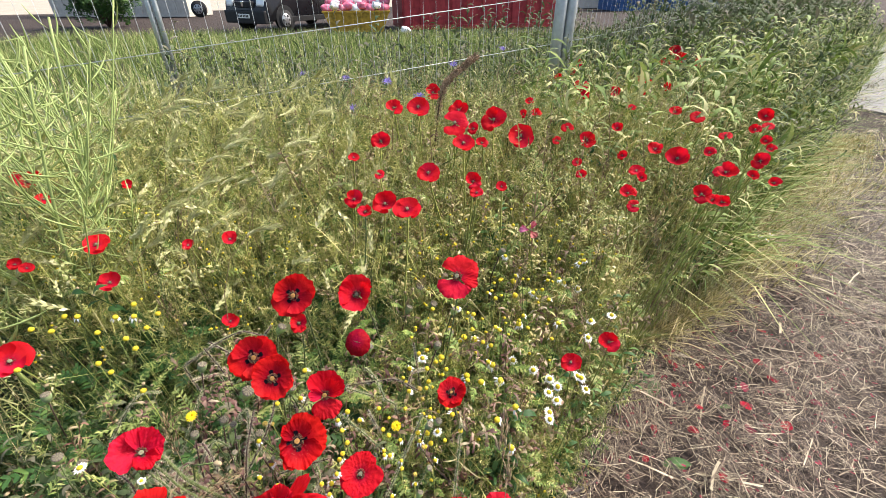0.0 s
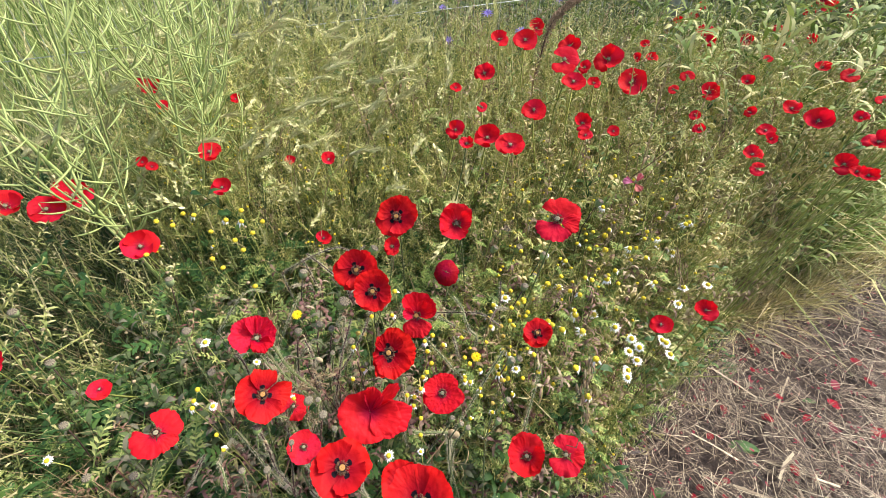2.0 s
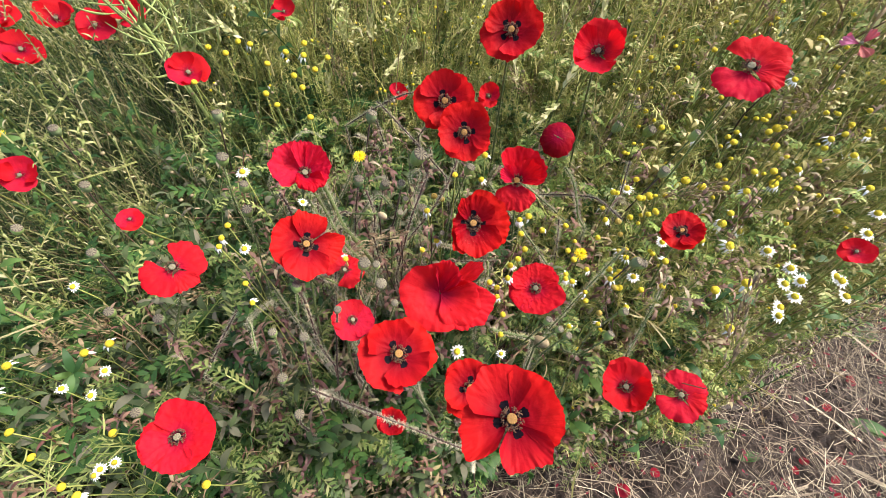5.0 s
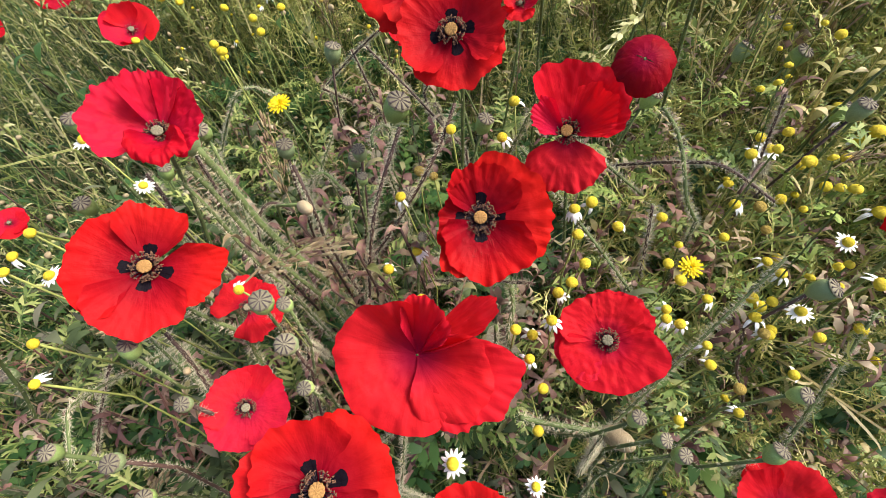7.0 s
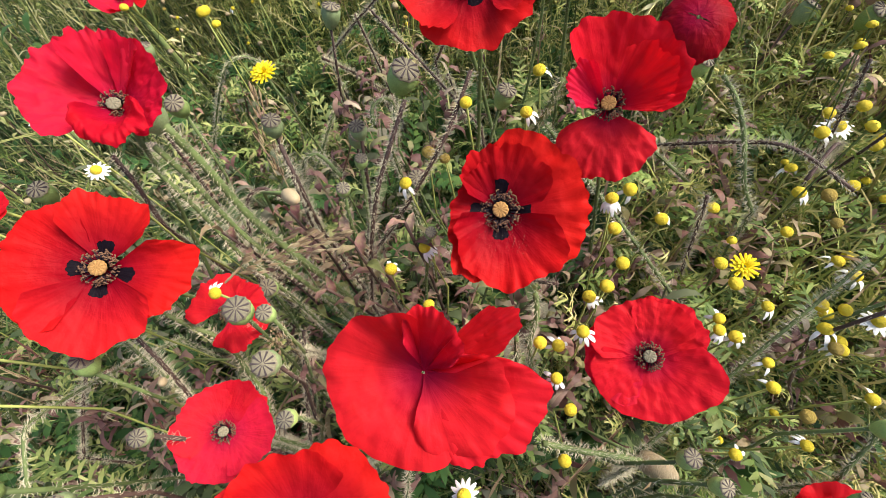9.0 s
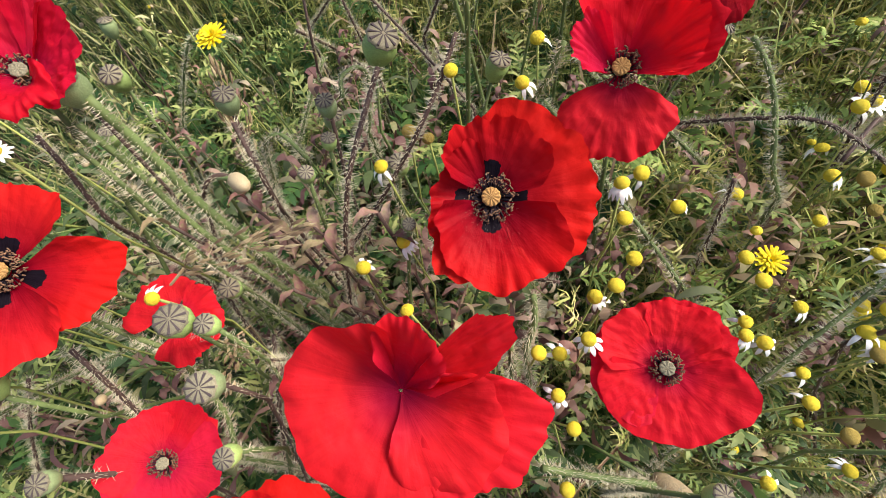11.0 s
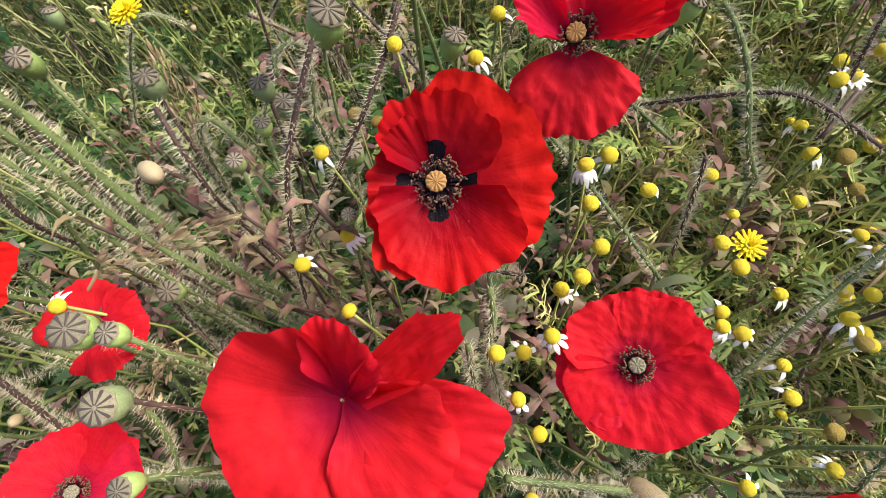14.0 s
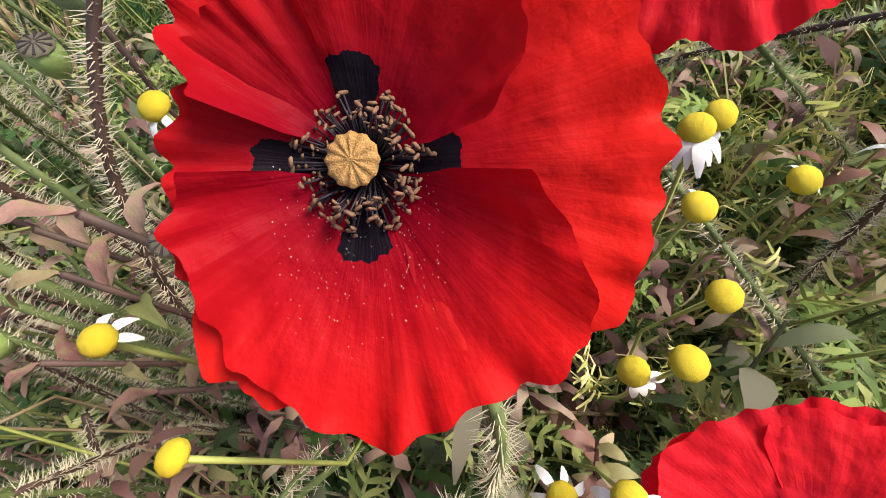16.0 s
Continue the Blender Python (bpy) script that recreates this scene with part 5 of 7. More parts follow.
chamomile(0.053, 0.009, 0.706, 0.0075, "few")
chamomile(0.047, -0.020, 0.698, 0.0072, "few")
chamomile(-0.009, -0.044, 0.737, 0.0062, "bare")
chamomile(-0.020, 0.127, 0.753, 0.0091, "few")
chamomile(0.040, -0.032, 0.719, 0.0067, "bare")
chamomile(0.054, 0.072, 0.726, 0.0085, "few")
chamomile(-0.034, -0.036, 0.741, 0.0066, "few")
chamomile(-0.040, 0.034, 0.750, 0.0067, "old")
chamomile(-0.049, 0.032, 0.753, 0.0082, "old")
chamomile(0.098, 0.086, 0.714, 0.0079, "few")
chamomile(0.136, 0.142, 0.708, 0.0074, "few")
chamomile(0.142, 0.126, 0.705, 0.0081, "few")
chamomile(0.158, 0.134, 0.701, 0.0094, "old")
chamomile(0.154, 0.205, 0.709, 0.0086, "bare")
chamomile(0.164, 0.117, 0.697, 0.0073, "old")
chamomile(0.138, 0.094, 0.703, 0.0070, "bare")
chamomile(0.117, 0.047, 0.704, 0.0081, "bare")
chamomile(0.134, 0.043, 0.699, 0.0065, "few")
chamomile(0.159, 0.059, 0.693, 0.0082, "few")
chamomile(0.163, 0.047, 0.690, 0.0078, "few")
chamomile(0.114, 0.018, 0.702, 0.0064, "few")
chamomile(0.122, 0.019, 0.700, 0.0068, "few")
chamomile(0.113, 0.024, 0.703, 0.0062, "few")
chamomile(0.158, -0.001, 0.687, 0.0071, "old")
chamomile(0.159, -0.014, 0.685, 0.0058, "few")
chamomile(0.130, -0.034, 0.693, 0.0057, "few")
chamomile(0.166, 0.091, 0.694, 0.0072, "few")
chamomile(-0.093, -0.085, 0.754, 0.0059, "few")
chamomile(0.138, 0.014, 0.695, 0.0058, "few")
chamomile(0.168, 0.039, 0.688, 0.0075, "old")
chamomile(0.056, -0.017, 0.716, 0.0067, "few")
chamomile(0.052, -0.043, 0.715, 0.0059, "few")
chamomile(0.184, 0.195, 0.699, 0.0090, "bare")
chamomile(0.176, 0.088, 0.690, 0.0076, "few")
chamomile(0.171, 0.063, 0.690, 0.0073, "bare")
chamomile(0.189, 0.067, 0.684, 0.0073, "full")
chamomile(0.171, 0.040, 0.687, 0.0070, "few")
chamomile(0.186, 0.023, 0.681, 0.0067, "few")
chamomile(0.200, 0.055, 0.680, 0.0071, "bare")
chamomile(0.218, 0.140, 0.683, 0.0081, "full")
chamomile(0.230, 0.254, 0.691, 0.0096, "few")
chamomile(-0.194, -0.125, 0.780, 0.0060, "few")
chamomile(-0.191, -0.133, 0.778, 0.0059, "few")
chamomile(-0.172, -0.124, 0.774, 0.0059, "full")
chamomile(-0.153, -0.151, 0.765, 0.0055, "bare")
chamomile(-0.138, -0.163, 0.760, 0.0053, "few")
chamomile(-0.197, -0.112, 0.783, 0.0062, "bare")
chamomile(-0.221, -0.055, 0.796, 0.0070, "full")
chamomile(-0.208, 0.048, 0.802, 0.0083, "bare")
chamomile(0.161, 0.197, 0.706, 0.0091, "full")
chamomile(0.203, 0.184, 0.692, 0.0088, "bare")
chamomile(-0.556, 0.171, 0.739, 0.0137, "bare")
chamomile(-0.499, 0.145, 0.734, 0.0132, "bare")
chamomile(-0.534, 0.224, 0.750, 0.0140, "bare")
chamomile(-0.493, 0.252, 0.756, 0.0141, "bare")
chamomile(-0.468, 0.250, 0.757, 0.0140, "few")
chamomile(-0.407, 0.212, 0.753, 0.0134, "bare")
chamomile(-0.360, 0.245, 0.762, 0.0134, "few")
chamomile(-0.323, 0.219, 0.758, 0.0130, "bare")
chamomile(-0.319, 0.250, 0.764, 0.0133, "bare")
chamomile(-0.367, 0.151, 0.743, 0.0127, "bare")
chamomile(-0.336, 0.135, 0.740, 0.0124, "bare")
chamomile(-0.321, 0.179, 0.749, 0.0127, "bare")
chamomile(-0.377, 0.274, 0.766, 0.0138, "bare")
chamomile(-0.494, 0.219, 0.750, 0.0138, "bare")
chamomile(-0.348, 0.198, 0.753, 0.0130, "bare")
chamomile(-0.393, 0.244, 0.761, 0.0136, "few")
chamomile(-0.452, -0.294, 0.619, 0.0125, "bare")
chamomile(-0.424, -0.276, 0.626, 0.0125, "few")
chamomile(-0.415, -0.302, 0.619, 0.0122, "few")
chamomile(-0.349, -0.235, 0.638, 0.0125, "few")
chamomile(-0.332, -0.217, 0.640, 0.0126, "few")
chamomile(-0.360, -0.323, 0.619, 0.0116, "bare")
chamomile(-0.317, -0.331, 0.620, 0.0112, "bare")
chamomile(-0.354, -0.352, 0.613, 0.0112, "few")
chamomile(-0.269, -0.338, 0.619, 0.0109, "bare")
chamomile(-0.249, -0.338, 0.620, 0.0108, "few")
chamomile(-0.272, -0.359, 0.615, 0.0107, "few")
chamomile(-0.221, -0.347, 0.619, 0.0105, "few")
chamomile(-0.204, -0.330, 0.625, 0.0106, "few")
chamomile(-0.181, -0.333, 0.624, 0.0104, "bare")
chamomile(-0.282, -0.369, 0.612, 0.0106, "few")
chamomile(-0.139, -0.287, 0.635, 0.0107, "bare")
chamomile(-0.257, -0.285, 0.630, 0.0114, "bare")
chamomile(-0.505, -0.288, 0.618, 0.0129, "few")
chamomile(-0.425, -0.332, 0.614, 0.0119, "few")
chamomile(-0.380, -0.378, 0.606, 0.0111, "few")
chamomile(-0.155, -0.317, 0.630, 0.0104, "bare")
chamomile(-0.420, -0.181, 0.654, 0.0089, "full")
chamomile(-0.303, -0.243, 0.648, 0.0080, "full")
chamomile(-0.298, -0.267, 0.643, 0.0078, "full")
chamomile(-0.335, -0.273, 0.639, 0.0079, "full")
chamomile(-0.237, -0.313, 0.636, 0.0072, "full")
chamomile(-0.229, -0.304, 0.637, 0.0072, "full")
chamomile(-0.239, -0.319, 0.634, 0.0072, "full")
chamomile(-0.384, -0.343, 0.623, 0.0076, "full")
chamomile(0.237, 0.256, 0.699, 0.0130, "bare")
chamomile(0.257, 0.249, 0.701, 0.0128, "few")
chamomile(0.286, 0.195, 0.691, 0.0121, "few")
chamomile(0.297, 0.166, 0.684, 0.0118, "few")
chamomile(0.317, 0.117, 0.677, 0.0113, "few")
chamomile(0.239, 0.176, 0.684, 0.0122, "few")
chamomile(0.285, 0.098, 0.670, 0.0113, "few")
chamomile(0.302, 0.054, 0.663, 0.0108, "few")
chamomile(0.348, 0.390, 0.732, 0.0136, "bare")
chamomile(0.346, 0.352, 0.724, 0.0133, "bare")
chamomile(0.344, 0.281, 0.711, 0.0126, "few")
chamomile(0.194, 0.213, 0.690, 0.0128, "bare")
chamomile(0.210, 0.276, 0.702, 0.0133, "few")
chamomile(0.263, 0.163, 0.683, 0.0120, "few")
chamomile(0.371, 0.228, 0.641, 0.0104, "full")
chamomile(0.386, 0.146, 0.625, 0.0097, "full")
chamomile(0.392, 0.183, 0.632, 0.0100, "full")
chamomile(0.410, 0.193, 0.636, 0.0100, "full")
chamomile(0.458, 0.210, 0.640, 0.0099, "full")
chamomile(0.461, 0.187, 0.636, 0.0097, "full")
chamomile(0.451, 0.214, 0.641, 0.0100, "full")
chamomile(0.411, 0.405, 0.677, 0.0115, "full")
chamomile(0.502, 0.425, 0.686, 0.0113, "full")
chamomile(0.475, 0.445, 0.687, 0.0116, "full")
chamomile(0.509, 0.337, 0.668, 0.0106, "full")
chamomile(0.492, 0.295, 0.661, 0.0104, "full")
chamomile(0.556, 0.349, 0.673, 0.0105, "full")
chamomile(0.334, 0.250, 0.644, 0.0107, "full")
chamomile(0.384, 0.133, 0.623, 0.0096, "full")
chamomile(0.404, 0.168, 0.629, 0.0098, "full")
chamomile(0.398, 0.208, 0.639, 0.0101, "full")
chamomile(0.032, -0.100, 0.683, 0.0075, "full")
chamomile(0.074, -0.096, 0.703, 0.0047, "full")
chamomile(-0.136, -0.074, 0.803, 0.0046, "full")
chamomile(1.420, 1.064, 0.450, 0.0080, "full")
chamomile(1.472, 1.077, 0.450, 0.0080, "full")
chamomile(1.429, 1.034, 0.450, 0.0080, "full")
dandelion(-0.125, 0.011, 0.799, 0.0153)
dandelion(0.125, 0.073, 0.690, 0.0173)
dandelion(-0.443, -0.327, 0.623, 0.0185)
dandelion(-0.758, -0.021, 0.671, 0.0171)
capsule(-0.069, -0.089, 0.764, 0.0108, "green")
capsule(-0.059, -0.085, 0.762, 0.0070, "green")
capsule(-0.046, -0.101, 0.759, 0.0098, "dark")
capsule(-0.027, -0.113, 0.755, 0.0064, "green")
capsule(-0.082, 0.070, 0.775, 0.0168, "green")
capsule(-0.122, -0.000, 0.779, 0.0100, "dark")
capsule(-0.082, 0.019, 0.772, 0.0087, "dark")
capsule(-0.173, -0.015, 0.788, 0.0101, "green")
capsule(-0.025, 0.085, 0.764, 0.0112, "green")
capsule(-0.066, -0.018, 0.767, 0.0065, "green")
capsule(-0.069, 0.002, 0.768, 0.0064, "green")
capsule(-0.067, -0.141, 0.761, 0.0063, "dark")
capsule(-0.019, -0.019, 0.757, 0.0053, "green")
capsule(-0.259, -0.041, 0.794, 0.0116, "green")
capsule(-0.198, -0.085, 0.780, 0.0095, "green")
capsule(-0.166, 0.113, 0.783, 0.0124, "dark")
capsule(-0.079, 0.209, 0.771, 0.0146, "green")
capsule(0.071, 0.193, 0.740, 0.0131, "green")
capsule(0.168, -0.037, 0.709, 0.0081, "green")
capsule(0.179, -0.004, 0.708, 0.0082, "green")
capsule(0.129, -0.059, 0.715, 0.0070, "green")
capsule(0.191, 0.068, 0.710, 0.0109, "green")
capsule(0.149, 0.370, 0.734, 0.0183, "green")
capsule(0.179, 0.326, 0.725, 0.0150, "green")
capsule(0.212, 0.259, 0.715, 0.0125, "green")
capsule(-0.114, -0.132, 0.761, 0.0089, "green")
capsule(-0.083, -0.171, 0.752, 0.0077, "dark")
capsule(-0.107, -0.179, 0.757, 0.0069, "green")
capsule(0.132, 0.306, 0.733, 0.0130, "dark")
capsule(0.107, -0.053, 0.721, 0.0072, "green")
capsule(0.120, -0.057, 0.718, 0.0066, "green")
capsule(-0.872, 0.148, 0.708, 0.0162, "dark")
capsule(-0.520, -0.063, 0.684, 0.0125, "dark")
capsule(-0.665, 0.008, 0.691, 0.0139, "dark")
capsule(-0.281, -0.181, 0.671, 0.0103, "dark")
capsule(-0.082, -0.210, 0.674, 0.0090, "dark")
capsule(-0.424, -0.141, 0.672, 0.0113, "dark")
capsule(-0.555, -0.145, 0.664, 0.0120, "green")
capsule(-0.342, -0.193, 0.665, 0.0105, "green")
capsule(0.189, 0.176, 0.762, 0.0112, "dark")
capsule(0.219, 0.248, 0.777, 0.0117, "green")
capsule(0.320, 0.391, 0.811, 0.0125, "dark")
capsule(-0.429, 0.107, 0.722, 0.0136, "dark")
capsule(-0.304, 0.005, 0.706, 0.0121, "green")
capsule(-0.117, -0.187, 0.675, 0.0094, "green")
capsule(0.179, 0.044, 0.735, 0.0100, "dark")
capsule(-0.125, 0.059, 0.726, 0.0117, "dark")
capsule(-0.066, 0.039, 0.723, 0.0112, "green")
capsule(-0.234, -0.264, 0.656, 0.0093, "dark")
capsule(-0.117, -0.058, 0.703, 0.0106, "green")
bristly_stem([(-0.1386, -0.0401, 0.8004), (-0.1334, -0.0377, 0.7753), (-0.1267, -0.0381, 0.742), (-0.1042, -0.035, 0.7045), (-0.0953, -0.0271, 0.6628)], 0.0021, "green")
bristly_stem([(-0.1450, -0.0470, 0.7920), (-0.1390, -0.0450, 0.7690), (-0.1310, -0.0460, 0.7360), (-0.1100, -0.0430, 0.6990), (-0.1000, -0.0350, 0.6600)], 0.0015, "green")
bristly_stem([(-0.1480, -0.0530, 0.7830), (-0.1400, -0.0520, 0.7580), (-0.1300, -0.0540, 0.7270), (-0.1120, -0.0520, 0.6900)], 0.0012, "green")
bristly_stem([(-0.0541, 0.0275, 0.7882), (-0.0558, 0.0097, 0.7725), (-0.0594, -0.0062, 0.7524), (-0.0638, -0.0201, 0.7156), (-0.0725, -0.0277, 0.6658)], 0.0012, "brown")
bristly_stem([(-0.0327, 0.0565, 0.7905), (-0.0346, 0.0352, 0.7728), (-0.0418, 0.0196, 0.7544), (-0.0574, 0.0002, 0.7249), (-0.0794, -0.0108, 0.6905)], 0.0011, "brown")
bristly_stem([(-0.1083, -0.0107, 0.775), (-0.0976, -0.0181, 0.7605), (-0.0953, -0.0206, 0.7398), (-0.106, -0.0137, 0.7114)], 0.0012, "brown")
bristly_stem([(0.0557, -0.0641, 0.6861), (0.0711, -0.0579, 0.6776), (0.0864, -0.0517, 0.6727), (0.1004, -0.0462, 0.6668)], 0.0016, "green")
bristly_stem([(0.0776, 0.1141, 0.7748), (0.0891, 0.1126, 0.7632), (0.0985, 0.1047, 0.7489), (0.1077, 0.0932, 0.7265), (0.121, 0.1036, 0.7029)], 0.0013, "green")
bristly_stem([(0.0072, 0.0783, 0.7815), (0.0035, 0.0724, 0.7674), (-0.0019, 0.0687, 0.7551), (-0.0148, 0.0763, 0.7279)], 0.0013, "green")
bristly_stem([(-0.0696, 0.0183, 0.7768), (-0.074, 0.0246, 0.7821), (-0.0701, 0.0333, 0.7832), (-0.0685, 0.0379, 0.7755), (-0.0722, 0.0302, 0.748)], 0.001, "green")
bristly_stem([(-0.1835, -0.0531, 0.7798), (-0.1732, -0.0566, 0.7677), (-0.1658, -0.0639, 0.7423), (-0.1682, -0.0571, 0.7105)], 0.0012, "brown")
bristly_stem([(-0.1262, -0.1019, 0.7414), (-0.1136, -0.0995, 0.7317), (-0.0978, -0.0959, 0.7215), (-0.0939, -0.1009, 0.7049), (-0.0832, -0.1063, 0.6854), (-0.0785, -0.121, 0.6629)], 0.0013, "green")
bristly_stem([(-0.139, -0.1157, 0.7262), (-0.1281, -0.1192, 0.7138), (-0.1223, -0.1251, 0.6898), (-0.1128, -0.1356, 0.6556)], 0.0012, "brown")
bristly_stem([(0.0308, -0.0147, 0.7306), (0.0347, -0.0202, 0.7198), (0.0329, -0.0245, 0.6996), (0.0367, -0.0262, 0.6728)], 0.0014, "green")
bud(-0.074, -0.040, 0.779, 0.0111, 80)
bud(0.109, -0.045, 0.664, 0.0201, 60)
capsule(-0.141, -0.042, 0.809, 0.0125, "dark")
bud(-0.120, -0.126, 0.713, 0.0069, 50)
fallen_petal(0.945, 0.627, 0.039, 0)
fallen_petal(1.031, 0.618, 0.036, 0)
fallen_petal(0.909, 0.542, 0.020, 0)
fallen_petal(0.941, 0.458, 0.029, 0)
fallen_petal(1.116, 0.530, 0.037, 1)
fallen_petal(1.080, 0.461, 0.045, 0)
fallen_petal(1.222, 0.629, 0.039, 0)
fallen_petal(1.220, 0.560, 0.037, 0)
fallen_petal(1.334, 0.779, 0.035, 0)
fallen_petal(1.443, 0.660, 0.036, 0)
fallen_petal(1.292, 0.471, 0.035, 1)
fallen_petal(0.786, 0.395, 0.028, 0)
fallen_petal(0.893, 0.388, 0.031, 0)
fallen_petal(0.991, 0.406, 0.022, 0)
fallen_petal(1.044, 0.385, 0.036, 1)
fallen_petal(1.154, 0.396, 0.039, 0)
fallen_petal(0.896, 0.252, 0.030, 0)
fallen_petal(0.732, 0.199, 0.019, 0)
fallen_petal(0.662, 0.260, 0.017, 1)
fallen_petal(0.619, 0.300, 0.020, 1)
fallen_petal(0.728, 0.309, 0.023, 0)
fallen_petal(0.933, 0.242, 0.019, 0)
fallen_petal(0.667, 0.173, 0.021, 0)
fallen_petal(0.648, 0.148, 0.018, 0)
fallen_petal(0.711, 0.189, 0.019, 0)
fallen_petal(0.717, 0.159, 0.023, 0)
fallen_petal(0.723, 0.128, 0.025, 0)
fallen_petal(0.745, 0.113, 0.026, 0)
fallen_petal(0.491, 0.003, 0.026, 0)
fallen_petal(0.342, -0.014, 0.031, 0)
fallen_petal(0.396, 0.038, 0.023, 0)
fallen_petal(0.886, 0.388, 0.026, 0)
fallen_petal(0.513, 0.269, 0.023, 0)
fallen_petal(0.448, 0.298, 0.019, 0)
fallen_petal(0.291, 0.010, 0.014, 0)
fallen_petal(0.385, -0.049, 0.023, 0)
ground_leaf(0.842, 0.529, 0.081, 50)
ground_leaf(0.807, 0.294, 0.063, -10)
ground_leaf(0.641, 0.438, 0.042, 120)
ground_leaf(0.797, 0.289, 0.060, -10)
ground_leaf(0.570, 0.142, 0.046, 30)
ground_leaf(1.029, 0.466, 0.035, 0)
rape_plant(-0.594, 0.252, 1.23)
rape_plant(-0.650, 0.395, 1.18)
rape_plant(-0.616, 0.482, 1.22)
rape_plant(-0.587, 0.532, 1.17)
rape_plant(-0.908, 0.530, 1.20)
rape_plant(-0.843, 0.779, 1.23)
rape_plant(-0.985, 0.796, 1.22)
withered_plant(-0.060, -0.030, 0.708, 0.05)
withered_plant(-0.073, -0.049, 0.690, 0.045)
withered_plant(-0.030, -0.022, 0.732, 0.05)
withered_plant(-0.104, -0.028, 0.715, 0.05)
withered_plant(-0.073, -0.025, 0.717, 0.04)
withered_plant(-0.128, -0.054, 0.721, 0.04)
withered_plant(-0.047, -0.042, 0.684, 0.04)
dock_stalk([(0.188, 0.891, 1.021), (0.221, 0.916, 1.053), (0.258, 0.937, 1.079), (0.296, 0.956, 1.103)])
rs = np.random.default_rng(177)
for k in range(38):
    x, y = rs.uniform(-0.27, 0.26), rs.uniform(-0.2, 0.22)
    if x > edge_x(y) - 0.06:
        continue
    top = 0.775 + 0.2 * y - 0.1 * x - rs.uniform(0.02, 0.11)
    lean = rs.normal(0, 0.05, 2)
    hook = [(x + lean[0] * 0.5, y + lean[1] * 0.5 + 0.01, top - 0.012), (x + lean[0] * 0.2, y + lean[1] * 0.2 + 0.008, top)] if k % 4 == 0 else []
    bristly_stem(hook + [(x, y, top - 0.004), (x - lean[0] * 0.5, y - lean[1] * 0.5, top - 0.04), (x - lean[0] * 1.1, y - lean[1] * 1.1, top - 0.09)], rs.uniform(0.0008, 0.0013), "green" if k % 5 in (0, 3) else "brown")
rs = np.random.default_rng(77)
for k in range(50):
    x, y = rs.uniform(-0.62, -0.12), rs.uniform(0.22, 0.5)
    chamomile(x, y, float(canopy(x, y)) - rs.uniform(0.02, 0.14), 0.0068, ("bare", "few", "bare", "old")[k % 4])
for k in range(60):
    x, y = rs.uniform(0.14, 0.5), rs.uniform(0.05, 0.45)
    if x < edge_x(y) - 0.04:
        chamomile(x, y, float(canopy(x, y)) - rs.uniform(0.02, 0.12), 0.0085, ("bare", "few", "few", "bare")[k % 4])
for k in range(140):
    x, y = rs.uniform(-1.15, -0.12), rs.uniform(0.3, 1.35)
    barley(x, y, float(canopy(x, y)) + rs.uniform(-0.05, 0.07), rs.uniform(0.045, 0.07))
for k in range(60):
    y = rs.uniform(0.9, 3.2)
    x = edge_x(y) - rs.uniform(0.1, 0.9)
    barley(x, y, float(canopy(x, y)) + rs.uniform(-0.22, 0.0), rs.uniform(0.05, 0.075))
for k in range(90):
    x, y = rs.uniform(-0.6, 0.9), rs.uniform(-0.35, 1.1)
    if x < edge_x(y) - 0.05 and math.hypot(x - 0.02, y + 0.08) > 0.16:
        grass_head(x, y, float(canopy(x, y)) - rs.uniform(-0.02, 0.12), rs.uniform(0.05, 0.09))
grass_head(-0.050, -0.040, 0.765, 0.055, (0.042, 0.028, 0.012))
grass_head(-0.20, 0.05, 0.755, 0.07, (-0.1, 0.25, 1.0))
grass_head(-0.055, -0.098, 0.735, 0.05, (0.5, -0.3, 0.4))
for x, y, z in ((0.0, 1.25, 0.98), (0.24, 1.5, 1.0), (0.12, 1.1, 0.96), (-0.2, 1.5, 0.95), (0.5, 2.0, 1.0), (-0.12, 1.2, 0.9), (-0.5, 1.9, 0.9)):
    violet(x, y, z, 0.04)

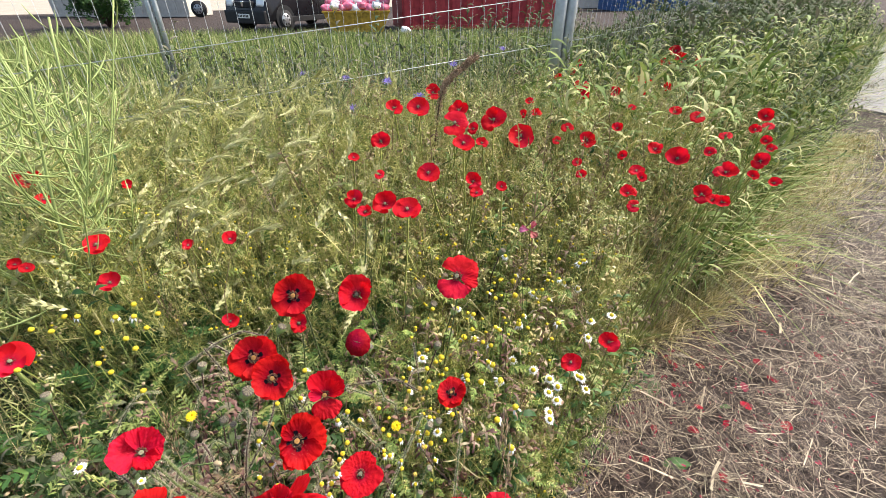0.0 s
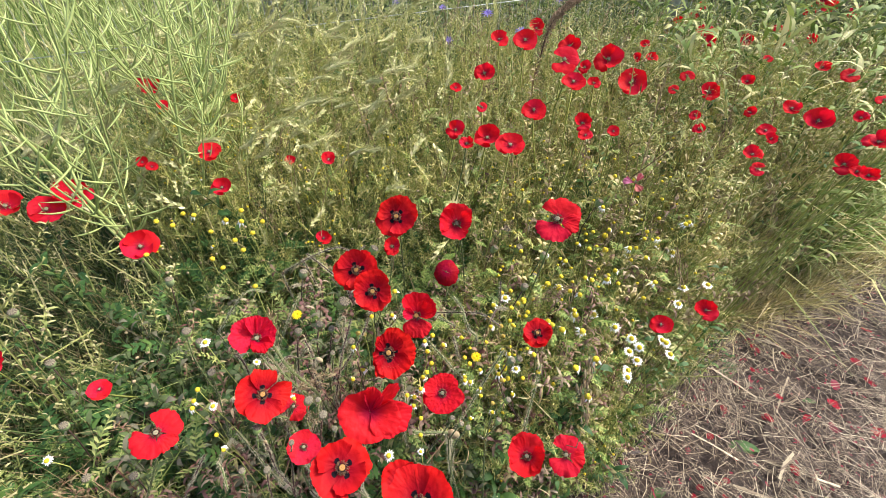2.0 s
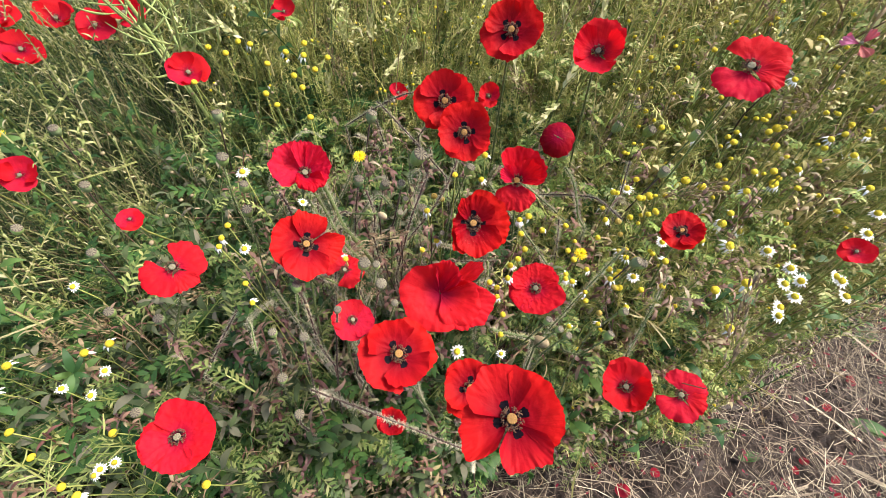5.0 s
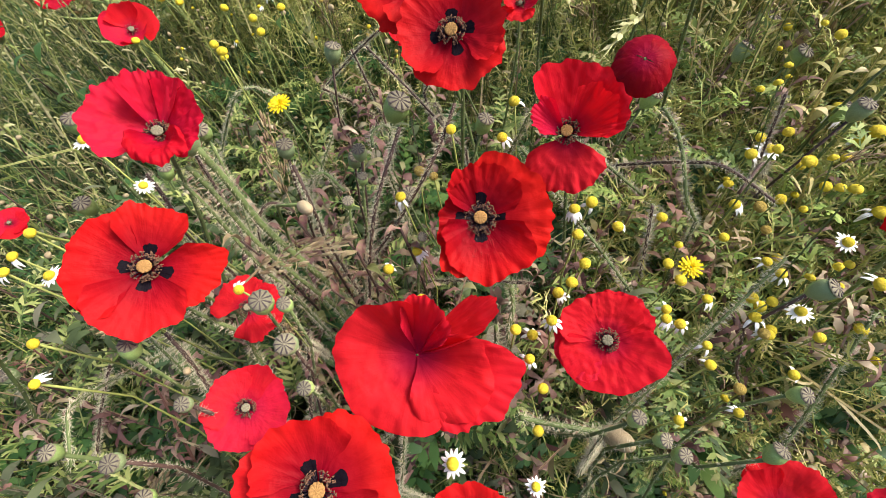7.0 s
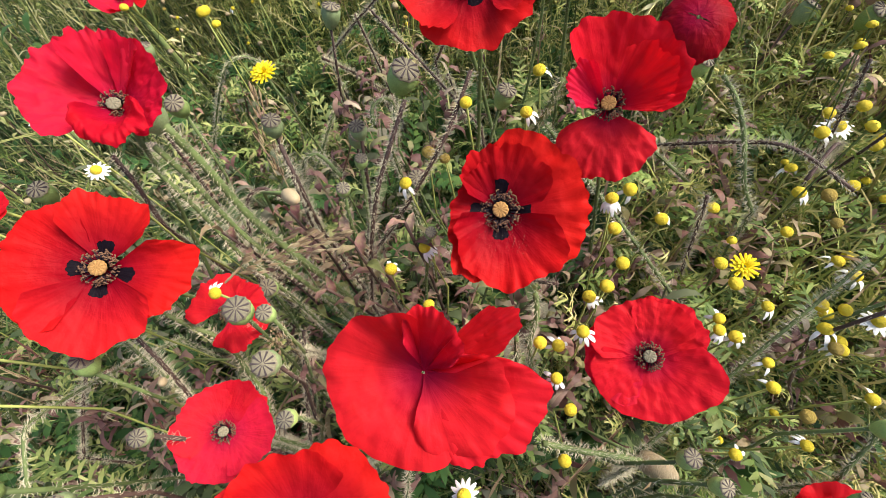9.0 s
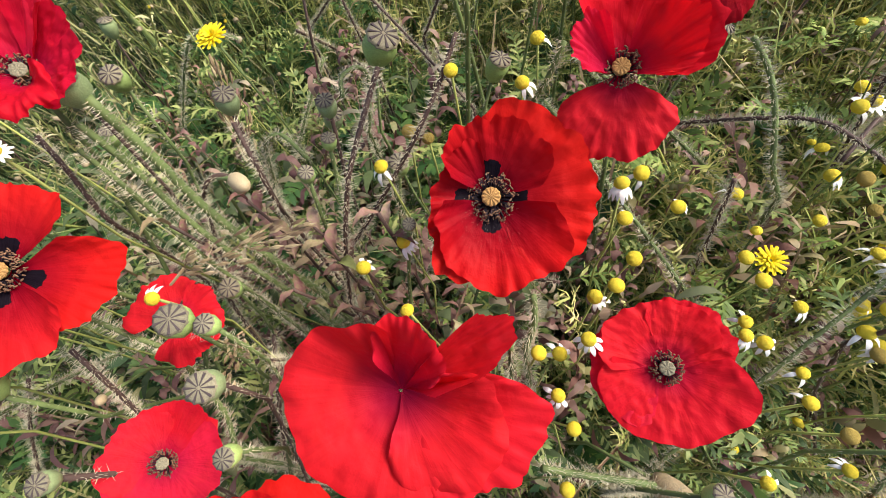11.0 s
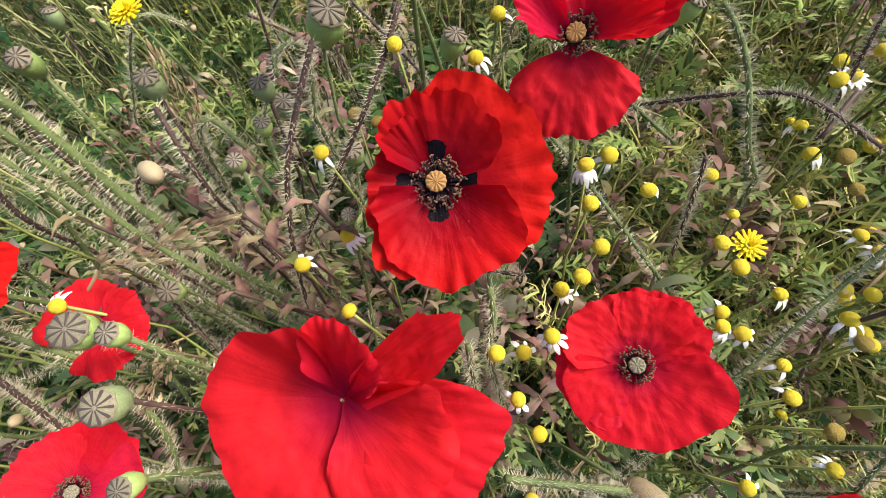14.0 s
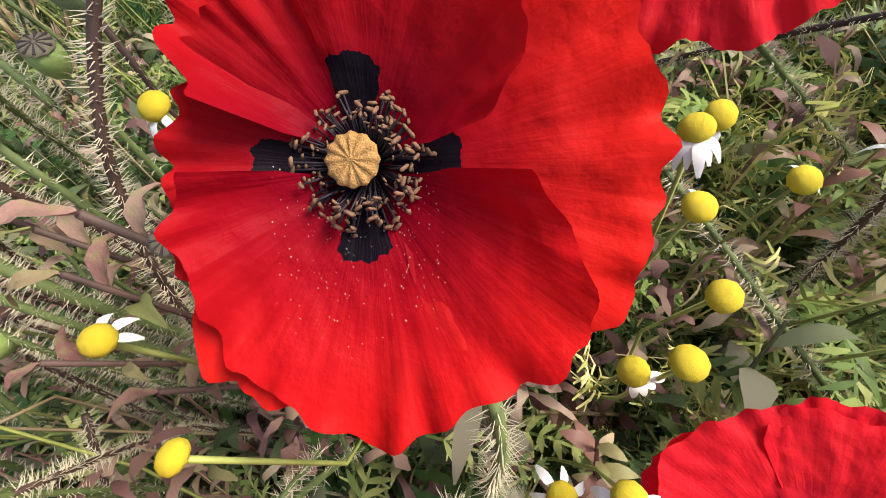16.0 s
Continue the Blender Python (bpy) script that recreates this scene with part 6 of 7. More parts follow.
# ---- grasses and herbs ----
def blades(n, pick, h_lo, h_hi, width, lean, curve, seed, inside=True, segs=4):
    """Ribbons that taper and bend over. pick(r, n) gives x, y; heights are shares of the canopy's."""
    r = np.random.default_rng(seed)
    x, y = pick(r, n)
    n = len(x)
    gz = np.full(n, 0.19) - 0.2 * np.clip(np.minimum((y - 2.2 - 0.6 * np.clip(x, 0, None)) / 3.0, (y - 2.2) / 3), 0, 1)
    top = canopy(x, y) - gz
    L = top * r.uniform(h_lo, h_hi, n)
    if inside:
        L *= rim(x, y)
    az = r.uniform(0, 2 * np.pi, n)
    ln = np.minimum(np.abs(r.normal(0, lean, n)), 1.8 * lean)
    cv = np.minimum(np.abs(r.normal(0, curve, n)), 1.5 * curve)
    w = width * r.uniform(0.5, 1.4, n)
    dx, dy = np.cos(az), np.sin(az)
    tw = az + r.uniform(0.6, 2.5, n)
    sx, sy = np.cos(tw), np.sin(tw)
    V = np.zeros((n, segs + 1, 2, 3), np.float32)
    for k in range(segs + 1):
        q = k / segs
        off = L * (ln * q + cv * q ** 2.5)
        zz = gz + L * (q - 0.35 * cv * q ** 3)
        ww = w * (1 - q ** 1.8) + 0.0003
        for s, sg in ((0, -1), (1, 1)):
            V[:, k, s, 0] = x + dx * off + sg * sx * ww / 2
            V[:, k, s, 1] = y + dy * off + sg * sy * ww / 2
            V[:, k, s, 2] = zz
    if inside:
        tip = V[:, segs].mean(1)
        V = V[tip[:, 0] < edge_np(tip[:, 1]) - 0.01]
        n = len(V)
    base = (np.arange(n) * (segs + 1) * 2)[:, None]
    Q = []
    for k in range(segs):
        Q.append(np.concatenate([base + 2 * k, base + 2 * k + 1, base + 2 * k + 3, base + 2 * k + 2], 1))
    return V.reshape(-1, 3), np.stack(Q, 1).reshape(-1, 4)


def edge_np(y):
    return y + 0.24 + 0.05 * np.sin(y * 7.0) + 0.03 * np.sin(y * 17.0)


def rim(x, y):
    """The meadow slopes down towards the trodden strip."""
    return np.clip((edge_np(y) - x) / 0.16, 0.22, 1.0) ** 0.7


def pick_box(x0, x1, y0, y1, margin=0.0, keep=None):
    def go(r, n):
        x, y = r.uniform(x0, x1, n), r.uniform(y0, y1, n)
        ok = x < edge_np(y) - margin + r.normal(0, 0.03, n)
        if keep is not None:
            ok &= keep(x, y, r)
        return x[ok], y[ok]
    return go


FLOWERS = [(t[0], t[1], t[2] - 0.02, t[3] * 0.62) for t in TIP.values() if math.hypot(t[0], t[1]) < 0.8]
FLOWERS += [(h[0], h[1], h[2] - 0.004, h[3] * 0.9) for h in HEADS]


def stuff(name, vq, material, label, cat, piece=0):
    """Joined small pieces; those that would grow through a near flower or over it are left out."""
    v, q = vq
    if piece:
        v = v.reshape(-1, piece, 3)
        keep = np.ones(len(v), bool)
        some = v[:, ::max(1, piece // 14)]
        for fx, fy, fz, fs in FLOWERS:
            up = some[..., 2] - fz
            hit = (np.hypot(some[..., 0] - fx, some[..., 1] - fy + 0.25 * up) < fs) & (up > 0)
            keep &= ~hit.any(1)
        per = len(q) // len(v)
        v = v[keep].reshape(-1, 3)
        q = (q.reshape(len(keep), per, 4) - (np.arange(len(keep)) * piece)[:, None, None])[keep]
        q = (q + (np.arange(len(q)) * piece)[:, None, None]).reshape(-1, 4)
    ob = new(name, quads_mesh(name, v, q, material))
    return tagged(ob, label, cat, kind="stuff")


def scatter(tv, tq, pos, rz, tilt, tilt_az, scale):
    """Many copies of a small template, turned about z and tipped over."""
    n, k = len(pos), len(tv)
    c, s = np.cos(rz), np.sin(rz)
    v = tv[None] * scale[:, None, None]
    x = v[..., 0] * c[:, None] - v[..., 1] * s[:, None]
    y = v[..., 0] * s[:, None] + v[..., 1] * c[:, None]
    z = v[..., 2]
    ca, sa = np.cos(tilt_az)[:, None], np.sin(tilt_az)[:, None]
    u, w = x * ca + y * sa, -x * sa + y * ca
    ct, st = np.cos(tilt)[:, None], np.sin(tilt)[:, None]
    u, z = u * ct + z * st, -u * st + z * ct
    x, y = u * ca - w * sa, u * sa + w * ca
    out = np.stack([x, y, z], -1) + pos[:, None]
    q = tq[None] + (np.arange(n) * k)[:, None, None]
    return out.reshape(-1, 3), q.reshape(-1, 4)


def ribbon(p0, p1, w0, wm, w1, bow, up=(0, 0, 1), segs=4):
    """A lance-shaped leaf that bows, arches at its tip and is creased along the middle."""
    p0, p1 = np.asarray(p0, float), np.asarray(p1, float)
    d = p1 - p0
    s = np.cross(d, up)
    s /= np.linalg.norm(s) + 1e-9
    v, q = [], []
    for k in range(segs + 1):
        t = k / segs
        w = w0 + (w1 - w0) * t + (wm - (w0 + w1) / 2) * math.sin(math.pi * t ** 0.8)
        m = p0 + d * t + np.asarray(up) * bow * (4 * t * (1 - t) - 1.6 * t ** 3)
        v += [m - s * w, m + s * w]
    for k in range(segs):
        q.append((2 * k, 2 * k + 1, 2 * k + 3, 2 * k + 2))
    return v, q


def merge(parts):
    V, Q, b = [], [], 0
    for v, q in parts:
        V.append(np.asarray(v))
        Q.append(np.asarray(q) + b)
        b += len(v)
    return np.concatenate(V), np.concatenate(Q)


def feather_template(seed, n=9, length=0.05):
    """A finely cut leaf: a midrib with thread-like lobes."""
    r = np.random.default_rng(seed)
    P = [ribbon((0, 0, 0), (length * 0.3, 0, length), 0.0006, 0.0006, 0.0003, 0.004)]
    for k in range(n):
        q = 0.15 + 0.85 * (k + r.uniform(-0.3, 0.3)) / n
        c = np.array([length * 0.3 * q, 0, length * q])
        for sg in (-1, 1):
            d = np.array([r.uniform(-0.6, 0.8), sg * r.uniform(0.3, 1.0), r.uniform(0.1, 1.0)])
            e = c + d / np.linalg.norm(d) * length * r.uniform(0.12, 0.28) * (1.2 - q * 0.6)
            P.append(ribbon(c, e, 0.0004, 0.0006, 0.0003, 0.001, (1, 0, 0.2), 2))
            g = c + (e - c) * 0.5
            P.append(ribbon(g, g + (e - c) * 0.4 + r.normal(0, length * 0.03, 3), 0.0004, 0.0005, 0.0003, 0.0, (1, 0, 0.2), 1))
    return merge(P)


def spray_template(seed, n=10, length=0.12, leaf=0.02, wide=0.004):
    """An upright shoot with lance-shaped leaves."""
    r = np.random.default_rng(seed)
    P = [ribbon((0, 0, 0), (0.01, 0.0, length), 0.0011, 0.0009, 0.0006, 0.0, (1, 0, 0)), ribbon((0, 0, 0), (0.01, 0.0, length), 0.0011, 0.0009, 0.0006, 0.0, (0, 1, 0))]
    for k in range(n):
        q = 0.1 + 0.9 * k / n
        a = k * 2.4 + r.uniform(-0.4, 0.4)
        c = np.array([0.01 * q, 0, length * q])
        ln = leaf * r.uniform(0.6, 1.3)
        e = c + np.array([math.cos(a) * ln, math.sin(a) * ln, ln * r.uniform(0.0, 0.9)])
        P.append(ribbon(c, e, 0.0006, wide * r.uniform(0.6, 1.2), 0.0003, ln * 0.15))
    return merge(P)


def lobed_template(seed, n=7, length=0.05, lobe=0.013, wide=0.0016, droop=0.35):
    """A deeply cut leaf: a midrib that arches over, with toothed lobes on both sides."""
    r = np.random.default_rng(seed)

    def rib(q):
        return np.array([length * (0.75 * q + 0.15 * q * q), 0.0, length * (0.75 * q - droop * q ** 2.4)])
    P = []
    for k in range(4):
        P.append(ribbon(rib(k / 4), rib((k + 1) / 4), 0.0009 - 0.0001 * k, 0.0009, 0.0006, 0.0, (0, 0, 1), 1))
    for k in range(n):
        q = 0.2 + 0.8 * k / n
        c = rib(q)
        for sg in (-1, 1):
            d = np.array([0.55 + r.uniform(-0.15, 0.25), sg * 0.8, r.uniform(-0.1, 0.45)])
            ln = lobe * (1.15 - 0.65 * q) * r.uniform(0.7, 1.25)
            e = c + d * ln
            P.append(ribbon(c, e, wide * 0.5, wide, 0.0003, ln * 0.08, (0, 0, 1), 2))
            g = c + d * ln * 0.45
            for tw in (-0.6, 0.6):
                t = np.array([d[0] * math.cos(tw) - d[1] * math.sin(tw), d[0] * math.sin(tw) + d[1] * math.cos(tw), d[2]])
                P.append(ribbon(g, g + t * ln * 0.5, wide * 0.4, wide * 0.7, 0.0003, 0.0, (0, 0, 1), 1))
    return merge(P)


def curl_template(seed, n=6, length=0.05, leaf=0.022, wide=0.0022):
    """A dying shoot: limp leaves that hang and curl under."""
    r = np.random.default_rng(seed)
    P = [ribbon((0, 0, 0), (0.004, 0.002, length), 0.0009, 0.0008, 0.0005, 0.0, (1, 0, 0), 2)]
    for k in range(n):
        q = 0.35 + 0.65 * k / n
        a = k * 2.4 + r.uniform(-0.5, 0.5)
        ln, roll = leaf * r.uniform(0.6, 1.3), r.uniform(1.2, 3.2)
        p, el, w = np.array([0.004 * q, 0.002 * q, length * q]), r.uniform(0.3, 1.1), wide * r.uniform(0.6, 1.2)
        v, quads = [], []
        side = np.array([-math.sin(a), math.cos(a), r.uniform(-0.4, 0.4)])
        for i in range(6):
            t = i / 5
            ww = w * math.sin(math.pi * (0.12 + 0.82 * t)) * (1 + 0.3 * r.normal())
            v += [p - side * ww, p + side * ww]
            e = el - roll * t
            p = p + np.array([math.cos(a) * math.cos(e), math.sin(a) * math.cos(e), math.sin(e)]) * ln / 5
            if i < 5:
                quads.append((2 * i, 2 * i + 1, 2 * i + 3, 2 * i + 2))
        P.append((v, quads))
    return merge(P)


# tall grass, denser and finer where the camera comes near
stuff("meadow_grass", blades(8500, pick_box(-0.75, 0.75, -0.65, 0.75, 0.0, lambda x, y, r: ((x > 0.05) | (y > 0.42)) & (np.hypot(x, y) > 0.42) | (r.uniform(0, 1, len(x)) < 0.07)), 0.3, 0.74, 0.0024, 0.22, 0.35, 21), M_GRASS, "fine mixed green and straw-coloured meadow grass", "grass", 10)
stuff("tall_grass", blades(13000, pick_box(-2.4, 2.4, 0.45, 2.6), 0.45, 0.98, 0.0048, 0.2, 0.45, 22), M_GRASS, "tall mixed grass running up to the fence", "grass", 10)
stuff("pale_grass", blades(4800, pick_box(-0.8, 0.35, 0.25, 1.9, 0.0, lambda x, y, r: (y > 0.5) | (r.uniform(0, 1, len(x)) < 0.3)), 0.45, 0.95, 0.0045, 0.22, 0.5, 26), M_LUSH, "pale ripening grass bending over in the meadow", "grass", 10)
stuff("ripe_grass", blades(9000, pick_box(0.1, 1.9, 0.1, 1.9, 0.04, lambda x, y, r: (np.hypot(x, y) > 0.4) | (r.uniform(0, 1, len(x)) < 0.25)), 0.45, 0.98, 0.0028, 0.2, 0.25, 27), M_RIPE, "thin straw-coloured grass under the far poppies", "grass", 10)
stuff("lush_grass", blades(46000, pick_box(0.4, 6.0, 0.9, 6.6, 0.2, lambda x, y, r: x > y - 1.4), 0.5, 1.05, 0.008, 0.3, 0.8, 23, False), M_LUSH, "lush green grass leaning over the edge of the path", "grass")
stuff("edge_grass", blades(5000, pick_box(0.2, 4.5, 0.0, 4.5, -0.03, lambda x, y, r: (x > y - 0.1) & ((y > 0.6) | (r.uniform(0, 1, len(x)) < 0.3))), 0.05, 0.14, 0.0020, 0.5, 0.4, 28, False), M_RIPE, "short dry grass sprawling over the edge of the meadow", "grass")
stuff("far_grass", blades(40000, pick_box(-11, 7, 2.4, 13.5), 0.5, 1.05, 0.014, 0.15, 0.3, 24, False), M_LUSH, "bright green rough grass behind the fence", "grass")
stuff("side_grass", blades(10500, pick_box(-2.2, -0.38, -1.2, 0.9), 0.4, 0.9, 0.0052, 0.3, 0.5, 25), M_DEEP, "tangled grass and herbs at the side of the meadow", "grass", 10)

def layer(n, pick, lo, hi, seed, under=0.0):
    """Places inside the canopy between two shares of its height."""
    r = np.random.default_rng(seed)
    x, y = pick(r, n)
    z = 0.2 + (canopy(x, y) - 0.2 - under) * r.uniform(lo, hi, len(x)) * rim(x, y)
    return np.stack([x, y, z], 1), r


def spread(name, template, n, pick, lo, hi, seed, smin, smax, tilt, material, label, cat):
    pos, r = layer(n, pick, lo, hi, seed)
    k = len(pos)
    vq = scatter(template[0], template[1], pos, r.uniform(0, 6.28, k), np.abs(r.normal(0, tilt, k)), r.uniform(0, 6.28, k), r.uniform(smin, smax, k))
    return stuff(name, vq, material, label, cat, len(template[0]))


NEAR = pick_box(-0.55, 0.6, -0.5, 0.55)
MID = pick_box(-1.3, 1.3, -0.7, 1.6)
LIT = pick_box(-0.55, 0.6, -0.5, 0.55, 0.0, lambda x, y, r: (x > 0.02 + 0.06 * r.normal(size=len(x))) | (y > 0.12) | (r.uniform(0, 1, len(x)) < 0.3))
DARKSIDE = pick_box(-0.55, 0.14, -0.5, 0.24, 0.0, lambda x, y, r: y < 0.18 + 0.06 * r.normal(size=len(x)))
OUTER = pick_box(-1.3, 1.3, -0.7, 1.6, 0.0, lambda x, y, r: np.hypot(x, y) > 0.5)
spread("mayweed_foliage", feather_template(3), 4600, LIT, 0.2, 0.66, 31, 0.6, 1.3, 0.7, M_FEATHER, "finely cut feathery green mayweed leaves", "foliage")
# dusky green of their own, plus the left side's shade put into the colour
spread("meadow_herbs", spray_template(4), 1150, DARKSIDE, 0.1, 0.62, 32, 0.7, 1.3, 0.5, M_WEED, "dusky green leafy shoots low in the meadow, toned for shade", "foliage")
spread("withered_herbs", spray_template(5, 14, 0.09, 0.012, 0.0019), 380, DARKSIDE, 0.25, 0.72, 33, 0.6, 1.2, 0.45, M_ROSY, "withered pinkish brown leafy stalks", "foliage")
spread("mixed_foliage", feather_template(6, 7, 0.07), 3000, pick_box(-1.3, 1.3, -0.7, 1.6, 0.0, lambda x, y, r: (x > 0.05) | (np.hypot(x, y) > 0.32)), 0.3, 0.8, 34, 0.8, 1.5, 0.6, M_FEATHER, "feathery green foliage between the flowers", "foliage")
spread("leafy_shoots", spray_template(7, 12, 0.15, 0.026, 0.0042), 800, OUTER, 0.2, 0.72, 35, 0.7, 1.4, 0.5, M_BROAD, "green leafy shoots between the grass stems", "foliage")
stuff("dry_stalks", blades(3000, pick_box(-0.3, 1.3, -0.6, 1.3, 0.0, lambda x, y, r: np.hypot(x, y) > 0.32), 0.5, 0.95, 0.0018, 0.22, 0.25, 36), M_DRY, "thin dry brown stalks leaning through the grass", "stalks", 10)
spread("far_foliage", spray_template(8, 16, 0.30, 0.04, 0.007), 4200, pick_box(-1.2, 4.5, 1.5, 5.0, 0.0, lambda x, y, r: y < 2.4 + 1.0 * np.clip(x, 0, None)), 0.3, 0.95, 37, 0.7, 1.3, 0.5, M_WEED, "dusky green weeds along the foot of the fence", "foliage")


spread("pale_sprigs", spray_template(11, 14, 0.09, 0.009, 0.0014), 4800, OUTER, 0.45, 0.97, 51, 0.7, 1.5, 0.6, M_PALEGRASS, "pale yellow-green sprigs among the grass", "foliage")
spread("dry_sprigs", spray_template(12, 9, 0.10, 0.012, 0.0018), 2200, pick_box(-0.2, 1.3, -0.7, 1.6, 0.0, lambda x, y, r: np.hypot(x, y) > 0.5), 0.4, 0.95, 52, 0.7, 1.4, 0.7, M_DRY, "dry brown sprigs among the grass", "foliage")
spread("leaf_tips", spray_template(13, 7, 0.05, 0.016, 0.0016), 3800, pick_box(0.1, 2.4, 0.6, 2.4, 0.05), 0.6, 1.0, 53, 0.7, 1.5, 0.8, M_GRASS, "small green leaves near the top of the meadow", "foliage")


spread("bright_mayweed", feather_template(17, 8, 0.05), 2800, pick_box(0.04, 0.7, -0.12, 0.6, 0.04), 0.35, 0.74, 57, 0.7, 1.4, 0.8, M_SUNLIT, "yellow-green feathery mayweed foliage in the light", "foliage")
spread("bright_sprigs", feather_template(18, 7, 0.06), 2000, pick_box(0.04, 0.8, -0.12, 0.9, 0.04), 0.4, 0.8, 58, 0.7, 1.4, 0.7, M_SUNLIT, "yellow-green sprigs of flowering mayweed in a sunlit tone", "foliage")
spread("fine_sprigs", feather_template(14, 9, 0.045), 2400, LIT, 0.3, 0.74, 54, 0.7, 1.3, 0.6, M_GRASS, "fine pale sprigs between the poppies", "foliage")
spread("cut_leaves", feather_template(15, 6, 0.035), 2600, LIT, 0.3, 0.7, 55, 0.7, 1.4, 0.9, M_LUSH, "small lobed green leaves near the flowers", "foliage")


spread("lush_leaves", spray_template(16, 9, 0.14, 0.07, 0.005), 5200, pick_box(0.5, 5.0, 0.8, 5.2, 0.0, lambda x, y, r: x > y - 1.1), 0.45, 1.0, 56, 0.7, 1.4, 0.7, M_LUSH, "long light green grass leaves arching by the path", "grass")


# dry grass that spills from the meadow over the trodden strip
def pick_fringe(r, n):
    y = r.uniform(0.7, 3.0, n)
    far = np.clip((y - 0.5) / 1.2, 0.1, 1)
    return edge_np(y) - 0.06 + np.abs(r.normal(0, 0.26, n)) * far, y


def pick_bank(r, n):
    y = r.uniform(1.0, 2.8, n)
    return edge_np(y) - r.uniform(0.0, 0.6, n), y


stuff("verge_fringe", blades(9000, pick_fringe, 0.03, 0.2, 0.0040, 0.5, 0.7, 91, False), M_RIPE, "pale dry grass spilling over the trodden strip", "grass")
stuff("verge_green", blades(2200, pick_bank, 0.25, 0.6, 0.011, 0.25, 0.7, 92, False), M_LUSH, "green grass tufts bending over the verge", "grass")
stuff("fence_weeds", blades(4200, pick_box(-0.7, 1.5, 1.25, 2.5, 0.3), 0.6, 1.02, 0.0045, 0.18, 0.35, 93), M_WEED, "dusky thin weeds crowding the foot of the fence", "grass", 10)
spread("bank_weeds", spray_template(42, 16, 0.34, 0.06, 0.010), 1600, pick_box(1.6, 6.0, 2.2, 6.5, 0.5, lambda x, y, r: x > y - 1.9), 0.5, 1.1, 94, 0.7, 1.4, 0.4, M_WEED, "tall dark green weeds along the fence", "foliage")

TOPS = pick_box(-0.9, 1.0, 0.36, 1.3, 0.06)
spread("meadow_tops", feather_template(43, 8, 0.06), 5000, TOPS, 0.55, 0.95, 95, 0.8, 1.7, 0.7, M_SUNLIT, "yellow-green leaf tips over the meadow in a sunlit tone", "foliage")
spread("meadow_leaves", lobed_template(44, 6, 0.05, 0.014, 0.002), 1500, TOPS, 0.5, 0.9, 96, 0.7, 1.5, 0.6, M_LUSH, "small green lobed leaves over the meadow", "foliage")

stuff("side_stalks", blades(1200, pick_box(-0.9, -0.3, -0.6, 0.3), 0.5, 0.9, 0.0022, 0.35, 0.3, 97), M_DRY, "dry tan stalks leaning out at the side of the meadow", "stalks", 10)

# what fills the gaps between the near flowers
CLOSE = pick_box(-0.34, 0.36, -0.3, 0.3, 0.0, lambda x, y, r: (x > -0.02) | (r.uniform(0, 1, len(x)) < 0.55))
CLOSE_GREEN = pick_box(-0.02, 0.36, -0.2, 0.34, 0.03)
UPPER_RIGHT = pick_box(0.05, 0.6, 0.12, 0.6, 0.04)
spread("cut_green_leaves", lobed_template(31), 1000, CLOSE, 0.3, 0.72, 81, 0.7, 1.5, 0.5, M_CUTLEAF, "deeply cut fresh green leaves between the poppies", "foliage")
spread("fresh_cut_leaves", lobed_template(32, 6, 0.04, 0.012, 0.0013), 800, CLOSE_GREEN, 0.35, 0.74, 82, 0.6, 1.2, 0.5, M_CUTLEAF, "light green toothed leaves under the mayweed", "foliage")
spread("limp_leaves", curl_template(33), 420, CLOSE, 0.4, 0.8, 83, 0.6, 1.2, 0.5, M_LIMP, "limp pinkish tan leaves curling under", "foliage")
spread("rosy_shoots", curl_template(34, 9, 0.06, 0.016, 0.0026), 230, pick_box(-0.3, 0.08, -0.25, 0.2), 0.45, 0.82, 84, 0.6, 1.1, 0.4, M_LIMP, "rosy dying shoots with curled leaves", "foliage")
spread("straw_curls", curl_template(35, 4, 0.05, 0.035, 0.0009), 380, CLOSE, 0.35, 0.8, 85, 0.6, 1.2, 0.8, M_DRY, "thin dry curled stems and leaf scraps", "foliage")

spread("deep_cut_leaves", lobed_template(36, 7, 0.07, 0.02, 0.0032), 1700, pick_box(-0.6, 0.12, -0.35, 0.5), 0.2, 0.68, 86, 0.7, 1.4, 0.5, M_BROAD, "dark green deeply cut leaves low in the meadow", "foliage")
spread("sprawling_leaves", lobed_template(37, 8, 0.06, 0.012, 0.0014), 350, pick_box(-0.4, 0.1, -0.3, 0.3), 0.4, 0.8, 87, 0.7, 1.4, 0.5, M_FEATHER, "fine cut green leaves under the bristly stalks", "foliage")

spread("tan_leaves", curl_template(38, 6, 0.05, 0.024, 0.0024), 480, CLOSE_GREEN, 0.35, 0.74, 88, 0.6, 1.2, 0.6, M_TAN, "pale tan dead leaves curling among the mayweed", "foliage")
spread("green_tips", lobed_template(39, 6, 0.04, 0.011, 0.0012), 520, CLOSE_GREEN, 0.5, 0.78, 89, 0.6, 1.1, 0.5, M_FRESH, "light yellow-green leaf tips of the mayweed", "foliage")

spread("sunny_leaves", lobed_template(46, 6, 0.045, 0.012, 0.0015), 1100, UPPER_RIGHT, 0.45, 0.8, 98, 0.7, 1.3, 0.5, M_FRESH, "light yellow-green cut leaves behind the flowers", "foliage")
spread("sunny_curls", curl_template(47, 6, 0.05, 0.024, 0.0022), 200, UPPER_RIGHT, 0.45, 0.8, 99, 0.6, 1.2, 0.6, M_TAN, "pale dead leaves among the light foliage", "foliage")

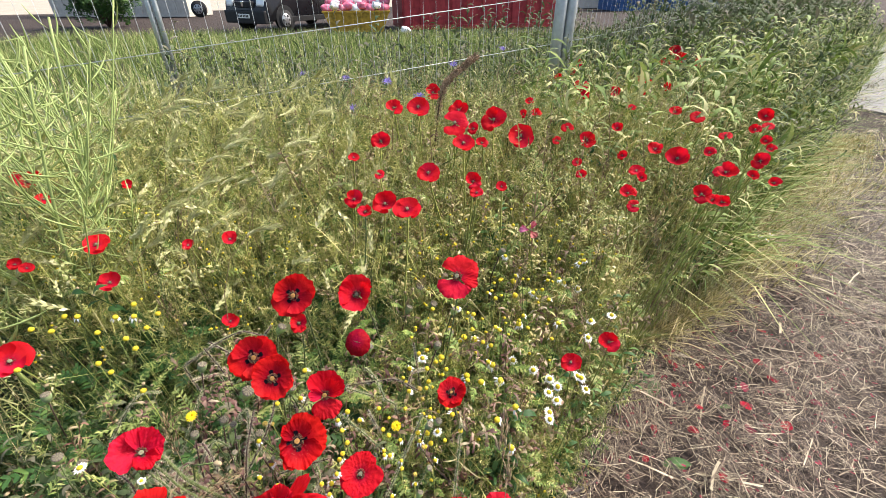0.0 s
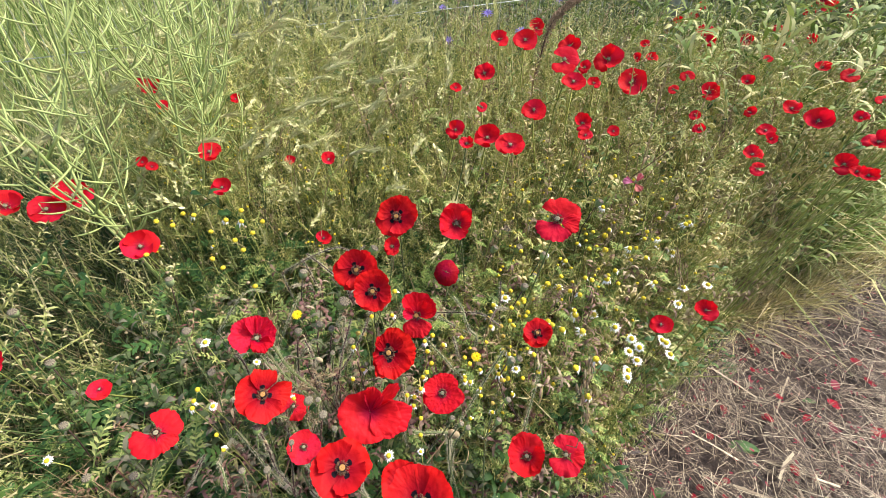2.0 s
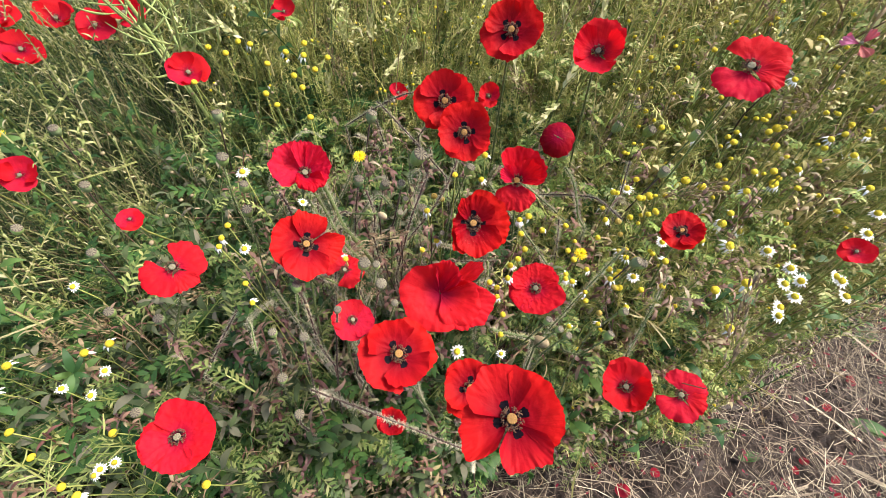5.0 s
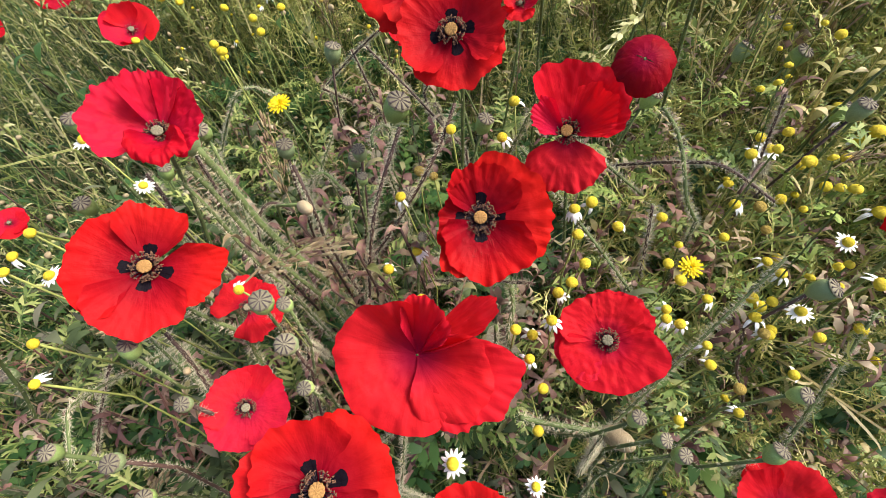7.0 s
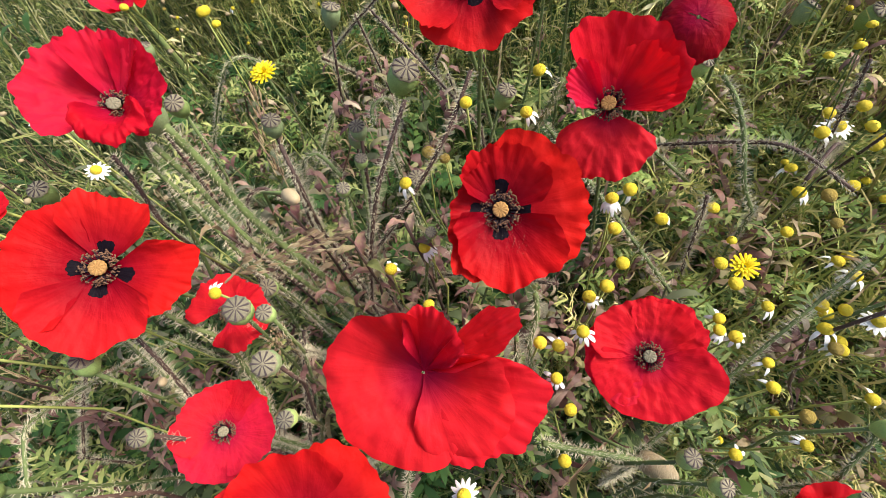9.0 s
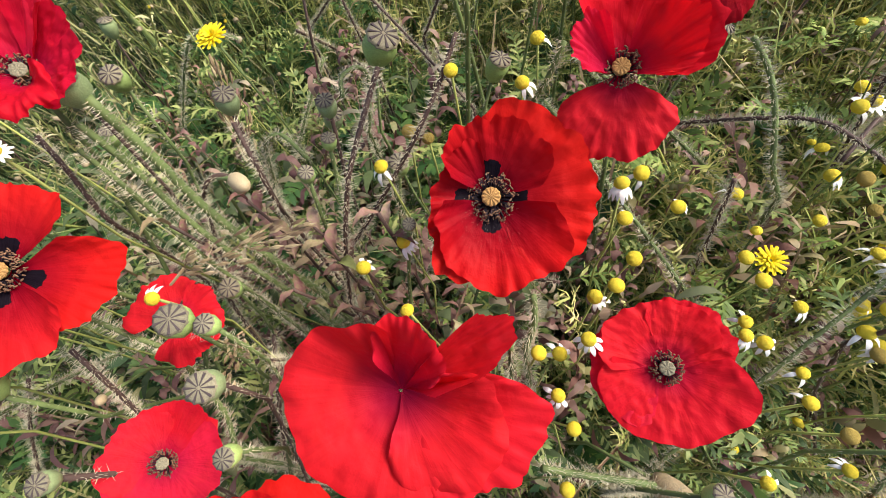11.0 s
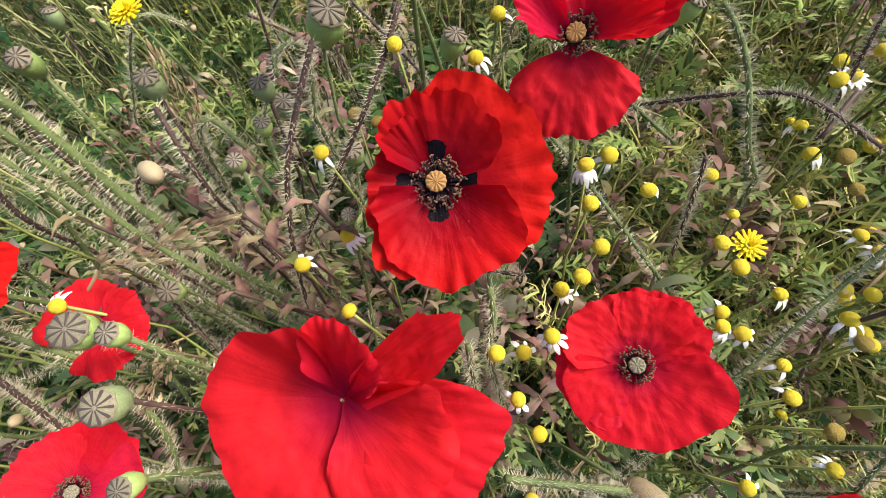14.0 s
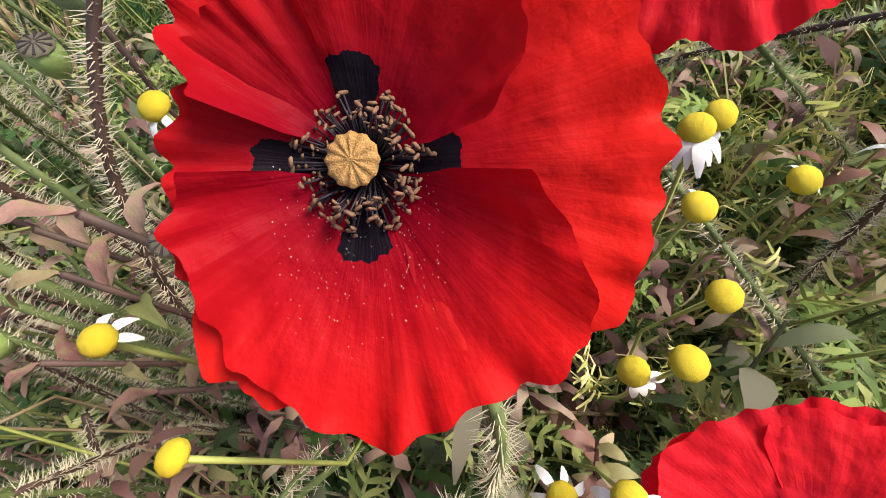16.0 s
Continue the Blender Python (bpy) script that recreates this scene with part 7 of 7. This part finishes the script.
# cut straw on the trodden strip
def litter(n, seed, x0, x1, y0, y1, lo, hi, width, inside=0.25):
    r = np.random.default_rng(seed)
    x, y = r.uniform(x0, x1, n), r.uniform(y0, y1, n)
    ok = (x > edge_np(y) - inside * r.uniform(0, 1, n)) & (x < edge_np(y) + 0.4 + 2.2 * r.uniform(0, 1, n) ** 1.3)
    clump = np.sin(x * 31 + 2 * np.sin(y * 23)) * np.sin(y * 37 + 2 * np.sin(x * 19)) + 0.6 * np.sin(x * 11 - y * 13)
    ok &= r.uniform(-1.45, 0.75, n) < clump
    ok &= r.uniform(0, 0.5, n) < np.minimum(np.minimum(x1 - x, y - y0), y1 - y)
    x, y = x[ok], y[ok]
    n = len(x)
    a, L = r.uniform(0, 6.28, n), r.uniform(lo, hi, n)
    z = 0.215 + np.abs(r.normal(0, 0.016, n))
    up = r.normal(0, 0.25, n)
    V = np.zeros((n, 3, 2, 3), np.float32)
    w = width * r.uniform(0.5, 1.5, n)
    bow = r.normal(0, 0.22, n)
    for k in range(3):
        q = k / 2 - 0.5
        px = x + np.cos(a) * L * q - np.sin(a) * L * bow * (0.25 - q * q)
        py = y + np.sin(a) * L * q + np.cos(a) * L * bow * (0.25 - q * q)
        for s, sg in ((0, -1), (1, 1)):
            V[:, k, s, 0] = px - sg * np.sin(a) * w
            V[:, k, s, 1] = py + sg * np.cos(a) * w
            V[:, k, s, 2] = z + up * L * q + 0.3 * w * s
    b = (np.arange(n) * 6)[:, None]
    Q = np.stack([np.concatenate([b + 2 * k, b + 2 * k + 1, b + 2 * k + 3, b + 2 * k + 2], 1) for k in range(2)], 1)
    return V.reshape(-1, 3), Q.reshape(-1, 4)


stuff("cut_straw", litter(400000, 41, 0.1, 3.2, -1.0, 2.8, 0.008, 0.085, 0.00042), M_STRAW, "matted pale cut straw over the trodden strip", "straw")
stuff("far_straw", litter(22000, 42, 1.3, 6.5, 0.6, 6.0, 0.04, 0.13, 0.0022), M_STRAW, "dry pale grass lying beside the path", "straw")


# small flower heads and ears past counting
def sprinkle(name, template, stalk, n, pick, lo, hi, seed, smin, smax, tilt, material, label, cat, top=0.0):
    """Heads near the top of the meadow, each with a stalk that goes down into the leaves."""
    r = np.random.default_rng(seed)
    x, y = pick(r, n)
    k = len(x)
    z = 0.2 + (canopy(x, y) + top - 0.2) * rim(x, y) - r.uniform(lo, hi, k)
    pos = np.stack([x, y, z], 1)
    args = (r.uniform(0, 6.28, k), np.abs(r.normal(0, tilt, k)), r.uniform(0, 6.28, k), r.uniform(smin, smax, k))
    stuff(name, scatter(template[0], template[1], pos, *args), material, label, cat, len(template[0]))
    stuff(name + "_stalks", scatter(stalk[0], stalk[1], pos, args[0], args[1] * 0.4, args[2], np.ones(k)), M_STEM, "thin green stalks of " + cat, "stalks", len(stalk[0]))


def dome_template():
    rings = [(0.2, -0.1), (0.5, 0.08), (0.42, 0.36), (0.06, 0.55)]
    v = [(a * math.cos(k * 0.785), a * math.sin(k * 0.785), z) for a, z in rings for k in range(8)]
    q = [(i * 8 + k, i * 8 + (k + 1) % 8, i * 8 + 8 + (k + 1) % 8, i * 8 + 8 + k) for i in range(3) for k in range(8)]
    return np.array(v), np.array(q)


def ear_template(seed):
    """A compact nodding ear: overlapping grains with short awns, one unit long."""
    r = np.random.default_rng(seed)
    P = []
    for k in range(16):
        q = k / 16
        c = np.array([0.4 * q * q, 0, q * (1 - 0.2 * q)])
        a = k * 2.4
        d = np.array([0.45 * q + 0.35 * math.cos(a), 0.35 * math.sin(a), 0.8])
        P.append(ribbon(c, c + d * 0.26, 0.02, 0.055, 0.01, 0.0, (math.sin(a), -math.cos(a), 0.3), 2))
        P.append(ribbon(c + d * 0.2, c + d * r.uniform(0.5, 0.75), 0.010, 0.008, 0.003, 0.0, (math.cos(a), math.sin(a), 0.2), 1))
    return merge(P)


STALK = merge([ribbon((0, 0, -0.25), (0, 0, 0), 0.0006, 0.0006, 0.0005, 0.0, (1, 0, 0), 2), ribbon((0, 0, -0.25), (0, 0, 0), 0.0006, 0.0006, 0.0005, 0.0, (0, 1, 0), 2)])
sprinkle("small_chamomile", dome_template(), STALK, 320, pick_box(-0.8, -0.12, 0.1, 0.6, 0.0, lambda x, y, r: y > 0.4), 0.01, 0.14, 61, 0.004, 0.0065, 0.5, M_YELLOW, "many small yellow chamomile heads without rays", "chamomile")
sprinkle("yellow_heads", dome_template(), STALK, 260, pick_box(0.1, 0.75, 0.0, 0.6, 0.03), 0.01, 0.13, 62, 0.005, 0.0072, 0.5, M_YELLOW, "scattered small yellow mayweed heads", "mayweed")
sprinkle("spent_heads", dome_template(), STALK, 400, pick_box(-0.6, 0.7, -0.1, 0.7, 0.03, lambda x, y, r: np.hypot(x, y) > 0.3), 0.02, 0.2, 63, 0.005, 0.008, 0.6, M_BUD, "spent brownish mayweed heads", "mayweed")
sprinkle("bearded_ears", ear_template(5), STALK, 330, pick_box(-1.3, 0.1, 0.25, 1.5), 0.0, 0.13, 64, 0.035, 0.06, 0.9, M_BARLEY, "pale yellow bearded grass ears nodding together", "grass ears", 0.02)
sprinkle("verge_ears", ear_template(6), STALK, 260, pick_box(0.3, 3.2, 0.5, 3.2, 0.08), 0.0, 0.2, 65, 0.03, 0.05, 0.8, M_BARLEY, "pale bearded grass ears along the verge", "grass ears")
stuff("brown_stalks", blades(3200, pick_box(0.1, 1.7, 0.2, 1.8, 0.05, lambda x, y, r: np.hypot(x, y) > 0.38), 0.5, 0.97, 0.0022, 0.2, 0.15, 66), M_ROSY, "thin reddish brown stalks between the far poppies", "stalks", 10)
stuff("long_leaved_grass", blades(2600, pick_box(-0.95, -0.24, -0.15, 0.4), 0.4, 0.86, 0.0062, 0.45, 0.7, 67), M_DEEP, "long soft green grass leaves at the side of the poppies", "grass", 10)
stuff("petal_crumbs", litter(5200, 45, 0.2, 2.0, -0.4, 1.4, 0.004, 0.012, 0.0021, 0.1), M_DRYPETAL, "dark red crumbs of fallen petals in the straw", "petal crumbs")
stuff("loose_straw", litter(3400, 43, 0.1, 3.2, -1.0, 2.8, 0.03, 0.11, 0.0008), M_STRAW, "longer loose straws on the trodden strip", "straw")
stuff("outer_meadow", blades(26000, pick_box(-11, 3, -7, 2.6, 0.0, lambda x, y, r: ((x < -2.2) | (y < -1.1) | (y < -0.6) & (x < 0)) & (y < 2.6)), 0.45, 1.0, 0.014, 0.25, 0.5, 68), M_GRASS, "rough grass of the meadow all round", "grass")
stuff("outer_straw", litter(26000, 44, -6.0, 8.0, -6.0, 3.0, 0.04, 0.16, 0.0022), M_STRAW, "dry straw along the outer strip", "straw")
spread("straw_twigs", spray_template(21, 7, 0.13, 0.030, 0.0011), 1500, pick_box(0.06, 1.5, -0.1, 1.4, 0.05, lambda x, y, r: (np.hypot(x, y) > 0.4) | (r.uniform(0, 1, len(x)) < 0.4)), 0.35, 0.8, 71, 0.7, 1.4, 0.5, M_RIPE, "straw-coloured branching twigs of spent plants", "twigs")
spread("pale_leaflets", spray_template(22, 10, 0.08, 0.014, 0.0028), 1100, pick_box(0.08, 1.3, -0.05, 1.3, 0.05, lambda x, y, r: np.hypot(x, y) > 0.3), 0.45, 0.85, 72, 0.7, 1.3, 0.6, M_RIPE, "small pale yellowing leaves on thin shoots", "foliage")
stuff("light_stalks", blades(1800, pick_box(0.06, 1.4, -0.1, 1.4, 0.06, lambda x, y, r: np.hypot(x, y) > 0.4), 0.5, 0.95, 0.0034, 0.22, 0.15, 73), M_PALEGRASS, "thicker light stalks standing among the mayweed", "stalks", 10)
spread("field_mayweed", feather_template(23, 8, 0.05), 2600, pick_box(-0.8, 0.05, 0.28, 0.7), 0.4, 0.84, 74, 0.7, 1.4, 0.8, M_SUNLIT, "feathery foliage of the chamomile field in a sunlit tone", "foliage")
stuff("field_stalks", blades(1300, pick_box(-0.8, 0.05, 0.42, 0.8), 0.5, 0.93, 0.0022, 0.25, 0.2, 75), M_PALEGRASS, "pale thin stalks in the chamomile field", "stalks", 10)
NEARBY = pick_box(0.06, 0.5, -0.15, 0.4, 0.04)
spread("green_rosettes", spray_template(24, 9, 0.07, 0.026, 0.0055), 520, NEARBY, 0.15, 0.6, 76, 0.7, 1.3, 0.7, M_BROAD, "broad dark green leaves low under the flowers", "foliage")
spread("light_feathers", feather_template(25, 9, 0.045), 1500, NEARBY, 0.4, 0.78, 77, 0.7, 1.3, 0.8, M_SUNLIT, "green feathery leaf tips in a sunlit tone", "foliage")
spread("rosy_leaves", spray_template(26, 10, 0.07, 0.013, 0.0026), 380, NEARBY, 0.35, 0.75, 78, 0.7, 1.3, 0.6, M_ROSY, "rosy withered leaves under the flowers", "foliage")

# ---- fence ----
F0, FD = np.array([0.685, 1.66]), np.array([0.67, 0.74]) / np.hypot(0.67, 0.74)


def rod(p0, p1, radius, sides=6):
    return tube([p0, (np.asarray(p0) + np.asarray(p1)) / 2, p1], [radius] * 3, sides)


def post(x, y, top, name="fence_post"):
    z0 = ground_z(x, y) - 0.02
    root = new(name)
    root.location = (x, y, z0)
    tagged(root, "galvanised steel tube fence post with a clamped second tube", "fence post", "fence posts")
    for k, (dx, dy) in enumerate(((0, 0), (0.042, 0.02))):
        v, f = rod((dx, dy, 0), (dx + (0.0 if k == 0 else 0.012), dy, top), 0.024, 14)
        part("tube", mesh_obj("tube", v, f, M_STEEL, True), root)
    bm = bmesh.new()
    box_bm(bm, -0.032, -0.034, top * 0.62, 0.08, 0.05, top * 0.62 + 0.035, 0.006)
    part("clamp", bm_mesh("clamp", bm, M_STEEL), root, label="bolted steel clamp")
    return root


for k in (0, 2.38, 4.76, 7.1):
    p = F0 + FD * k
    post(p[0], p[1], 1.9)
post(-2.5, 4.1, 2.0)
FL = np.array([-0.95, -0.31])


def fence_run(name, way, length, drop, first):
    root = new(name)
    root.location = (F0[0], F0[1], 0.2)
    tagged(root, "thin galvanised wire mesh fence strung between steel posts", "fence", "mesh fence runs")
    for zz, rr in ((0.86, 0.0013), (1.04, 0.0015), (0.45, 0.0008), (1.72, 0.0015)):
        v, f = rod((0, 0, zz), (way[0] * length, way[1] * length, zz - drop * length), rr, 5)
        part("strand", mesh_obj("strand", v, f, M_WIRE, True), root)
    upright = mesh_obj("upright", *rod((0, 0, -0.05), (0, 0, 1.70), 0.0006, 4), M_WIRE, True)
    for i in range(int(length / 0.05)):
        s = first + i * 0.05
        part("upright", upright, root, pose(way[0] * s, way[1] * s, -drop * s))


fence_run("mesh_fence", FL, 2.6, 0.105, 0.04)
fence_run("mesh_fence", FD, 7.5, -0.01, 0.05)

# ---- the yard behind the fence ----
def bush(x, y, z, wide, high, seed):
    """Bent stems from one root under an uneven crown of leafy shoots."""
    r = np.random.default_rng(seed)
    root = new("bush")
    root.location = (x, y, z)
    tagged(root, "dark green rounded bush standing in the yard", "bush")
    for k in range(7):
        a = k * 0.9
        e = np.array([math.cos(a) * wide * 0.3, math.sin(a) * wide * 0.3, high * 0.6])
        part("branch", mesh_obj("branch", *tube([(0, 0, 0), e * 0.5 + [0, 0, 0.1], e], [0.03, 0.02, 0.008], 6), M_STEM_BROWN, True), root)
    n = 900
    d = r.normal(size=(n, 3))
    d /= np.linalg.norm(d, axis=1)[:, None]
    lump = 1 + 0.25 * np.sin(d[:, 0] * 5 + 1) * np.sin(d[:, 1] * 6) + r.normal(0, 0.08, n)
    pos = d * (r.uniform(0.55, 1, n) * lump)[:, None] * [wide / 2, wide / 2, high / 2] + [0, 0, high * 0.52]
    pos[:, 2] = np.maximum(pos[:, 2], 0.05)
    t = spray_template(60, 12, 0.30, 0.11, 0.03)
    v, q = scatter(t[0], t[1], pos, r.uniform(0, 6.28, n), np.abs(r.normal(0.5, 0.5, n)), r.uniform(0, 6.28, n), r.uniform(0.7, 1.3, n))
    tagged(part("foliage", quads_mesh("foliage", v, q, M_BROAD), root), kind="stuff")


def extrude_profile(bm, prof, y0, y1):
    """A body whose side outline lies in x-z, from y0 to y1."""
    a = [bm.verts.new((x, y0, z)) for x, z in prof]
    b = [bm.verts.new((x, y1, z)) for x, z in prof]
    n = len(prof)
    bm.faces.new(a[::-1])
    bm.faces.new(b)
    for i in range(n):
        bm.faces.new((a[i], a[(i + 1) % n], b[(i + 1) % n], b[i]))
    return bm


def wheel(parent, m, radius=0.33, width=0.22, name="wheel"):
    bm = bmesh.new()
    bmesh.ops.create_cone(bm, cap_ends=True, segments=28, radius1=radius, radius2=radius, depth=width)
    bmesh.ops.bevel(bm, geom=[e for e in bm.edges if e.calc_face_angle(0) > 1], offset=0.04, segments=3, affect="EDGES")
    w = part(name, bm_mesh(name, bm, M_TYRE, True), parent, m)
    bm = bmesh.new()
    bmesh.ops.create_cone(bm, cap_ends=True, segments=24, radius1=radius * 0.62, radius2=radius * 0.55, depth=0.03)
    part("rim", bm_mesh("rim", bm, M_RIM, True), w, Matrix.Translation((0, 0, width / 2)), "steel wheel rim")
    for k in range(6):
        a = k * math.pi / 3
        part("rim_hole", box_mesh("rim_hole", (-0.03, -0.03, 0, 0.03, 0.03, 0.006), M_TRIM, 0.002), w, Matrix.Translation((math.cos(a) * radius * 0.4, math.sin(a) * radius * 0.4, width / 2 + 0.014)))
    return w


def van():
    """Nose at the origin towards -x, wheels on z = 0."""
    root = new("van")
    tagged(root, "parked black panel van seen from its front corner", "van")
    prof = [(0.02, 0.30), (0.0, 0.55), (0.06, 0.86), (0.22, 1.02), (0.95, 1.18), (1.55, 1.92), (2.0, 1.97), (4.85, 1.97), (4.9, 0.4), (4.6, 0.28)]
    bm = bmesh.new()
    extrude_profile(bm, prof, -0.95, 0.95)
    bmesh.ops.bevel(bm, geom=bm.edges[:], offset=0.07, segments=3, affect="EDGES", profile=0.55)
    body = part("body", bm_mesh("body", bm, M_VAN, True), root)
    part("bumper", box_mesh("bumper", (-0.07, -0.93, 0.24, 0.25, 0.93, 0.62), M_TRIM, 0.05), root, label="matt black plastic bumper")
    part("grille", box_mesh("grille", (-0.035, -0.42, 0.70, 0.1, 0.42, 0.86), M_TRIM, 0.02), root)
    for k in range(4):
        part("grille_bar", box_mesh("grille_bar", (-0.048, -0.40, 0.715 + k * 0.036, 0.0, 0.40, 0.727 + k * 0.036), M_TYRE, 0.003), root)
    part("badge", box_mesh("badge", (-0.07, -0.05, 0.72, 0.0, 0.05, 0.88), M_CHROME, 0.02), root, label="chrome diamond badge")
    for s in (-1, 1):
        bm = bmesh.new()
        box_bm(bm, -0.01, s * 0.72 - 0.17, 0.72, 0.32, s * 0.72 + 0.17, 0.98, 0.06)
        for v in bm.verts:
            v.co.x += 0.25 * max(0, v.co.z - 0.75) + 0.12 * max(0, abs(v.co.y) - 0.6)
        part("headlight", bm_mesh("headlight", bm, M_LAMP, True), root, label="clear glass headlight")
        part("mirror", box_mesh("mirror", (1.0, s * 1.06 - 0.1, 1.2, 1.12, s * 1.06 + 0.1, 1.48), M_TRIM, 0.03), root)
    plate = part("number_plate", box_mesh("number_plate", (-0.095, -0.26, 0.40, -0.068, 0.26, 0.52), M_PLATE, 0.005), root, label="white plate with dark bars")
    for k in range(7):
        y = -0.20 + k * 0.066 + (0.02 if k > 3 else 0)
        part("bar", box_mesh("bar", (-0.101, y - 0.02, 0.425, -0.094, y + 0.02, 0.495), M_TRIM), plate)
    bm = bmesh.new()
    v = [bm.verts.new(c) for c in ((0.98, -0.82, 1.24), (0.98, 0.82, 1.24), (1.47, 0.76, 1.84), (1.47, -0.76, 1.84))]
    bm.faces.new(v)
    r = bmesh.ops.extrude_face_region(bm, geom=bm.faces[:])
    for w in [g for g in r["geom"] if isinstance(g, bmesh.types.BMVert)]:
        w.co += Vector((-0.05, 0, 0.04))
    part("windscreen", bm_mesh("windscreen", bm, M_GLASS), root)
    for s in (-1, 1):
        part("side_window", box_mesh("side_window", (1.35, s * 0.955 - 0.01, 1.25, 2.2, s * 0.955 + 0.01, 1.75), M_GLASS, 0.004), root)
        part("door_seam", box_mesh("door_seam", (2.35, s * 0.952 - 0.004, 0.45, 2.365, s * 0.952 + 0.004, 1.85), M_TYRE), root)
        part("sill", box_mesh("sill", (1.0, s * 0.94 - 0.03, 0.26, 3.6, s * 0.94 + 0.03, 0.42), M_TRIM, 0.015), root)
        for x in (0.78, 3.9):
            wheel(root, pose(x, s * 0.86, 0.33, -90 * s, 0, 0))
            bm = bmesh.new()
            bmesh.ops.create_cone(bm, cap_ends=True, segments=28, radius1=0.40, radius2=0.40, depth=0.02)
            part("wheel_arch", bm_mesh("wheel_arch", bm, M_TRIM), root, pose(x, s * 0.945, 0.36, 90, 0, 0))
    return root


def skip():
    root = new("skip")
    tagged(root, "rusty ochre steel skip heaped with plastic bags", "skip")
    bm = bmesh.new()
    prof = [(0.35, 0.0), (2.65, 0.0), (3.0, 1.0), (0.0, 1.0)]
    extrude_profile(bm, prof, -0.8, 0.8)
    part("body", bm_mesh("body", bm, M_OCHRE), root)
    part("rim", box_mesh("rim", (-0.04, -0.86, 0.95, 3.04, 0.86, 1.04), M_OCHRE, 0.015), root)
    for k in range(6):
        x = 0.5 + k * 0.4
        part("rib", box_mesh("rib", (x - 0.04, -0.86, 0.02, x + 0.04, -0.78, 0.97), M_OCHRE, 0.01), root)
    return root


def bag(loc, size, material, seed, label):
    bm = bmesh.new()
    bmesh.ops.create_icosphere(bm, subdivisions=3, radius=size)
    for v in bm.verts:
        d = 1 + 0.35 * noise.noise(v.co * (3.5 / size * 0.4) + Vector((seed, 0, 0))) + 0.12 * noise.noise(v.co * (9 / size * 0.4) + Vector((seed, 3, 0)))
        v.co = Vector((v.co.x * d, v.co.y * d, v.co.z * d * 0.65))
    ob = new("plastic_bag", bm_mesh("plastic_bag", bm, material, True))
    ob.location = loc
    return tagged(ob, label, "bag", "bags in the skip")


def container(name, loc, rz, length, height, depth, material, label, rib=0.28):
    root = new(name)
    root.matrix_basis = pose(*loc, 0, 0, rz)
    tagged(root, label, "container")
    part("body", box_mesh("body", (0, 0.05, 0.0, length, depth, height), material, 0.02), root)
    n = int(length / rib)
    panel = box_mesh("panel", (0.0, 0.0, 0.14, rib * 0.55, 0.05, height - 0.1), material, 0.012)
    for k in range(n):
        part("panel", panel, root, Matrix.Translation((k * rib + 0.06, 0, 0)))
    part("rail", box_mesh("rail", (0, -0.01, 0.0, length, 0.045, 0.13), material, 0.01), root)
    return root


v = van()
v.matrix_basis = pose(-6.2, 15.2, 0.03, 0, 0, 62) @ Matrix.Scale(1.0, 4)
bush(-12.3, 17.4, 0.0, 2.5, 2.2, 5)
s = skip()
s.matrix_basis = pose(-3.68, 15.4, 0.03, 0, 0, 8) @ Matrix.Diagonal((0.70, 0.70, 0.58, 1))
for k in range(18):
    bx, by = -3.5 + (k % 9) * 0.22, 15.1 + (k // 9) * 0.5 + (k % 9) * 0.03
    pink = k % 3 != 1
    bag((bx, by, 0.70 + 0.06 * (k % 2) + 0.10 * (k // 9)), 0.19, M_BAGPINK if pink else M_BAGWHITE, k * 1.3, "crumpled pink and white plastic bag" if pink else "crumpled white plastic bag")
bag((-1.0, 14.6, 0.12), 0.16, M_BAGWHITE, 40.0, "white plastic bag lying on the gravel")
container("red_container", (-1.15, 15.7, 0.03), 14, 5.6, 2.5, 2.4, M_RED, "faded dark red corrugated steel container", 0.55)
container("blue_container", (10.6, 29.0, 0.03), 6, 2.0, 2.5, 2.4, M_BLUE, "blue ribbed steel container")
container("blue_container", (13.4, 29.4, 0.03), 6, 2.0, 2.5, 2.4, M_BLUE, "blue ribbed steel container")
container("pale_cabin", (6.8, 33.0, 0.03), 3, 14.5, 2.9, 3.0, M_CREAM, "pale rendered site cabin behind the weeds", 1.4)
container("trailer", (-19.6, 24.0, 0.03), -4, 7.2, 2.4, 2.2, M_PALE, "pale ribbed side of a parked trailer", 0.45)
tw = new("spare_wheel")
tw.location = (-11.8, 23.4, 0.38)
tagged(tw, "dark spare trailer wheel standing on the gravel", "wheel")
wheel(tw, pose(0, 0, 0, 90, 0, 0), 0.36, 0.24, "tyre")
